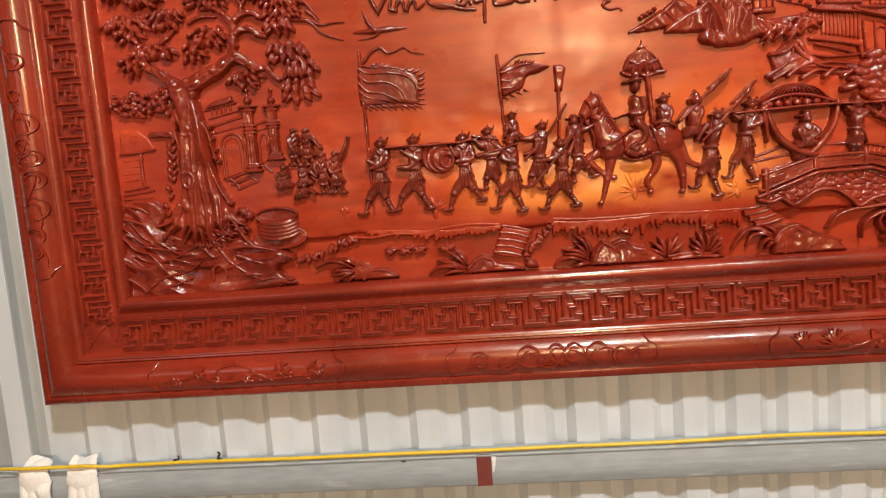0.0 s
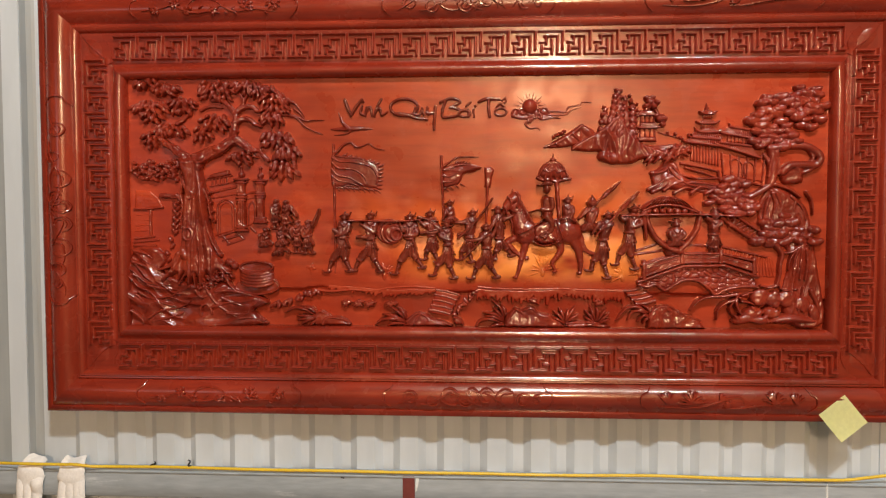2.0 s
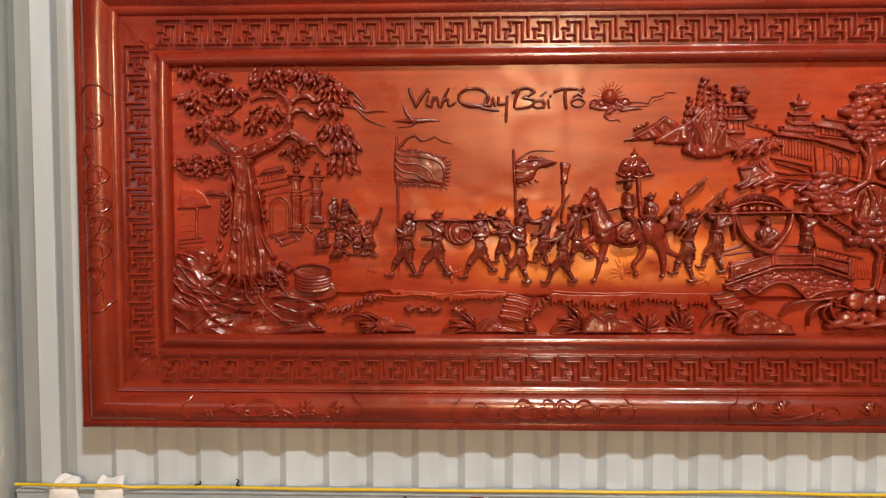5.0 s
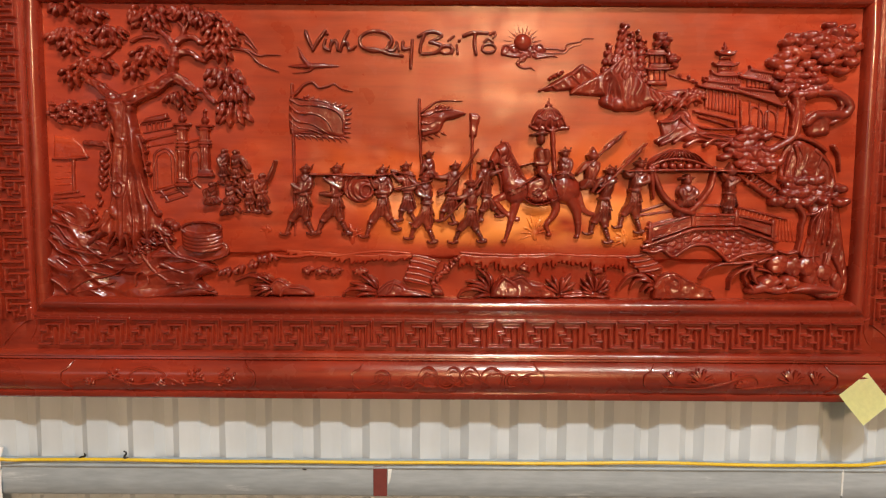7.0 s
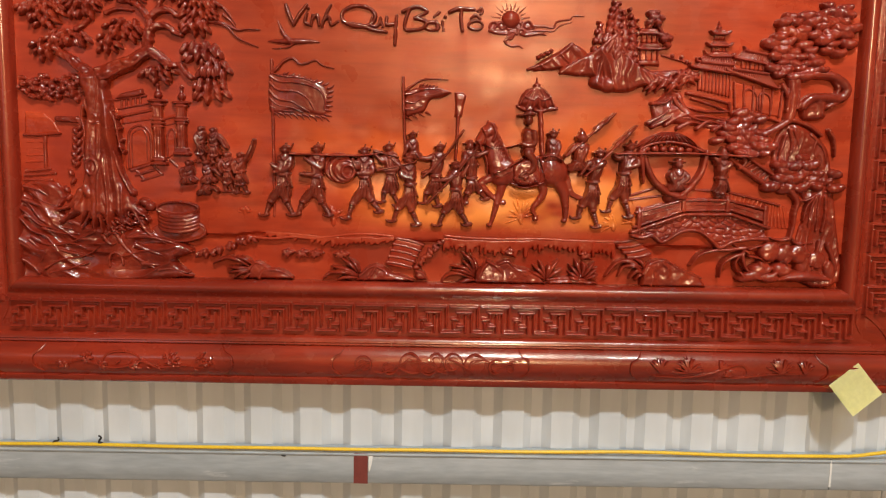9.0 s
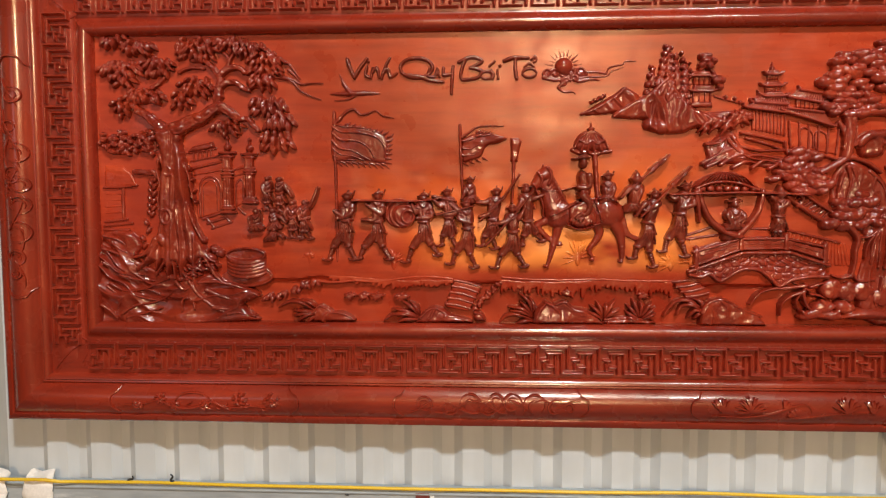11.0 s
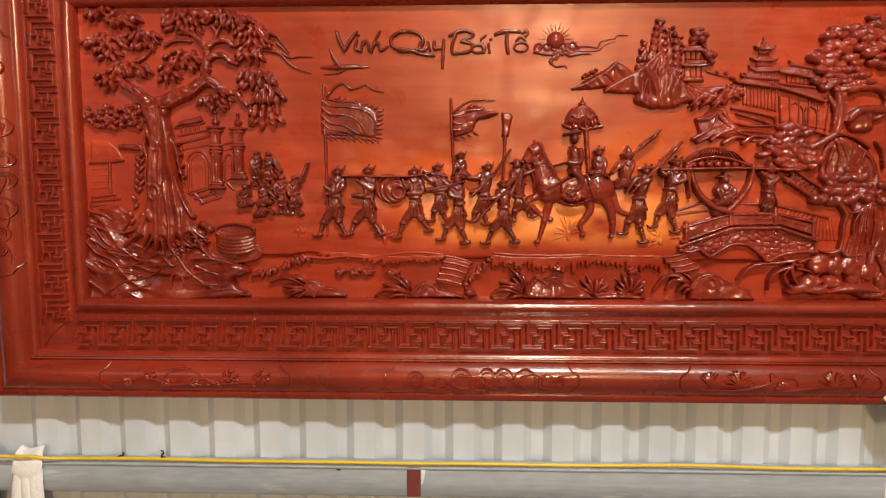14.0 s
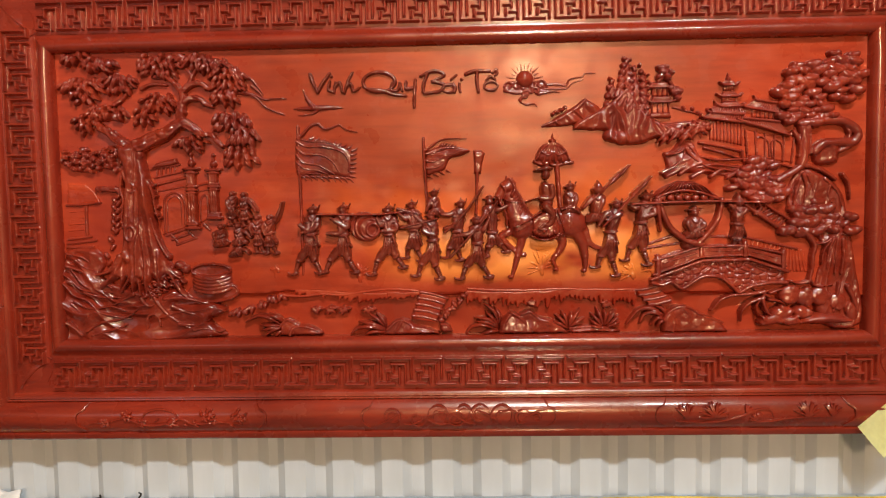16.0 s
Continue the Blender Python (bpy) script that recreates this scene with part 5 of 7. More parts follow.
for q, rx, rz in (((-0.545, -0.135), 0.013, 0.009), ((-0.535, -0.143), 0.011, 0.010), ((-0.568, -0.118), 0.009, 0.008), ((-0.554, -0.150), 0.014, 0.008)):
    piece("rock", lambda bm, q=q, rx=rx, rz=rz: [blob(bm, q[0], q[1], -0.005, rx, rz, 0.012, -20), blob(bm, q[0] - 0.003, q[1] + 0.003, -0.010, rx * 0.5, rz * 0.5, 0.009, 30)], CARVED, mound)

# ---- hut, gate and well ----
hut = piece("hut", lambda f: f.area([(-0.765, 0.031), (-0.728, 0.027), (-0.710, 0.011), (-0.699, -0.010), (-0.768, -0.016)], 0.0065, 0.004, lambda gx, gz: 0.0007 * waves(gx * 40, gz * 260, 2)), BOARD, None, "small low-relief hut with a thatched roof")
rod("eave", [(-0.768, -0.014), (-0.734, -0.013), (-0.701, -0.010)], 0.0034, 0.0026, -0.006, hut, smooth=False)
rod("post", [(-0.729, -0.016), (-0.731, -0.045), (-0.730, -0.074)], 0.0036, 0.0036, -0.004, hut, smooth=False)
for a, b in (((-0.768, -0.081), (-0.723, -0.076)), ((-0.770, -0.089), (-0.713, -0.084)), ((-0.771, -0.097), (-0.720, -0.097))):
    rod("step", [a, b], 0.0034, 0.0030, -0.004, hut, smooth=False)
for k in range(4):
    rod("plank", [between((-0.764, -0.027), (-0.767, -0.064), k / 3), between((-0.735, -0.026), (-0.737, -0.062), k / 3)], 0.0030, 0.0030, 0.0018, hut, smooth=False, material=BOARD)

gate = piece("gate", lambda f: [f.area([(-0.586, 0.025), (-0.526, 0.038), (-0.530, -0.061), (-0.581, -0.076)], 0.0040, 0.002), f.area([(-0.506, 0.024), (-0.482, 0.031), (-0.485, -0.044), (-0.508, -0.055)], 0.0040, 0.002)], BOARD, None, "carved village gate with two arches and tall pillars")


def pillar(form, cx, top, foot, w):
    """A fluted gate pillar: base, shaft, bands, lantern, cap and finial; foot is depth 0 of its height."""
    h = top - foot
    form.area([(cx - w, foot), (cx + w, foot), (cx + w * 0.9, top), (cx - w * 0.9, top)], 0.013, 0.0035)
    for s in (-0.55, 0.0, 0.55):
        form.stroke([(cx + s * w, foot + 0.10 * h), (cx + s * w, foot + 0.55 * h)], 0.0016, 0.0016, 0.0128)
    for t, k, r in ((0.0, 1.30, 0.0040), (0.06, 1.15, 0.0024), (0.10, 1.10, 0.0020), (0.58, 1.05, 0.0020), (0.635, 1.15, 0.0024), (0.69, 1.05, 0.0020), (0.92, 1.15, 0.0024), (0.98, 1.50, 0.0032)):
        form.stroke([(cx - w * k, foot + t * h), (cx + w * k, foot + t * h)], r, r, 0.0125)
    for s in (-1, 1):
        form.stroke([(cx + s * w * 0.7, foot + 0.73 * h), (cx + s * w * 0.7, foot + 0.90 * h)], 0.0018, 0.0018, 0.0130)
    form.ball(cx, top + 0.009, w * 0.85, 0.008, 0.004, 0.009)
    form.stroke([(cx, top + 0.012), (cx, top + 0.030)], 0.0042, 0.0020, 0.006)
    form.ball(cx, top + 0.026, 0.0042, 0.0042, 0.006, 0.005)


for a, b, w in (((-0.516, 0.055), (-0.518, -0.063), 0.0100), ((-0.474, 0.052), (-0.473, -0.044), 0.0096)):
    piece("pillar", lambda f, a=a, b=b, w=w: pillar(f, (a[0] + b[0]) / 2, a[1], b[1], w), CARVED, gate)
piece("roof", lambda f: f.area([(-0.600, 0.052), (-0.587, 0.066), (-0.545, 0.076), (-0.541, 0.064), (-0.556, 0.059)], 0.011, 0.004), CARVED, gate)
for pts, r in (([(-0.587, 0.023), (-0.526, 0.037)], 0.0034), ([(-0.585, 0.010), (-0.529, 0.020)], 0.0022), ([(-0.506, 0.020), (-0.483, 0.025)], 0.0026), ([(-0.506, 0.008), (-0.483, 0.013)], 0.0020), ([(-0.592, 0.037), (-0.534, 0.048)], 0.0022), ([(-0.598, 0.053), (-0.556, 0.059), (-0.540, 0.062)], 0.0026)):
    rod("moulding", pts, r, r, -0.0050, gate, smooth=False)
for k in range(5):
    rod("roof_post", [between((-0.585, 0.053), (-0.550, 0.058), k / 4), between((-0.586, 0.039), (-0.551, 0.045), k / 4)], 0.0024, 0.0024, -0.004, gate, smooth=False)
for pts, r in (([(-0.574, -0.072), (-0.574, -0.014), (-0.566, 0.002), (-0.552, 0.007), (-0.540, 0.001), (-0.533, -0.015), (-0.533, -0.057)], 0.0030), ([(-0.568, -0.070), (-0.568, -0.016), (-0.561, -0.004), (-0.552, -0.000), (-0.544, -0.004), (-0.540, -0.018), (-0.540, -0.059)], 0.0018), ([(-0.502, -0.050), (-0.502, -0.013), (-0.495, 0.001), (-0.488, -0.005), (-0.487, -0.040)], 0.0026)):
    rod("arch_rim", pts, r, r, -0.0042, gate)
for a, b in (((-0.571, -0.076), (-0.534, -0.064)), ((-0.552, -0.095), (-0.513, -0.082)), ((-0.564, -0.074), (-0.548, -0.093)), ((-0.534, -0.063), (-0.515, -0.083)), ((-0.562, -0.085), (-0.524, -0.073)), ((-0.498, -0.055), (-0.486, -0.067))):
    rod("step", [a, b], 0.0034, 0.0030, -0.003, gate, smooth=False)


def well_form(form):
    (cx, cz), rx, rz = (-0.484, -0.146), 0.0405, 0.0125
    low = (-0.486, -0.194)[1]

    def wall(gx, gz):
        u = np.clip((gx - cx) / rx, -1, 1)
        lens = np.sqrt(1 - u * u)
        down = (cz - rz * lens - gz) / (cz - rz - low)
        groove = np.exp(-((((down * 5.2) % 1.0) - 0.12) / 0.10) ** 2)
        return np.where((np.abs(gx - cx) < rx) & (down > -0.02) & (down < 1.0), 0.003 + 0.015 * lens - 0.0026 * groove, -1.0)
    form.add(cx - rx, cx + rx, low - rz * 2, cz + 0.002, wall)
    form.area(ring((cx, cz), rx - 0.002, rz - 0.001, 0, 348, 29), 0.0075, 0.0015)
    form.stroke(ring((cx, cz), rx - 0.002, rz, 0, 360, 30), 0.0024, 0.0024, 0.0110)


well = piece("well", well_form, CARVED, None, "round banded carved well on a flat base")
piece("base", lambda f: f.area(ring((-0.484, -0.190), 0.052, 0.021, 0, 345, 23), 0.0055, 0.006), CARVED, well)
rod("base_rim", ring((-0.484, -0.188), 0.050, 0.020, 195, 215, 16), 0.0036, 0.0030, -0.005, well)

# ---- banners ----
banner = rod("banner", [(-0.306, 0.130), (-0.305, 0.045), (-0.303, -0.051), (-0.303, -0.158)], 0.0036, 0.0030, -0.006, None, "carved banner on a tall pole", smooth=False)
piece("cloth", lambda f: f.area([(-0.310, 0.111), (-0.287, 0.106), (-0.247, 0.102), (-0.213, 0.088), (-0.201, 0.071), (-0.202, 0.046), (-0.209, 0.031), (-0.237, 0.035), (-0.269, 0.039), (-0.311, 0.037)], 0.0085, 0.007, lambda gx, gz: 0.0012 * waves(gx * 20, gz * 46, 4), None, True), CARVED, banner, "", 0.4)
for pts, r in (([(-0.309, 0.102), (-0.291, 0.092), (-0.255, 0.090), (-0.221, 0.080), (-0.208, 0.061), (-0.209, 0.042)], 0.0046), ([(-0.309, 0.090), (-0.294, 0.077), (-0.264, 0.075), (-0.241, 0.063), (-0.228, 0.042)], 0.0048), ([(-0.310, 0.076), (-0.296, 0.061), (-0.271, 0.056), (-0.251, 0.046), (-0.237, 0.038)], 0.0048),
               ([(-0.310, 0.062), (-0.294, 0.049), (-0.269, 0.045), (-0.249, 0.037)], 0.0040), ([(-0.310, 0.048), (-0.290, 0.040), (-0.263, 0.038)], 0.0030), ([(-0.308, 0.108), (-0.285, 0.102), (-0.251, 0.099), (-0.226, 0.091)], 0.0032)):
    rod("fold", pts, r * 0.7, r * 0.5, -0.0085, banner)
rod("streamer", [(-0.306, 0.108), (-0.295, 0.117), (-0.284, 0.129), (-0.267, 0.135), (-0.255, 0.125), (-0.240, 0.127), (-0.225, 0.132), (-0.212, 0.123), (-0.191, 0.118)], 0.0042, 0.0016, -0.006, banner)
for i in range(24):
    if i < 9:
        a, d = between((-0.305, 0.036), (-0.213, 0.030), i / 8), (0.013, -0.010)
    elif i < 16:
        a, d = between((-0.206, 0.033), (-0.202, 0.082), (i - 9) / 6), (0.011, -0.003 + 0.0015 * (i - 9))
    else:
        a, d = between((-0.209, 0.088), (-0.283, 0.106), (i - 16) / 7), (0.008, 0.0045)
    rod("fringe", [a, (a[0] + d[0] * 0.6, a[1] + d[1] * 0.3), (a[0] + d[0], a[1] + d[1])], 0.0034, 0.0010, -0.005, banner)

small = rod("banner", [(-0.063, 0.103), (-0.061, 0.044), (-0.056, -0.054)], 0.0034, 0.0030, -0.009, None, "carved banner on a tall pole", smooth=False)
piece("cloth", lambda bm: chiselled(bm, [(-0.060, 0.077), (-0.041, 0.085), (-0.019, 0.089), (0.013, 0.084), (0.027, 0.077), (0.008, 0.067), (-0.012, 0.063), (-0.022, 0.043), (-0.041, 0.036), (-0.059, 0.034)], 0.012, 8, 16, 7, 30, 0.006, 0.8), CARVED, small)
for pts in ([(-0.058, 0.073), (-0.043, 0.075), (-0.025, 0.084)], [(-0.058, 0.060), (-0.041, 0.058), (-0.019, 0.072)], [(-0.058, 0.046), (-0.039, 0.046), (-0.024, 0.055)], [(-0.031, 0.082), (-0.007, 0.084), (0.027, 0.077)]):
    rod("fold", pts, 0.0034, 0.0012, -0.0105, small)
rod("streamer", [(-0.059, 0.080), (-0.046, 0.089), (-0.031, 0.099), (-0.009, 0.102), (0.020, 0.101)], 0.0034, 0.0012, -0.007, small)
for i in range(9):
    a = between((-0.031, 0.089), (0.017, 0.079), i / 8) if i < 5 else between((-0.056, 0.031), (-0.019, 0.041), (i - 5) / 3)
    rod("fringe", [a, (a[0] + 0.009, a[1] + (0.006 if i < 5 else -0.005))], 0.0028, 0.0008, -0.007, small, smooth=False)
fan = rod("fan_standard", [(0.040, 0.037), (0.039, -0.006), (0.037, -0.044)], 0.0036, 0.003, -0.010, None, "carved fan standard on a pole", smooth=False)
piece("fan_blade", lambda bm: slab(bm, [(0.032, 0.079), (0.049, 0.079), (0.056, 0.072), (0.051, 0.055), (0.048, 0.033), (0.033, 0.033), (0.034, 0.057)], -0.013, 0.013, 0.003), CARVED, fan)

# ---- the procession ----
plans = [((-0.280, -0.033), (-0.283, -0.078), ((-0.319, -0.155), (-0.267, -0.154)), (((-0.290, -0.068), (-0.305, -0.060)), ((-0.273, -0.065), (-0.300, -0.075))), "cap", 1.0), ((-0.221, -0.031), (-0.221, -0.080), ((-0.259, -0.153), (-0.198, -0.154)), (((-0.226, -0.075), (-0.251, -0.077)), ((-0.214, -0.066), (-0.243, -0.048))), "cap", 1.0), ((-0.133, -0.034), (-0.132, -0.080), ((-0.165, -0.159), (-0.103, -0.146)), (((-0.118, -0.071), (-0.145, -0.074)), ((-0.147, -0.063), (-0.154, -0.049))), "cap", 1.0)]
plans += [((-0.088, -0.026), (-0.083, -0.072), ((-0.099, -0.127), (-0.069, -0.133)), (((-0.071, -0.064), (-0.100, -0.068)), ((-0.099, -0.051), (-0.112, -0.039))), "cap", 0.92), ((-0.044, -0.003), (-0.041, -0.034), None, (((-0.054, -0.025), (-0.059, -0.037)),), "cap", 0.82), ((-0.050, -0.048), (-0.047, -0.093), ((-0.079, -0.162), (-0.032, -0.169)), (((-0.064, -0.076), (-0.042, -0.083)), ((-0.066, -0.059), (-0.081, -0.046))), "cap", 1.0), ((0.007, -0.025), (0.000, -0.076), ((-0.020, -0.127), (0.007, -0.133)), (((-0.012, -0.044), (-0.029, -0.044)), ((-0.005, -0.064), (-0.024, -0.071))), "cap", 0.95)]
plans += [((0.037, -0.057), (0.039, -0.100), ((0.007, -0.169), (0.063, -0.167)), (((0.027, -0.081), (-0.005, -0.086)), ((0.051, -0.074), (0.061, -0.054))), "cap", 1.0), ((0.063, -0.020), (0.068, -0.079), ((0.056, -0.127), (0.097, -0.118)), (((0.078, -0.037), (0.095, -0.030)), ((0.054, -0.044), (0.044, -0.059))), "wide", 0.95), ((0.217, 0.003), (0.217, -0.033), None, (((0.228, -0.021), (0.223, -0.035)),), "cap", 0.95), ((0.271, -0.002), (0.266, -0.048), None, (((0.254, -0.021), (0.242, -0.035)), ((0.278, -0.026), (0.271, -0.045))), "cone", 1.0)]
plans += [((0.305, -0.031), (0.295, -0.082), ((0.269, -0.150), (0.308, -0.167)), (((0.310, -0.050), (0.286, -0.060)), ((0.283, -0.050), (0.271, -0.069))), "cap", 1.0), ((0.362, -0.017), (0.353, -0.065), ((0.325, -0.137), (0.368, -0.147)), (((0.377, -0.048), (0.355, -0.055)), ((0.341, -0.038), (0.333, -0.033))), "cap", 1.0), ((0.535, -0.029), (0.536, -0.070), ((0.530, -0.116), (0.544, -0.118)), (((0.548, -0.046), (0.531, -0.058)), ((0.524, -0.039), (0.517, -0.034))), "cone", 0.95), ((0.453, -0.048), (0.453, -0.082), None, (((0.470, -0.072), (0.458, -0.082)), ((0.439, -0.070), (0.446, -0.084))), "wide", 1.0)]
for head, hip, feet, arms, hat, size in plans:
    carved_figure(head, hip, feet, arms, hat, size)
plans = [((-0.436, 0.004), (-0.437, -0.023), ((-0.442, -0.057), (-0.430, -0.058)), (((-0.445, -0.016), (-0.439, -0.030)),), 0.72), ((-0.414, 0.002), (-0.412, -0.026), ((-0.417, -0.060), (-0.402, -0.060)), (((-0.399, -0.016), (-0.389, -0.031)),), 0.78), ((-0.460, -0.060), (-0.460, -0.087), None, (((-0.473, -0.075), (-0.470, -0.087)),), 0.82), ((-0.427, -0.058), (-0.423, -0.085), None, (((-0.410, -0.072), (-0.400, -0.082)),), 0.82), ((-0.389, -0.043), (-0.387, -0.072), ((-0.393, -0.112), (-0.378, -0.112)), (((-0.402, -0.063), (-0.398, -0.077)),), 0.78)]
plans += [((-0.365, -0.043), (-0.365, -0.075), ((-0.371, -0.114), (-0.353, -0.115)), (((-0.347, -0.041), (-0.338, -0.016)), ((-0.377, -0.063), (-0.373, -0.077))), 0.78), ((-0.425, -0.095), (-0.433, -0.109), None, (((-0.411, -0.107), (-0.406, -0.114)),), 0.7)]
for head, hip, feet, arms, size in plans:
    carved_figure(head, hip, feet, arms, "none", size)
rod("carrying_pole", [(-0.271, -0.040), (-0.216, -0.041), (-0.154, -0.042), (-0.105, -0.037)], 0.0026, 0.0026, -0.022)


def gong(bm):
    for t, r in ((0.0, 0.024), (0.25, 0.026), (0.5, 0.024), (0.75, 0.019), (1.0, 0.012)):
        c = between((-0.186, -0.063), (-0.162, -0.071), t)
        tube(bm, ring(c, r * 0.95, r, 0, 360, 14), 0.0030, 0.0030, -0.010 - 0.009 * t, sides=6, n=2)
    dome(bm, ring((-0.177, -0.066), 0.028, 0.029, 0, 336, 14), 0.020, n=2, rings=6, peak=(-0.163, -0.071))


piece("drum", gong, CARVED, None, "round banded drum slung from a pole")
for pts in ([(-0.108, -0.068), (-0.068, -0.059), (-0.037, -0.051)], [(-0.005, -0.064), (0.023, -0.032), (0.051, 0.009)], [(-0.024, -0.078), (-0.005, -0.064)], [(-0.014, -0.127), (0.041, -0.069), (0.078, -0.020)], [(-0.115, -0.032), (-0.071, -0.042)]):
    rod("staff", pts, 0.0034, 0.0022, -0.023, None, "", FIGURE, False)
rod("sash", [(0.084, -0.024), (0.094, -0.045), (0.097, -0.073)], 0.0040, 0.0020, -0.016)
for a, b in (((0.245, -0.033), (0.330, 0.044)), ((0.279, -0.072), (0.371, 0.022))):
    sp = rod("halberd", [a, b], 0.0030, 0.0026, -0.022, None, "carved halberd with a broad blade", smooth=False)
    m = between(a, b, 0.62)
    n1 = between(a, b, 0.97)
    piece("blade", lambda bm, m=m, n1=n1: tube(bm, [m, between(m, n1, 0.5), n1], 0.0055, 0.0015, -0.021, sides=4, flat=0.5, belly=0.0012), CARVED, sp)
    piece("knot", lambda bm, m=between(a, b, 0.86): blob(bm, m[0] - 0.003, m[1] - 0.003, -0.021, 0.013, 0.005, 0.006, 45), FIGURE, sp)


def horse(form):
    form.area([(0.072, -0.035), (0.112, -0.030), (0.133, -0.043), (0.160, -0.046), (0.186, -0.036), (0.223, -0.033), (0.239, -0.052), (0.240, -0.081), (0.230, -0.096), (0.204, -0.094), (0.177, -0.101), (0.151, -0.097), (0.129, -0.089), (0.115, -0.072), (0.104, -0.047)], 0.021, 0.016, None, 0.003, True)
    form.ball(*(0.217, -0.065), 0.026, 0.032, 0.010, 0.016, 80, 0.004)
    form.ball(*(0.129, -0.064), 0.024, 0.028, 0.008, 0.016, 70, 0.004)
    form.stroke(spline([(0.124, -0.072), (0.115, -0.047), (0.108, -0.024), (0.099, 0.001)], 5), 0.024, 0.013, 0.009, 0.62)
    form.stroke(spline([(0.101, 0.011), (0.092, 0.005), (0.082, -0.010), (0.078, -0.020)], 5), 0.0135, 0.0072, 0.011, 0.8)
    form.ball(*(0.097, 0.007), 0.0105, 0.010, 0.015, 0.008, 40)
    form.ball(*(0.092, 0.008), 0.0022, 0.0022, 0.0225, 0.0016)
    for e in ((0.096, 0.028), (0.108, 0.024)):
        form.stroke([(e[0], e[1] - 0.011), e], 0.0038, 0.0012, 0.013)
    for pts, r0, r1 in (([(0.127, -0.082), (0.122, -0.104), (0.116, -0.127), (0.110, -0.150), (0.105, -0.165)], 0.0105, 0.0036), ([(0.111, -0.076), (0.094, -0.083), (0.085, -0.089), (0.099, -0.106), (0.118, -0.121), (0.130, -0.123)], 0.0090, 0.0040), ([(0.196, -0.086), (0.203, -0.103), (0.195, -0.120), (0.184, -0.135), (0.192, -0.152)], 0.0105, 0.0036),
                        ([(0.230, -0.083), (0.241, -0.104), (0.246, -0.130), (0.246, -0.155)], 0.0135, 0.0040)):
        form.stroke(spline(pts, 5), r0, r1, 0.009, 0.85)
        form.ball(pts[-1][0] - 0.002, pts[-1][1] - 0.002, 0.0064, 0.0046, 0.008, 0.006)
        form.ball(*pts[2], 0.0062, 0.0052, 0.010, 0.006)
    for k in range(5):
        form.stroke(spline([between((0.235, -0.045), (0.242, -0.054), k / 4), between((0.249, -0.075), (0.242, -0.077), k / 4), between((0.260, -0.104), (0.250, -0.104), k / 4), between((0.291, -0.116), (0.271, -0.117), k / 4)], 5), 0.0040, 0.0018, 0.010)
    for k in range(13):
        a = between((0.105, 0.022), (0.138, -0.038), k / 12)
        form.stroke(spline([(a[0] - 0.003, a[1]), (a[0] + 0.003, a[1] - 0.008), (a[0] + 0.004, a[1] - 0.020), (a[0] - 0.001, a[1] - 0.030)], 4), 0.0030, 0.0012, 0.0185)
    for pts in ([(0.085, 0.013), (0.093, -0.001), (0.089, -0.016)], [(0.076, -0.010), (0.082, -0.018), (0.082, -0.026)], [(0.105, 0.019), (0.111, 0.005), (0.105, -0.010)]):
        form.stroke(spline(pts, 4), 0.0018, 0.0016, 0.0225)

piece("carved_horse", lambda bm: horse(bm), CARVED, None, "carved striding horse with rich harness")


harness = piece("saddle_cloth", lambda f: f.area([(0.139, -0.053), (0.160, -0.042), (0.186, -0.038), (0.195, -0.054), (0.200, -0.082), (0.183, -0.092), (0.160, -0.095), (0.143, -0.084)], 0.0255, 0.008, lambda gx, gz: 0.0016 * waves(gx * 110, gz * 50, 3), None, True), CARVED, None, "carved saddle cloth with tassels and straps")
for pts, d, r in (([(0.109, -0.070), (0.130, -0.061), (0.146, -0.051), (0.161, -0.042)], -0.0245, 0.0026), ([(0.111, -0.078), (0.132, -0.070), (0.147, -0.061)], -0.0240, 0.0016), ([(0.192, -0.040), (0.199, -0.061), (0.206, -0.081)], -0.0262, 0.0022), ([(0.199, -0.038), (0.218, -0.035), (0.235, -0.045)], -0.0245, 0.0020),
                  ([(0.089, -0.015), (0.103, -0.022), (0.129, -0.022), (0.152, -0.016), (0.171, -0.012)], -0.0225, 0.0013), ([(0.141, -0.086), (0.160, -0.095), (0.183, -0.092), (0.202, -0.084)], -0.0258, 0.0022), ([(0.078, -0.024), (0.072, -0.037), (0.079, -0.056)], -0.0150, 0.0030)):
    rod("strap", [(p[0], p[1], d) for p in pts], r, r * 0.9, d, harness)
for q, rx in (((0.147, -0.078), 0.0052), ((0.156, -0.084), 0.0046), ((0.166, -0.078), 0.0060), ((0.175, -0.086), 0.0050), ((0.185, -0.080), 0.0054), ((0.162, -0.069), 0.0044), ((0.192, -0.088), 0.0044)):
    piece("tassel", lambda bm, q=q, rx=rx: blob(bm, q[0], q[1], -0.0265, rx, 0.0040, 0.0042, 70), CARVED, harness)


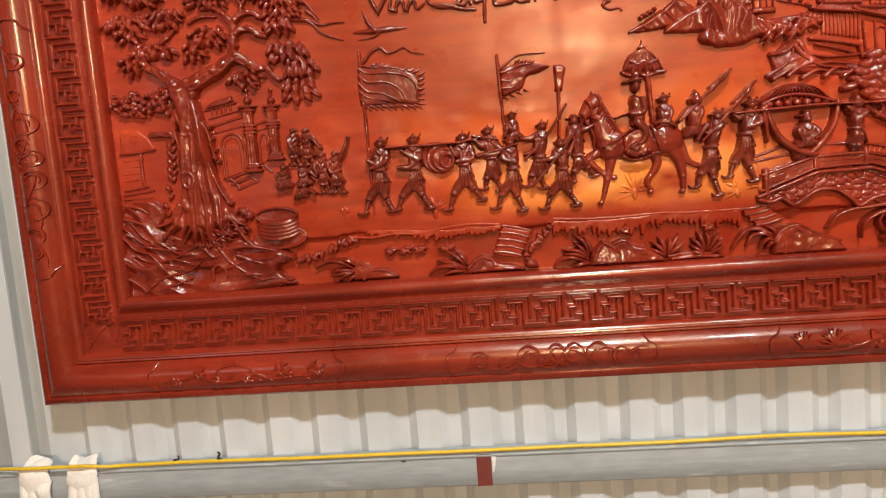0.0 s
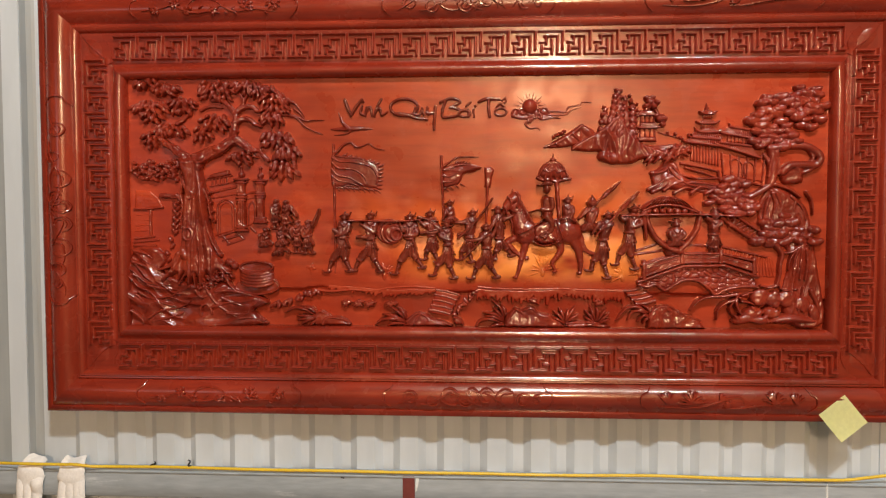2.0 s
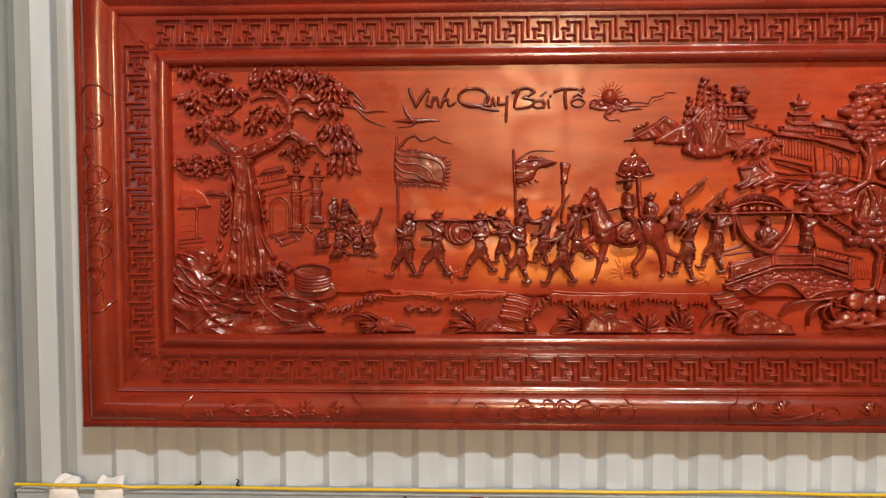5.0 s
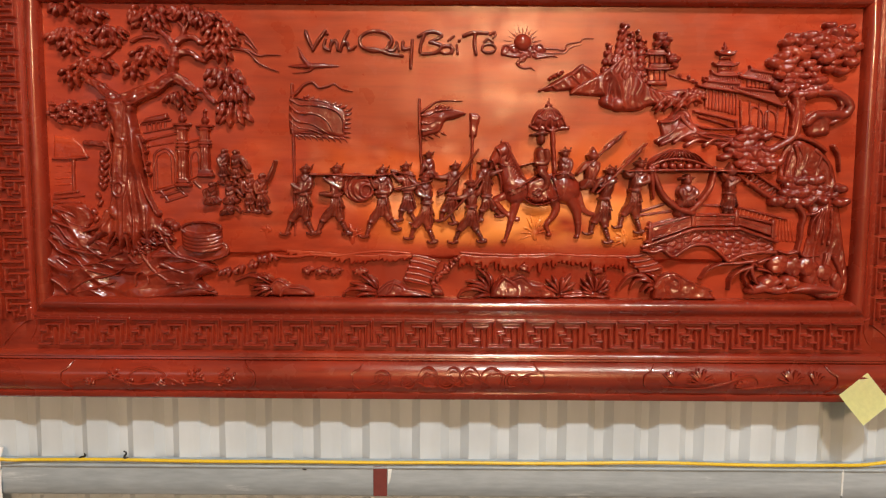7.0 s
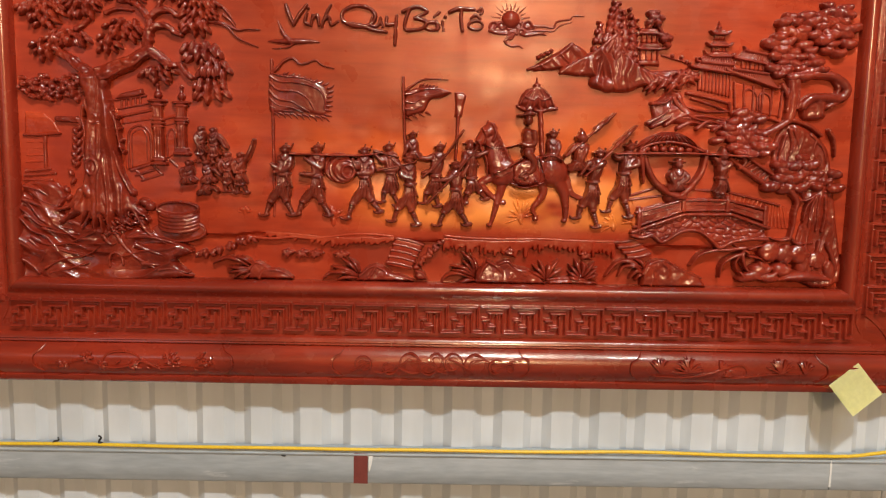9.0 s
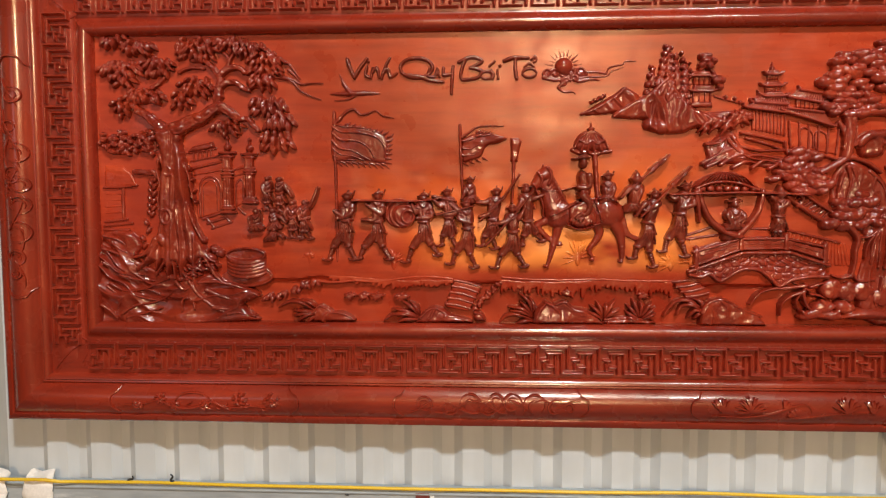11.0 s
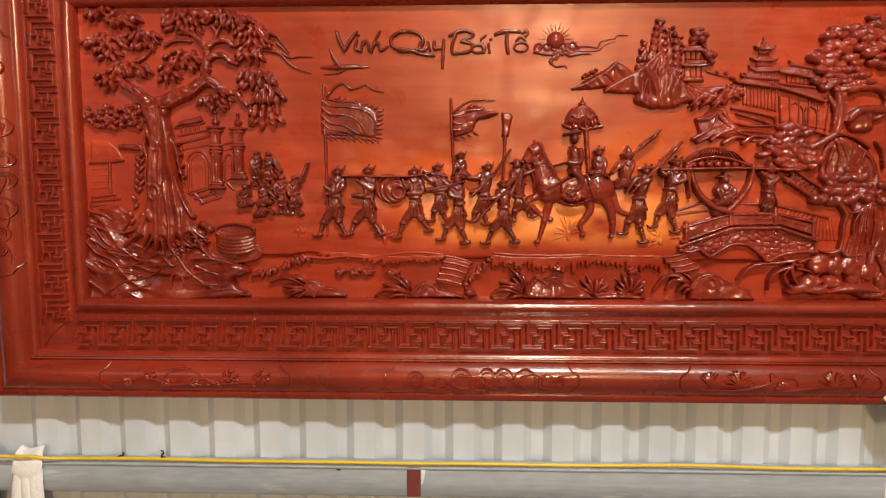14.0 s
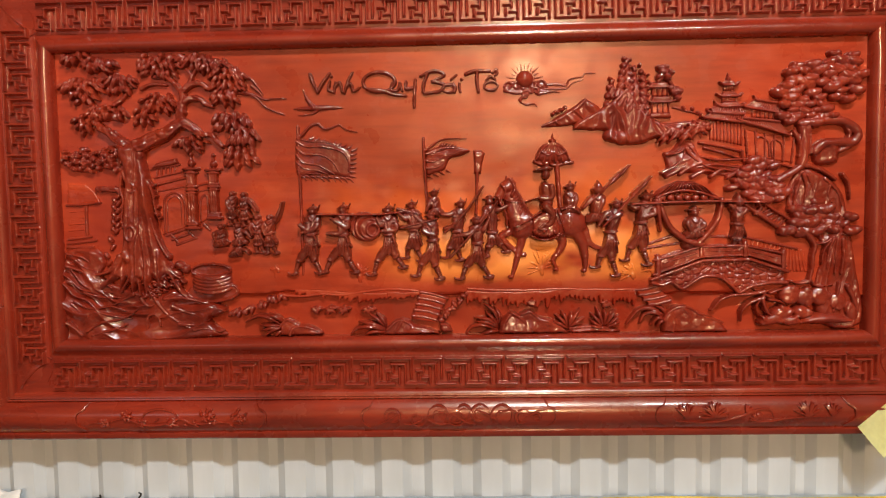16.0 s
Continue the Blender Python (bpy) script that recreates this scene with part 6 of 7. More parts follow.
def rider(form):
    """A plain seated carved form in a long smooth coat: one mesh."""
    form.area([(0.158, 0.006), (0.164, 0.016), (0.178, 0.014), (0.185, -0.004), (0.186, -0.033), (0.174, -0.048), (0.159, -0.034), (0.160, -0.015)], 0.024, 0.010, lambda gx, gz: 0.0018 * waves(gx * 120, gz * 26, 3), 0.002, True)
    form.stroke(spline([(0.171, -0.032), (0.182, -0.046), (0.180, -0.061), (0.170, -0.069)], 4), 0.0090, 0.0062, 0.022)
    form.stroke(spline([(0.166, -0.067), (0.157, -0.074), (0.170, -0.076)], 4), 0.0048, 0.0042, 0.026)
    form.stroke(spline([(0.181, 0.006), (0.183, -0.011), (0.173, -0.017), (0.160, -0.015)], 4), 0.0066, 0.0044, 0.022)
    form.ball(*(0.171, 0.029), 0.0086, 0.0105, 0.012, 0.012, 0)
    form.ball(*(0.171, 0.041), 0.0105, 0.0062, 0.014, 0.011, 8)
    form.stroke(spline([(0.150, 0.038), (0.165, 0.039), (0.184, 0.041)], 3), 0.0020, 0.0020, 0.022)
    form.stroke([(0.173, 0.043), (0.177, 0.050)], 0.0036, 0.0020, 0.014)


piece("carved_figure", rider, FIGURE, None, "plain carved form in dark glossy lacquer", 0.8)

parasol = rod("parasol", [(0.193, 0.051), (0.195, 0.019), (0.199, -0.033)], 0.0056, 0.0046, -0.008, None, "carved state parasol with a draped canopy", smooth=False)


def canopy(form):
    form.area([(0.151, 0.055), (0.154, 0.071), (0.166, 0.086), (0.184, 0.092), (0.201, 0.088), (0.213, 0.074), (0.221, 0.054), (0.207, 0.049), (0.188, 0.051), (0.171, 0.049)], 0.016, 0.014, None, None, True)
    top = (0.185, 0.092)
    for q in ((0.154, 0.059), (0.167, 0.053), (0.179, 0.053), (0.190, 0.053), (0.204, 0.054), (0.217, 0.057)):
        m = between(top, q, 0.5)
        form.stroke(spline([top, (m[0] + (q[0] - top[0]) * 0.16, m[1] + 0.002), q], 5), 0.0022, 0.0026, 0.0150)
    form.stroke(spline([(0.164, 0.072), (0.177, 0.066), (0.186, 0.072), (0.196, 0.066), (0.210, 0.072)], 4), 0.0020, 0.0020, 0.0165)
    form.stroke(spline([(0.150, 0.055), (0.163, 0.049), (0.177, 0.051), (0.192, 0.046), (0.207, 0.050), (0.223, 0.052)], 4), 0.0036, 0.0036, 0.010)


piece("canopy", canopy, CARVED, parasol)
piece("finial", lambda f: [f.ball(*(0.185, 0.094), 0.0080, 0.0042, 0.010, 0.006), f.stroke([(0.185, 0.092), (0.185, 0.107)], 0.0038, 0.0012, 0.010)], CARVED, parasol)

# ---- sedan and bridge ----
sedan = piece("sedan_chair", lambda bm: dome(bm, [(0.371, -0.021), (0.383, -0.005), (0.404, 0.007), (0.431, 0.014), (0.459, 0.007), (0.488, -0.008), (0.505, -0.022), (0.466, -0.010), (0.431, -0.005), (0.398, -0.011)], 0.018, n=3, rings=5, peak=(0.433, 0.003)), CARVED, None, "carved sedan chair with a scalloped domed canopy")
for k in range(13):
    b = between((0.379, -0.014), (0.495, -0.015), k / 12)
    m = between((0.433, 0.014), b, 0.6)
    rod("rib", [(0.433 + 0.25 * (b[0] - 0.433), 0.011, -0.014), (m[0], m[1] + 0.004, -0.0195), (b[0], -0.010 - 0.010 * abs(k - 6) / 6, -0.012)], 0.0018, 0.0018, -0.018, sedan)
for k in range(7):
    piece("scallop", lambda bm, q=between((0.393, -0.019), (0.488, -0.020), k / 6): blob(bm, q[0], q[1], -0.011, 0.0075, 0.0062, 0.005), CARVED, sedan)
rod("rim", [(0.381, -0.019), (0.402, -0.010), (0.433, -0.006), (0.464, -0.010), (0.497, -0.022)], 0.0032, 0.0032, -0.015, sedan)
rod("pole", [(0.333, -0.030), (0.403, -0.028), (0.486, -0.027), (0.585, -0.031)], 0.0028, 0.0028, -0.024, sedan)
for pts in ([(0.386, -0.022), (0.396, -0.055), (0.413, -0.082), (0.439, -0.101), (0.465, -0.109)], [(0.505, -0.024), (0.498, -0.058), (0.482, -0.084), (0.461, -0.106)]):
    rod("sling", pts, 0.0055, 0.0070, -0.015, sedan)
rod("hanging", [(0.381, -0.026), (0.386, -0.055), (0.389, -0.082)], 0.0065, 0.0030, -0.016, sedan)
piece("seat", lambda bm: dome(bm, [(0.425, -0.094), (0.444, -0.087), (0.468, -0.092), (0.473, -0.109), (0.451, -0.123), (0.430, -0.118)], 0.017, n=3, rough=0.2, seed=2), FIGURE, sedan)

def bridge_face(form):
    def stones(gx, gz):
        best, second = np.full(gx.shape, 9.0), np.full(gx.shape, 9.0)
        ix, iz = np.floor(gx * 62), np.floor(gz * 90)
        for dx in (-1, 0, 1):
            for dz in (-1, 0, 1):
                px, pz = ix + dx + 0.5 + 0.42 * lattice(ix + dx, iz + dz, 3), iz + dz + 0.5 + 0.42 * lattice(ix + dx, iz + dz, 8)
                d = np.hypot(gx * 62 - px, gz * 90 - pz)
                second = np.minimum(second, np.maximum(best, d))
                best = np.minimum(best, d)
        return -0.0028 * np.exp(-((second - best) / 0.20) ** 2)
    form.area([(0.373, -0.175), (0.469, -0.140), (0.558, -0.138), (0.626, -0.161), (0.630, -0.185), (0.590, -0.188), (0.558, -0.193), (0.541, -0.203), (0.525, -0.191), (0.503, -0.174), (0.475, -0.172), (0.447, -0.183), (0.429, -0.194), (0.413, -0.185), (0.394, -0.186), (0.379, -0.186)], 0.011, 0.003, stones)


bridge = piece("bridge", bridge_face, CARVED, None, "carved arched bridge with balustrades")
piece("parapet", lambda f: f.area([(0.380, -0.169), (0.379, -0.139), (0.465, -0.114), (0.553, -0.113), (0.624, -0.132), (0.626, -0.157), (0.558, -0.134), (0.469, -0.137)], 0.014, 0.003), CARVED, bridge)
for pts, r in (([(0.372, -0.176), (0.469, -0.141), (0.558, -0.139), (0.631, -0.164)], 0.0040), ([(0.376, -0.167), (0.468, -0.133), (0.558, -0.131), (0.628, -0.153)], 0.0030), ([(0.379, -0.139), (0.466, -0.114), (0.550, -0.113), (0.624, -0.129)], 0.0034), ([(0.392, -0.145), (0.461, -0.125)], 0.0020), ([(0.474, -0.123), (0.542, -0.122)], 0.0020), ([(0.393, -0.158), (0.462, -0.136)], 0.0020), ([(0.475, -0.131), (0.545, -0.130)], 0.0020),
               ([(0.562, -0.124), (0.619, -0.140)], 0.0020), ([(0.562, -0.133), (0.619, -0.150)], 0.0020)):
    rod("rail", pts, r, r, -0.0135, bridge, smooth=False)
rod("arch_rim", [(0.374, -0.182), (0.394, -0.186), (0.411, -0.181), (0.431, -0.194), (0.452, -0.181), (0.475, -0.171), (0.503, -0.173), (0.527, -0.191), (0.541, -0.203), (0.562, -0.192), (0.598, -0.185), (0.630, -0.185)], 0.0044, 0.0040, -0.0120, bridge)
for a, b in (((0.385, -0.132), (0.387, -0.173)), ((0.467, -0.110), (0.469, -0.138)), ((0.550, -0.107), (0.552, -0.137)), ((0.622, -0.125), (0.626, -0.161))):
    piece("post", lambda f, a=a, b=b: [f.area([(a[0] - 0.0062, b[1]), (a[0] + 0.0062, b[1]), (a[0] + 0.0058, a[1]), (a[0] - 0.0058, a[1])], 0.0175, 0.003), f.ball(a[0], a[1], 0.0066, 0.006, 0.008, 0.009)], CARVED, bridge)
for a, b, n in (((0.363, -0.109), (0.430, -0.087), 0), ((0.365, -0.115), (0.462, -0.102), 0), ((0.477, -0.095), (0.519, -0.095), 0), ((0.547, -0.096), (0.651, -0.121), 0), ((0.391, -0.132), (0.429, -0.121), 0), ((0.478, -0.112), (0.523, -0.111), 0), ((0.546, -0.113), (0.616, -0.132), 0)):
    rod("rear_rail", [a, b], 0.0030, 0.0030, -0.006, bridge, smooth=False)
for a, b, c, d, n in (((0.365, -0.118), (0.428, -0.104), (0.370, -0.139), (0.429, -0.123), 9), ((0.479, -0.098), (0.520, -0.098), (0.480, -0.110), (0.520, -0.109), 6), ((0.554, -0.099), (0.628, -0.119), (0.553, -0.113), (0.620, -0.134), 10), ((0.630, -0.121), (0.660, -0.125), (0.626, -0.161), (0.669, -0.163), 7)):
    for k in range(n):
        rod("baluster", [between(a, b, k / (n - 1)), between(c, d, k / (n - 1))], 0.0036, 0.0036, -0.0015, bridge, smooth=False, material=BOARD)

# ---- hills, pavilion and temples ----


def hill_form(form):
    def slopes(gx, gz):
        v = gx + 0.35 * gz + 0.012 * waves(gx * 20, gz * 20, 2)
        return 0.0050 * (1 - 2 * np.abs(waves(v * 40, gz * 10, 3))) + 0.0022 * (1 - 2 * np.abs(waves(v * 95, gz * 18, 4))) + 0.003 * waves(gx * 26, gz * 26, 5) - 0.002
    form.area([(0.224, 0.115), (0.229, 0.128), (0.270, 0.150), (0.306, 0.171), (0.325, 0.188), (0.343, 0.167), (0.375, 0.134), (0.409, 0.120), (0.441, 0.110), (0.425, 0.095), (0.379, 0.093), (0.356, 0.084), (0.316, 0.084), (0.282, 0.094), (0.288, 0.109), (0.252, 0.112)], 0.015, 0.008, slopes, None, True)
    for pts, r in (([(0.324, 0.184), (0.291, 0.155), (0.249, 0.132), (0.228, 0.117)], 0.0052), ([(0.322, 0.175), (0.304, 0.142), (0.296, 0.101)], 0.0050), ([(0.328, 0.180), (0.331, 0.142), (0.322, 0.091)], 0.0054), ([(0.330, 0.180), (0.354, 0.145), (0.386, 0.116), (0.425, 0.099)], 0.0050), ([(0.309, 0.159), (0.283, 0.132), (0.262, 0.115)], 0.0042)):
        form.stroke(spline(pts, 4), r, r * 0.6, 0.011)
    for q, rx, rz in (((0.294, 0.102), 0.014, 0.012), ((0.317, 0.097), 0.015, 0.015), ((0.345, 0.097), 0.013, 0.014), ((0.368, 0.105), 0.014, 0.010)):
        form.ball(*q, rx, rz, 0.006, 0.011, 15)


hill = piece("hill", hill_form, CARVED, None, "carved rocky hill with firs and bushes")
piece("spur", lambda f: [f.area([(0.164, 0.121), (0.194, 0.140), (0.230, 0.161), (0.248, 0.172), (0.280, 0.151), (0.260, 0.132), (0.228, 0.123), (0.181, 0.119)], 0.010, 0.006, lambda gx, gz: 0.003 * (1 - 2 * np.abs(waves((gx + gz) * 70, gz * 14, 3))), None, True),
                         f.stroke(spline([(0.167, 0.122), (0.202, 0.136), (0.230, 0.154), (0.248, 0.169)], 4), 0.0030, 0.0040, 0.008)], CARVED, hill)
piece("spur", lambda f: [f.area([(0.397, 0.124), (0.428, 0.126), (0.470, 0.128), (0.445, 0.116), (0.408, 0.105)], 0.010, 0.006, lambda gx, gz: 0.002 * waves(gx * 40, gz * 90, 3), None, True)], CARVED, hill)
for a, b, w in (((0.299, 0.169), (0.298, 0.212), 0.0105), ((0.327, 0.192), (0.326, 0.249), 0.0125), ((0.343, 0.161), (0.341, 0.235), 0.0115), ((0.362, 0.151), (0.360, 0.218), 0.0090), ((0.316, 0.182), (0.316, 0.196), 0.0080), ((0.352, 0.143), (0.351, 0.174), 0.0070)):
    def fir(form, a=a, b=b, w=1.2 * w):
        form.area([(a[0] - w, a[1]), (a[0] + w, a[1]), (b[0] + w * 0.25, b[1] - 0.004), (b[0] - w * 0.25, b[1] - 0.004)], 0.010, 0.006)
        n = max(4, int((b[1] - a[1]) / 0.0095))
        for j in range(n):
            t = j / (n - 1)
            k = w * (1.0 - 0.58 * t)
            for s in (-1, 1):
                g = math.sin(j * 12.9 + s * 37 + a[0] * 900)
                form.leaf(a[0] + s * k * (0.5 + 0.22 * g), a[1] + (b[1] - a[1]) * (t - 0.04) + 0.0035 * g, k * (1.35 + 0.35 * g), k * (0.62 + 0.15 * g), -90 + 40 * s + 22 * g, 0.0085 + 0.0025 * g, 0.0055)
        form.stroke([(b[0], b[1] - 0.010), (b[0] + 0.001, b[1] - 0.001)], 0.0050, 0.0012, 0.008)
    piece("fir_tree", fir, CARVED, hill)
rod("tree_stem", [(0.386, 0.202), (0.396, 0.209), (0.409, 0.198), (0.415, 0.186)], 0.0050, 0.0036, -0.009, hill)
puff_clump(hill, [(0.383, 0.211), (0.383, 0.227), (0.395, 0.233), (0.410, 0.225), (0.410, 0.209), (0.396, 0.205)], 60, 0.009, 0.007, 0.012)
puff_clump(hill, [(0.405, 0.180), (0.411, 0.192), (0.424, 0.186), (0.429, 0.170), (0.418, 0.166)], 61, 0.008, 0.007, 0.012)
for k in range(16):
    q = between((0.339, 0.155), (0.367, 0.132), k / 9) if k < 10 else between((0.186, 0.144), (0.209, 0.154), (k - 10) / 5)
    piece("bush", lambda bm, q=q, k=k: blob(bm, q[0], q[1] + 0.002 * (k % 2), -0.011, 0.0046, 0.0040, 0.005), CARVED, hill)

pavilion = piece("pavilion", lambda f: f.area([(0.367, 0.132), (0.411, 0.132), (0.409, 0.143), (0.369, 0.143)], 0.013, 0.003), CARVED, None, "small carved two-storey pavilion on the hill")
for a, b, d in (((0.368, 0.162), (0.414, 0.162), (0.374, 0.175)), ((0.365, 0.190), (0.409, 0.190), (0.371, 0.201))):
    piece("eave", lambda f, a=a, b=b, d=d: [f.area([a, b, (b[0] - (d[0] - a[0]), d[1]), d], 0.014, 0.004), f.stroke([(a[0] - 0.003, a[1] + 0.003), between(a, b, 0.15), between(a, b, 0.85), (b[0] + 0.003, b[1] + 0.003)], 0.0024, 0.0024, 0.0125)], CARVED, pavilion)
piece("wall", lambda f: [f.area([(0.373, 0.141), (0.406, 0.141), (0.406, 0.166), (0.372, 0.165)], 0.0055, 0.002), f.area([(0.374, 0.174), (0.405, 0.174), (0.405, 0.194), (0.373, 0.194)], 0.0055, 0.002)], BOARD, pavilion)
for k in range(4):
    for a, b, c, d in (((0.375, 0.142), (0.406, 0.142), (0.374, 0.163), (0.406, 0.163)), ((0.376, 0.175), (0.404, 0.175), (0.376, 0.191), (0.404, 0.191))):
        rod("column", [between(a, b, k / 3), between(c, d, k / 3)], 0.0022, 0.0022, -0.0080, pavilion, smooth=False)


def roof(parent, a0, a1, b0, b1, h, count=15):
    """A tiled roof from its ridge a0-a1 down to its eave b0-b1, with curled corners and a rib for each row of tiles."""
    form = Sculpt(0.0009, 0.0002, 0.5)
    form.area([a0, a1, b1, between(b0, b1, 0.8), between(b0, b1, 0.2), b0], h * 0.86, 0.003)
    for k in range(count):
        t = k / (count - 1)
        p, q = between(a0, a1, t), between(b0, b1, t)
        m = between(p, q, 0.5)
        form.stroke(spline([(p[0], p[1], -h), (m[0], m[1] - 0.001, -h + 0.0006), (q[0], q[1], -h)], 3), 0.0015, 0.0018, h)
    form.stroke([a0, a1], 0.0030, 0.0030, h + 0.001)
    form.stroke(spline([(b0[0] - 0.004, b0[1] + 0.006), b0, between(b0, b1, 0.5), b1, (b1[0] + 0.003, b1[1] + 0.004)], 4), 0.0024, 0.0024, h)
    form.stroke([(a0[0] + 0.002, a0[1]), (a0[0] - 0.003, a0[1] + 0.008)], 0.0034, 0.0014, h)
    return part("tiled_roof", form, CARVED, parent)


temple = piece("pagoda", lambda f: [f.stroke([(0.517, 0.215), (0.517, 0.198)], 0.0014, 0.0052, 0.008), f.ball(*(0.517, 0.203), 0.0056, 0.005, 0.007, 0.006)], CARVED, None, "carved tiered pagoda among temple halls")
for a, b, w in (((0.519, 0.193), (0.519, 0.182), 0.0165), ((0.519, 0.172), (0.520, 0.160), 0.0225), ((0.521, 0.153), (0.522, 0.143), 0.0260)):
    piece("tier_wall", lambda f, a=a, b=b, w=w: f.area([(a[0] - w * 0.6, b[1]), (a[0] + w * 0.6, b[1]), (a[0] + w * 0.6, a[1]), (a[0] - w * 0.6, a[1])], 0.008, 0.002), BOARD, temple)
    piece("tier_roof", lambda f, a=a, w=w: [f.area([(a[0] - w, a[1] - 0.001), (a[0] + w, a[1] - 0.001), (a[0] + w * 0.5, a[1] + 0.008), (a[0] - w * 0.5, a[1] + 0.008)], 0.014, 0.003),
                                            f.stroke(spline([(a[0] - w - 0.002, a[1] + 0.004), (a[0] - w * 0.7, a[1] - 0.001), (a[0], a[1] - 0.002), (a[0] + w * 0.7, a[1] - 0.001), (a[0] + w + 0.002, a[1] + 0.004)], 4), 0.0024, 0.0024, 0.0135)], CARVED, temple)
    for k in range(5):
        x = a[0] + w * 0.55 * (k / 2 - 1)
        rod("column", [(x, a[1]), (x, b[1])], 0.0012, 0.0012, -0.0085, temple, smooth=False)
roof(temple, (0.494, 0.155), (0.540, 0.152), (0.482, 0.142), (0.545, 0.138), 0.011, 13)
roof(temple, (0.486, 0.141), (0.545, 0.136), (0.470, 0.132), (0.548, 0.121), 0.014, 17)
roof(temple, (0.567, 0.163), (0.611, 0.156), (0.549, 0.150), (0.614, 0.138), 0.012, 14)
roof(temple, (0.545, 0.129), (0.609, 0.121), (0.537, 0.125), (0.629, 0.096), 0.015, 19)
for a, b, c, d, n in (((0.484, 0.125), (0.543, 0.119), (0.544, 0.079), (0.485, 0.091), 9), ((0.551, 0.106), (0.642, 0.090), (0.638, 0.044), (0.555, 0.058), 5), ((0.563, 0.146), (0.612, 0.138), (0.610, 0.127), (0.564, 0.131), 6)):
    piece("temple_wall", lambda f, o=[a, b, c, d]: f.area(o, 0.0055, 0.002), BOARD, temple)
    for k in range(n + 1):
        rod("column", [between(a, b, k / n), between(d, c, k / n)], 0.0022 if n > 5 else 0.0028, 0.0022 if n > 5 else 0.0028, -0.0068, temple, smooth=False)
for pts in ([(0.573, 0.062), (0.571, 0.085), (0.577, 0.094), (0.589, 0.089), (0.595, 0.079), (0.596, 0.056)], [(0.601, 0.054), (0.599, 0.079), (0.605, 0.087), (0.616, 0.083), (0.621, 0.072), (0.622, 0.048)]):
    rod("arch_rim", pts, 0.0024, 0.0024, -0.0070, temple)
for pts, r in (([(0.463, 0.085), (0.503, 0.077), (0.541, 0.067)], 0.0034), ([(0.472, 0.075), (0.509, 0.064), (0.542, 0.052)], 0.0030), ([(0.453, 0.062), (0.496, 0.052), (0.544, 0.052)], 0.0034), ([(0.447, 0.076), (0.458, 0.062), (0.473, 0.049)], 0.0032), ([(0.555, 0.054), (0.589, 0.048), (0.642, 0.034)], 0.0034), ([(0.458, 0.037), (0.494, 0.043), (0.543, 0.035)], 0.0038), ([(0.544, 0.067), (0.547, 0.050), (0.556, 0.037)], 0.0036)):
    rod("terrace_rail", pts, r, r * 0.85, -0.009, temple)
rod("finial_branch", [(0.414, 0.153), (0.434, 0.147), (0.450, 0.143), (0.470, 0.135)], 0.0024, 0.0018, -0.006, temple)
for q in ((0.434, 0.151), (0.451, 0.149), (0.461, 0.141)):
    piece("finial_ball", lambda bm, q=q: blob(bm, q[0], q[1], -0.006, 0.0044, 0.0048, 0.005), CARVED, temple)

slope = rock([(0.389, 0.026), (0.401, 0.039), (0.397, 0.062), (0.413, 0.074), (0.429, 0.091), (0.453, 0.085), (0.464, 0.064), (0.496, 0.045), (0.545, 0.041), (0.563, 0.027), (0.559, 0.012), (0.497, 0.022), (0.458, 0.026), (0.427, 0.026), (0.402, 0.018)], 0.013, 12, 24, None, "slope", 12, 44, 0.010)
for pts in ([(0.399, 0.064), (0.422, 0.066), (0.436, 0.076)], [(0.393, 0.028), (0.416, 0.041), (0.432, 0.058), (0.436, 0.076)], [(0.402, 0.022), (0.427, 0.035), (0.443, 0.049)], [(0.427, 0.026), (0.448, 0.039), (0.473, 0.037)], [(0.449, 0.020), (0.474, 0.031), (0.497, 0.026)], [(0.485, 0.020), (0.507, 0.033), (0.537, 0.025)], [(0.516, 0.018), (0.537, 0.027), (0.559, 0.016)], [(0.438, 0.074), (0.454, 0.054), (0.484, 0.037), (0.537, 0.031)]):
    rod("ridge", pts, 0.0048, 0.0018, -0.0115, slope)
for c, n, a0, a1, ln, sd in (((0.452, 0.102), 9, 20, 200, 0.030, 1), ((0.467, 0.106), 8, 30, 190, 0.026, 2), ((0.429, 0.095), 8, 20, 170, 0.024, 3), ((0.406, 0.095), 6, 60, 200, 0.022, 4)):
    tuft(c, n, a0, a1, ln, 500 + sd, 0.5, slope, "fern", 0.0034, -0.011)

# ---- the right-hand woods ----


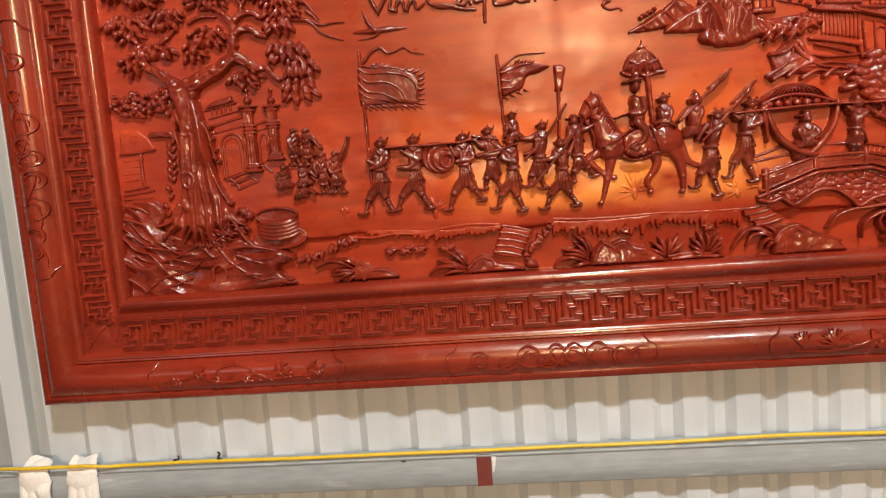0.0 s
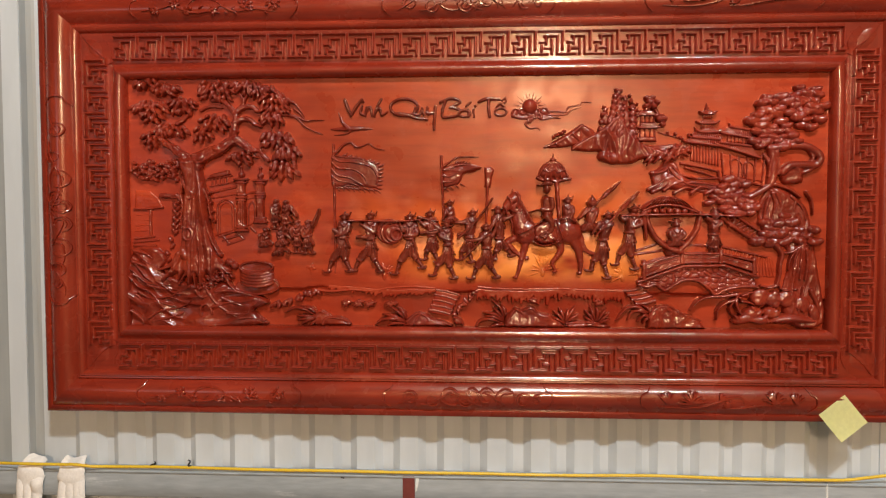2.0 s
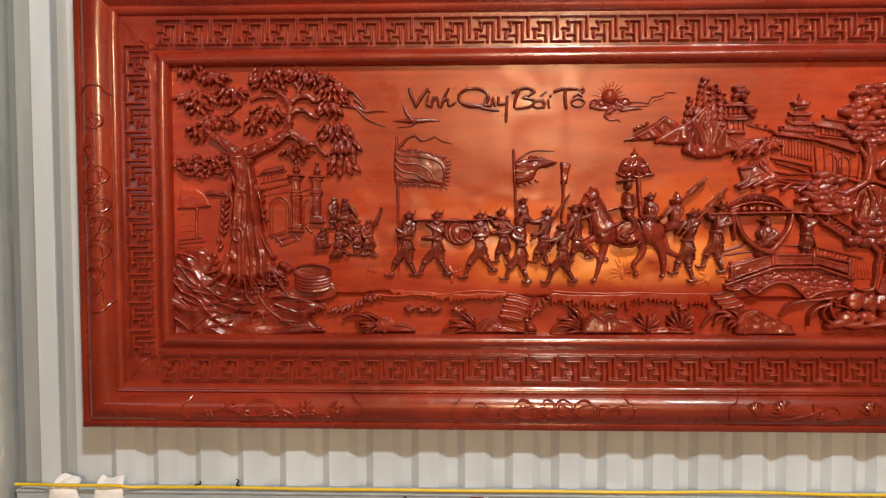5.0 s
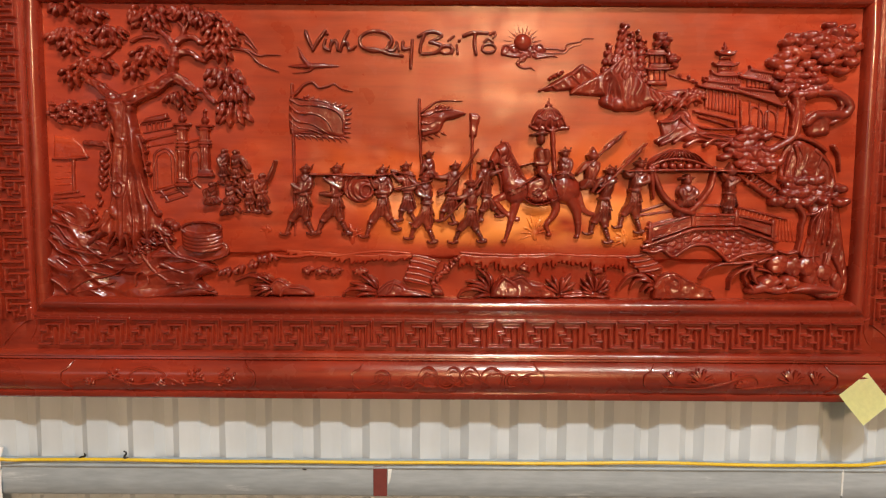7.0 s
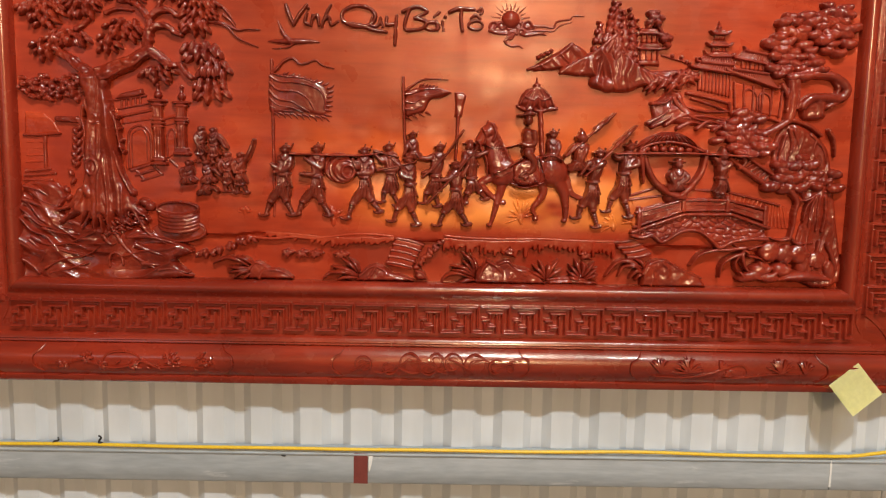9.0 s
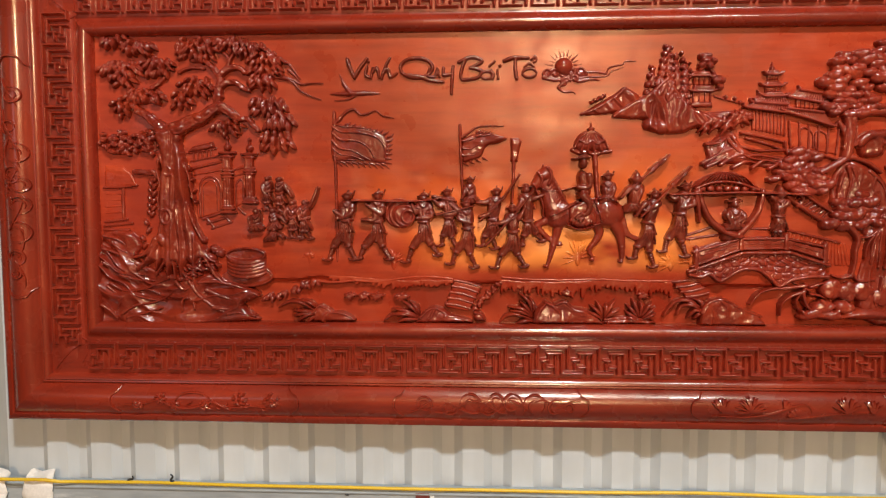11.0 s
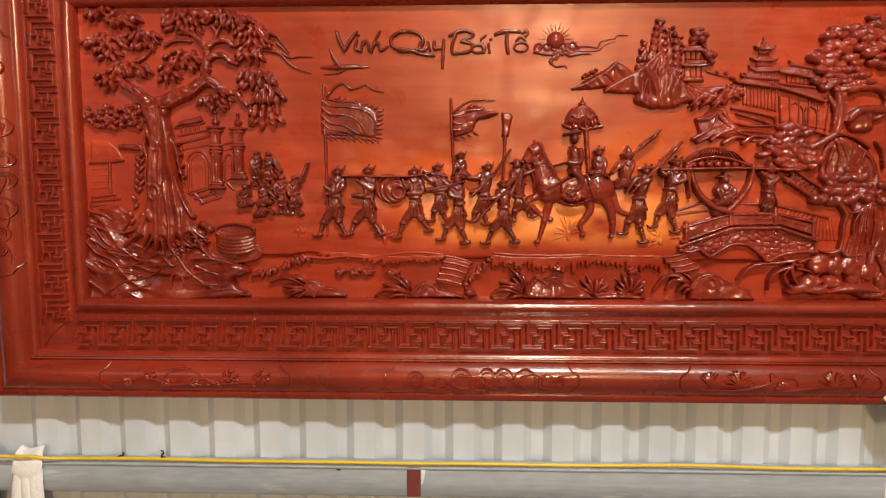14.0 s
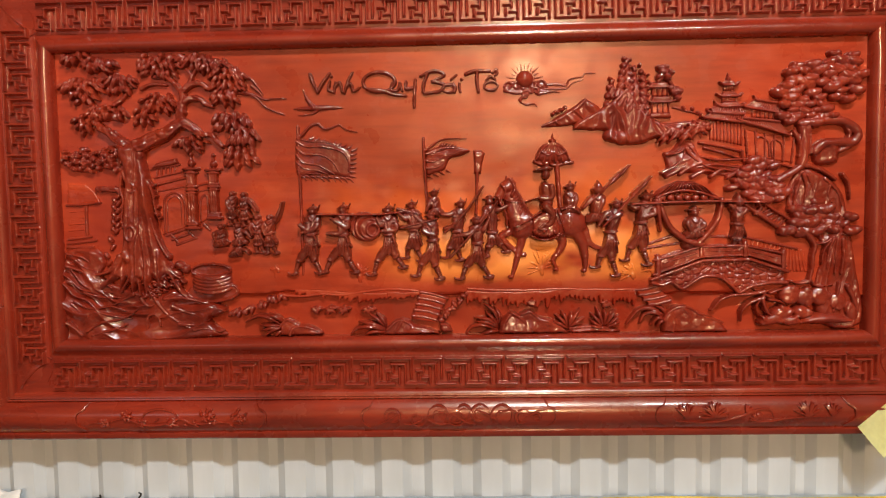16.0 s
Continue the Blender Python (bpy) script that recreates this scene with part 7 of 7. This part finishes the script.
def wood_trunk(form):
    for pts, r0, r1 in (([(0.688, 0.121), (0.722, 0.122), (0.747, 0.111), (0.759, 0.095), (0.749, 0.080), (0.724, 0.080), (0.695, 0.078), (0.679, 0.065)], 0.0085, 0.0100), ([(0.751, 0.078), (0.729, 0.065), (0.710, 0.063)], 0.0062, 0.0040), ([(0.653, 0.117), (0.660, 0.092), (0.660, 0.065), (0.655, 0.040)], 0.0085, 0.0100),
                        ([(0.641, 0.102), (0.653, 0.077), (0.652, 0.046)], 0.0050, 0.0060), ([(0.732, 0.117), (0.744, 0.097), (0.738, 0.084)], 0.0046, 0.0040)):
        form.stroke(spline(pts, 5), r0, r1, 0.009)
    form.area([(0.673, 0.059), (0.682, 0.078), (0.709, 0.086), (0.745, 0.080), (0.727, 0.063), (0.724, 0.042), (0.684, 0.038)], 0.014, 0.012, lambda gx, gz: 0.003 * (1 - 2 * np.abs(waves(gx * 80, gz * 20, 3))), None, True)
    for k in range(5):
        form.stroke(spline([between((0.659, 0.115), (0.668, 0.111), k / 4), between((0.654, 0.092), (0.671, 0.092), k / 4), between((0.648, 0.054), (0.670, 0.059), k / 4)], 3), 0.0022, 0.0016, 0.0150)


wood = piece("spreading_tree", wood_trunk, CARVED, None, "large carved spreading tree with cloud-like clumps")
puff_clump(wood, [(0.622, 0.189), (0.635, 0.230), (0.663, 0.238), (0.687, 0.224), (0.686, 0.195), (0.656, 0.183)], 80)
puff_clump(wood, [(0.679, 0.224), (0.690, 0.247), (0.735, 0.251), (0.755, 0.235), (0.750, 0.218), (0.706, 0.212)], 81)
puff_clump(wood, [(0.674, 0.195), (0.706, 0.212), (0.760, 0.210), (0.768, 0.196), (0.739, 0.183), (0.687, 0.175)], 82)
puff_clump(wood, [(0.708, 0.177), (0.739, 0.183), (0.769, 0.173), (0.761, 0.159), (0.724, 0.157)], 83)
puff_clump(wood, [(0.608, 0.183), (0.635, 0.189), (0.677, 0.177), (0.700, 0.171), (0.695, 0.150), (0.647, 0.144), (0.611, 0.154)], 84)
puff_clump(wood, [(0.602, 0.131), (0.618, 0.146), (0.679, 0.142), (0.720, 0.152), (0.719, 0.136), (0.680, 0.115), (0.634, 0.113)], 85, 0.0150, 0.0088)


def cliff_form(form):
    def strata(gx, gz):
        v = gx + 0.010 * waves(gx * 20, gz * 12, 2) - 0.15 * gz
        return 0.0050 * (1 - 2 * np.abs(waves(v * 42, gz * 11, 6))) + 0.001 * (1 - 2 * np.abs(waves(v * 120, gz * 22, 3))) + 0.003 * waves(gx * 28, gz * 28, 9) - 0.003
    form.area([(0.629, -0.041), (0.632, -0.003), (0.643, 0.020), (0.659, 0.035), (0.683, 0.029), (0.714, 0.009), (0.737, -0.020), (0.749, -0.079), (0.763, -0.156), (0.775, -0.266), (0.701, -0.267), (0.686, -0.187), (0.701, -0.122), (0.670, -0.086), (0.648, -0.080)], 0.013, 0.010, strata, None, True)


cliff = piece("cliff", cliff_form, CARVED, None, "carved cliff with fluted rock, bushes and boulders")
for pts, r in (([(0.610, 0.011), (0.641, 0.028), (0.659, 0.038), (0.691, 0.029), (0.718, 0.011)], 0.0072), ([(0.651, 0.008), (0.644, -0.017), (0.640, -0.047)], 0.0052), ([(0.658, 0.020), (0.664, -0.007), (0.658, -0.040)], 0.0050), ([(0.667, 0.018), (0.677, -0.013), (0.673, -0.040)], 0.0046), ([(0.697, 0.012), (0.720, -0.010), (0.730, -0.039)], 0.0052), ([(0.708, 0.002), (0.704, -0.021), (0.718, -0.039)], 0.0044),
               ([(0.679, 0.002), (0.688, 0.010), (0.698, -0.002), (0.690, -0.015), (0.679, -0.009)], 0.0036), ([(0.732, 0.020), (0.742, 0.003), (0.746, -0.027)], 0.0046)):
    rod("ridge", pts, r, r * 0.55, -0.0120, cliff)
for pts, r in (([(0.651, -0.084), (0.669, -0.095), (0.681, -0.114), (0.678, -0.135), (0.677, -0.161), (0.671, -0.185)], 0.0066), ([(0.679, -0.112), (0.702, -0.109), (0.718, -0.098), (0.739, -0.092)], 0.0036), ([(0.716, -0.103), (0.708, -0.128), (0.706, -0.160)], 0.0046), ([(0.723, -0.103), (0.721, -0.132), (0.721, -0.167)], 0.0046), ([(0.733, -0.103), (0.736, -0.132), (0.732, -0.169)], 0.0050), ([(0.710, -0.107), (0.699, -0.126), (0.696, -0.148)], 0.0036),
               ([(0.745, -0.194), (0.755, -0.216), (0.764, -0.242)], 0.0066), ([(0.729, -0.188), (0.723, -0.218), (0.719, -0.242)], 0.0046), ([(0.673, -0.182), (0.656, -0.187), (0.637, -0.183)], 0.0040), ([(0.675, -0.180), (0.687, -0.193), (0.717, -0.190)], 0.0036)):
    rod("stem", pts, r, r * 0.6, -0.0120, cliff)
puff_clump(cliff, [(0.623, -0.076), (0.642, -0.055), (0.666, -0.030), (0.713, -0.029), (0.729, -0.048), (0.751, -0.060), (0.760, -0.085), (0.688, -0.092), (0.632, -0.087)], 100, 0.0185, 0.0102)
puff_clump(cliff, [(0.513, 0.008), (0.542, 0.027), (0.552, 0.058), (0.578, 0.056), (0.606, 0.038), (0.606, 0.018), (0.631, -0.011), (0.611, -0.028), (0.568, -0.029), (0.550, -0.008), (0.520, -0.004)], 101, 0.0150, 0.0090)
for pts in ([(0.560, 0.011), (0.584, 0.017), (0.612, 0.011)], [(0.573, -0.029), (0.580, -0.041), (0.570, -0.052)]):
    rod("branch", pts, 0.0040, 0.0050, -0.010, cliff)
for a, b, r in (((0.552, -0.035), (0.636, -0.091), 0.0052), ((0.575, -0.024), (0.648, -0.072), 0.0034)):
    m = between(a, b, 0.5)
    rod("stair_edge", [a, (m[0], m[1] - 0.002), b], r, r, -0.010, cliff)
for k in range(10):
    rod("stair_tread", [between((0.556, -0.037), (0.634, -0.087), k / 9), between((0.577, -0.029), (0.644, -0.072), k / 9)], 0.0022, 0.0022, -0.007, cliff, smooth=False)


def boulders(form):
    rnd = random.Random(21)
    for q, rx, rz, turn in (((0.638, -0.209), 0.020, 0.022, 80), ((0.667, -0.213), 0.017, 0.022, 95), ((0.695, -0.212), 0.020, 0.022, 60), ((0.726, -0.223), 0.018, 0.020, 100), ((0.623, -0.244), 0.022, 0.014, 10), ((0.662, -0.243), 0.020, 0.013, -10), ((0.603, -0.257), 0.026, 0.011, 15), ((0.638, -0.259), 0.022, 0.010, -5), ((0.753, -0.242), 0.013, 0.022, 20)):
        form.ball(*q, rx, rz, 0.003, 0.014, turn, 0.0006, 0.32)
        for i in range(2):
            a = rnd.uniform(0, 6.3)
            form.ball(q[0] + 0.5 * rx * math.cos(a), q[1] + 0.5 * rz * math.sin(a), rx * 0.5, rz * 0.42, 0.011, 0.006, rnd.uniform(-60, 60), 0.0006, 0.32)
    form.area([(0.651, -0.267), (0.665, -0.252), (0.699, -0.243), (0.734, -0.247), (0.759, -0.266)], 0.020, 0.014, lambda gx, gz: 0.0015 * waves(gx * 40, gz * 40, 2), None, True)


piece("boulder", boulders, CARVED, cliff, "angular carved boulders")
for pts, r in (([(0.590, -0.202), (0.563, -0.206), (0.528, -0.209), (0.503, -0.219), (0.489, -0.239)], 0.0044), ([(0.587, -0.214), (0.562, -0.223), (0.547, -0.238), (0.545, -0.260)], 0.0044), ([(0.585, -0.218), (0.593, -0.240), (0.614, -0.261)], 0.0052), ([(0.599, -0.205), (0.620, -0.198), (0.640, -0.200)], 0.0034), ([(0.595, -0.211), (0.573, -0.199), (0.555, -0.190)], 0.0034), ([(0.598, -0.218), (0.618, -0.222), (0.629, -0.230)], 0.0036), ([(0.589, -0.207), (0.573, -0.231), (0.578, -0.248)], 0.0034)):
    rod("long_leaf", pts, r, r * 0.35, -0.011, cliff)

# ---- pond edge and foreground ----
rnd = random.Random(31)


def moss_band(form, x0, x1, deep):
    """The ragged edge of the bank: an even upper edge, drips of uneven length below."""
    top, low, x = [], [], x0
    while x < x1:
        w = rnd.uniform(0.0055, 0.0110)
        drop = deep * rnd.uniform(0.45, 1.0)
        top += [(x, bank(x) + 0.003), (x + w, bank(x + w) + 0.003)]
        low += [(x + 0.0006, bank(x) - drop), (x + w * 0.55, bank(x) - drop * 1.10), (x + w - 0.0002, bank(x) - drop * 0.72)]
        x += w + 0.0004
    form.area(top + low[::-1], 0.0034, 0.0030, lambda gx, gz: 0.0008 * waves(gx * 120, gz * 40, 3))


for a, b, deep in (((-0.322, -0.200), (-0.226, -0.199), 0.014), ((-0.226, -0.199), (-0.141, -0.198), 0.018), ((-0.141, -0.198), (-0.079, -0.198), 0.013), ((0.015, -0.197), (0.094, -0.196), 0.024), ((0.094, -0.196), (0.191, -0.194), 0.030), ((0.191, -0.194), (0.266, -0.194), 0.026), ((0.266, -0.194), (0.343, -0.193), 0.031)):
    piece("hanging_moss", lambda f, a=a, b=b, deep=deep: moss_band(f, a[0], b[0], deep), BOARD, None, "ragged carved edge of the bank")
rod("bank_edge", [(-0.354, -0.197), (-0.312, -0.201), (-0.269, -0.197), (-0.226, -0.199), (-0.173, -0.192), (-0.130, -0.189), (-0.079, -0.193)], 0.0030, 0.0030, -0.0012, material=BOARD)
rod("bank_edge", [(0.019, -0.190), (0.073, -0.194), (0.137, -0.195), (0.201, -0.193), (0.266, -0.196), (0.343, -0.196)], 0.0030, 0.0030, -0.0012, material=BOARD)
for i in range(24):
    q = between(between((-0.449, -0.230), (-0.397, -0.203), i / 23), between((-0.397, -0.203), (-0.346, -0.196), i / 23), i / 23)
    piece("leaf", lambda f, q=q: f.leaf(q[0] + rnd.uniform(-0.004, 0.004), q[1] + rnd.uniform(-0.010, 0.004), 0.015, 0.0040, rnd.uniform(-130, -40), 0.003, 0.005), CARVED)
for c in ((-0.280, -0.228), (-0.252, -0.228), (-0.227, -0.229), (-0.177, -0.229), (0.288, -0.224), (0.143, -0.220)):
    def star(form, c=c):
        for k in range(6):
            form.leaf(c[0], c[1] + 0.004, rnd.uniform(0.011, 0.018), 0.0030, -170 + 32 * k + rnd.uniform(-8, 8), 0.002, 0.0050)
        form.ball(c[0], c[1] + 0.005, 0.004, 0.004, 0.003, 0.005)
    piece("water_plant", star, CARVED)
for o, treads, n in (([(-0.074, -0.196), (-0.022, -0.209), (-0.046, -0.257), (-0.092, -0.248)], 5, 1), ([(0.343, -0.197), (0.386, -0.190), (0.417, -0.222), (0.375, -0.231)], 4, -1)):
    stairs = piece("garden_stairs", lambda f, o=o: f.area(o, 0.0026, 0.003), BOARD, None, "low carved garden stairs down to the pond")
    for k in range(treads):
        a, b = between(o[0], o[3], k / (treads - 0.5)), between(o[1], o[2], k / (treads - 0.5))
        m = between(a, b, 0.5)
        rod("stair_tread", [a, (m[0], m[1] + 0.002 * n), b], 0.0032, 0.0026, -0.0022, stairs)
for k in range(16):
    q = between((-0.036, -0.251), (0.015, -0.199), k / 15)
    piece("bush", lambda bm, q=q: blob(bm, q[0] + rnd.uniform(-0.005, 0.005), q[1] + rnd.uniform(-0.004, 0.004), -0.001, rnd.uniform(0.004, 0.008), 0.0040, 0.0055, rnd.uniform(-90, 90)), CARVED)
plans = [([(-0.349, -0.257), (-0.372, -0.242), (-0.398, -0.239), (-0.423, -0.251)], [(-0.345, -0.252), (-0.359, -0.240), (-0.381, -0.236)], [(-0.349, -0.259), (-0.371, -0.257), (-0.395, -0.257)], [(-0.349, -0.263), (-0.366, -0.266), (-0.384, -0.279)], [(-0.345, -0.266), (-0.356, -0.272), (-0.364, -0.281)], [(-0.349, -0.261), (-0.373, -0.263), (-0.392, -0.268)])]
plans += [([(-0.145, -0.263), (-0.157, -0.248), (-0.177, -0.236)], [(-0.145, -0.266), (-0.168, -0.256), (-0.197, -0.252)], [(-0.145, -0.270), (-0.173, -0.262), (-0.199, -0.265), (-0.214, -0.277)], [(-0.143, -0.263), (-0.148, -0.248), (-0.162, -0.236)], [(-0.145, -0.273), (-0.169, -0.272), (-0.186, -0.279)], [(-0.145, -0.268), (-0.167, -0.260), (-0.188, -0.257)])]
plans += [([(0.077, -0.261), (0.071, -0.237), (0.051, -0.220)], [(0.077, -0.263), (0.065, -0.246), (0.053, -0.236)], [(0.077, -0.265), (0.058, -0.250), (0.030, -0.247)], [(0.077, -0.267), (0.055, -0.256), (0.033, -0.255)], [(0.075, -0.271), (0.047, -0.261), (0.026, -0.265), (0.013, -0.280)], [(0.078, -0.274), (0.061, -0.274), (0.045, -0.280)], [(0.079, -0.258), (0.080, -0.243), (0.071, -0.228)])]
plans += [([(0.212, -0.268), (0.201, -0.253), (0.188, -0.243)], [(0.212, -0.268), (0.207, -0.248), (0.200, -0.235)], [(0.214, -0.268), (0.224, -0.248), (0.237, -0.231)], [(0.216, -0.268), (0.229, -0.257), (0.245, -0.250)], [(0.214, -0.268), (0.218, -0.250), (0.220, -0.239)], [(0.212, -0.270), (0.197, -0.261), (0.184, -0.255)])]
plans += [([(0.279, -0.267), (0.268, -0.252), (0.257, -0.241)], [(0.281, -0.265), (0.274, -0.245), (0.268, -0.230)], [(0.283, -0.265), (0.285, -0.245), (0.282, -0.234)], [(0.285, -0.265), (0.296, -0.247), (0.306, -0.235)], [(0.288, -0.267), (0.300, -0.256), (0.313, -0.245)], [(0.288, -0.269), (0.303, -0.262), (0.314, -0.258)], [(0.279, -0.269), (0.266, -0.261), (0.256, -0.254)], [(0.279, -0.271), (0.266, -0.267), (0.257, -0.265)])]
plans += [([(0.399, -0.249), (0.377, -0.233), (0.349, -0.236), (0.326, -0.265)], [(0.399, -0.253), (0.381, -0.241), (0.362, -0.244), (0.352, -0.263)], [(0.400, -0.257), (0.386, -0.251), (0.373, -0.267)], [(0.401, -0.249), (0.396, -0.235), (0.383, -0.229)], [(0.400, -0.259), (0.391, -0.259), (0.385, -0.270)], [(0.399, -0.246), (0.381, -0.238), (0.364, -0.231)])]
for blades in plans:
    fern = rod("fern", blades[0], 0.0012, 0.0008, -0.003, None, "carved tuft of arching grass")
    for pts in blades:
        piece("blade", lambda f, pts=pts: f.stroke([(x, z, -0.004 - 0.006 * math.sin(math.pi * min(1, i / 10))) for i, (x, z) in enumerate(spline(pts, 5))], 0.0016, 0.0008, 0.004, 1.0, 0.0030), CARVED, fern)


def facets(form, outline, lines, height, seed):
    form.area(outline, height, 0.006, lambda gx, gz: 0.0030 * waves(gx * 30, gz * 40, seed) + 0.0007 * waves(gx * 90, gz * 120, seed + 1))
    for pts in lines:
        form.stroke(spline(pts, 4), 0.0034, 0.0018, height * 0.86, 1.0)


plans = [([(-0.354, -0.278), (-0.351, -0.258), (-0.338, -0.244), (-0.319, -0.252), (-0.310, -0.260), (-0.293, -0.258), (-0.268, -0.277)], ([(-0.351, -0.259), (-0.338, -0.246), (-0.315, -0.258)], [(-0.332, -0.276), (-0.323, -0.261), (-0.293, -0.261), (-0.270, -0.274)]), 0.0125), ([(-0.152, -0.279), (-0.136, -0.259), (-0.111, -0.245), (-0.096, -0.250), (-0.081, -0.262), (-0.036, -0.277)], ([(-0.141, -0.268), (-0.115, -0.249), (-0.087, -0.263)], [(-0.111, -0.250), (-0.119, -0.265), (-0.130, -0.276)], [(-0.092, -0.265), (-0.064, -0.268), (-0.040, -0.276)]), 0.0125)]
plans += [([(-0.038, -0.269), (-0.034, -0.255), (-0.021, -0.260), (-0.012, -0.275), (-0.031, -0.276)], ([(-0.034, -0.258), (-0.021, -0.262), (-0.015, -0.273)],), 0.0110), ([(0.077, -0.279), (0.080, -0.254), (0.102, -0.234), (0.117, -0.243), (0.138, -0.234), (0.153, -0.245), (0.177, -0.249), (0.195, -0.262), (0.215, -0.279)], ([(0.102, -0.237), (0.117, -0.245), (0.130, -0.260), (0.126, -0.271)], [(0.121, -0.241), (0.140, -0.236), (0.156, -0.249), (0.182, -0.253)], [(0.171, -0.260), (0.193, -0.264), (0.210, -0.277)], [(0.085, -0.269), (0.093, -0.250), (0.104, -0.239)]), 0.0135)]
plans += [([(0.210, -0.277), (0.225, -0.267), (0.257, -0.264), (0.296, -0.268), (0.318, -0.278)], ([(0.217, -0.270), (0.253, -0.267), (0.294, -0.270)], [(0.223, -0.276), (0.266, -0.274), (0.301, -0.277)]), 0.0070), ([(0.394, -0.280), (0.395, -0.253), (0.407, -0.234), (0.435, -0.226), (0.468, -0.243), (0.505, -0.258), (0.522, -0.280)], ([(0.397, -0.255), (0.409, -0.237), (0.437, -0.229), (0.468, -0.245), (0.510, -0.262)], [(0.409, -0.239), (0.417, -0.259), (0.414, -0.279)], [(0.435, -0.233), (0.446, -0.246), (0.445, -0.261)]), 0.0145)]
for i, (outline, lines, h) in enumerate(plans):
    piece("rock", lambda f, o=outline, ls=lines, h=h, i=i: facets(f, o, ls, h, 3 + i), CARVED, None, "low faceted carved rock", 2.2)
for i, (c, n, a0, a1, ln) in enumerate((((0.163, -0.154), 14, 20, 190, 0.048), ((-0.192, -0.164), 9, 30, 150, 0.034), ((-0.359, -0.154), 8, 20, 160, 0.022), ((0.339, -0.164), 8, 100, 200, 0.030), ((0.378, -0.159), 6, 90, 180, 0.030))):
    tuft(c, n, a0, a1, ln, 400 + i, 0.15, None, "grass_tuft", 0.0016, -0.003, BOARD)
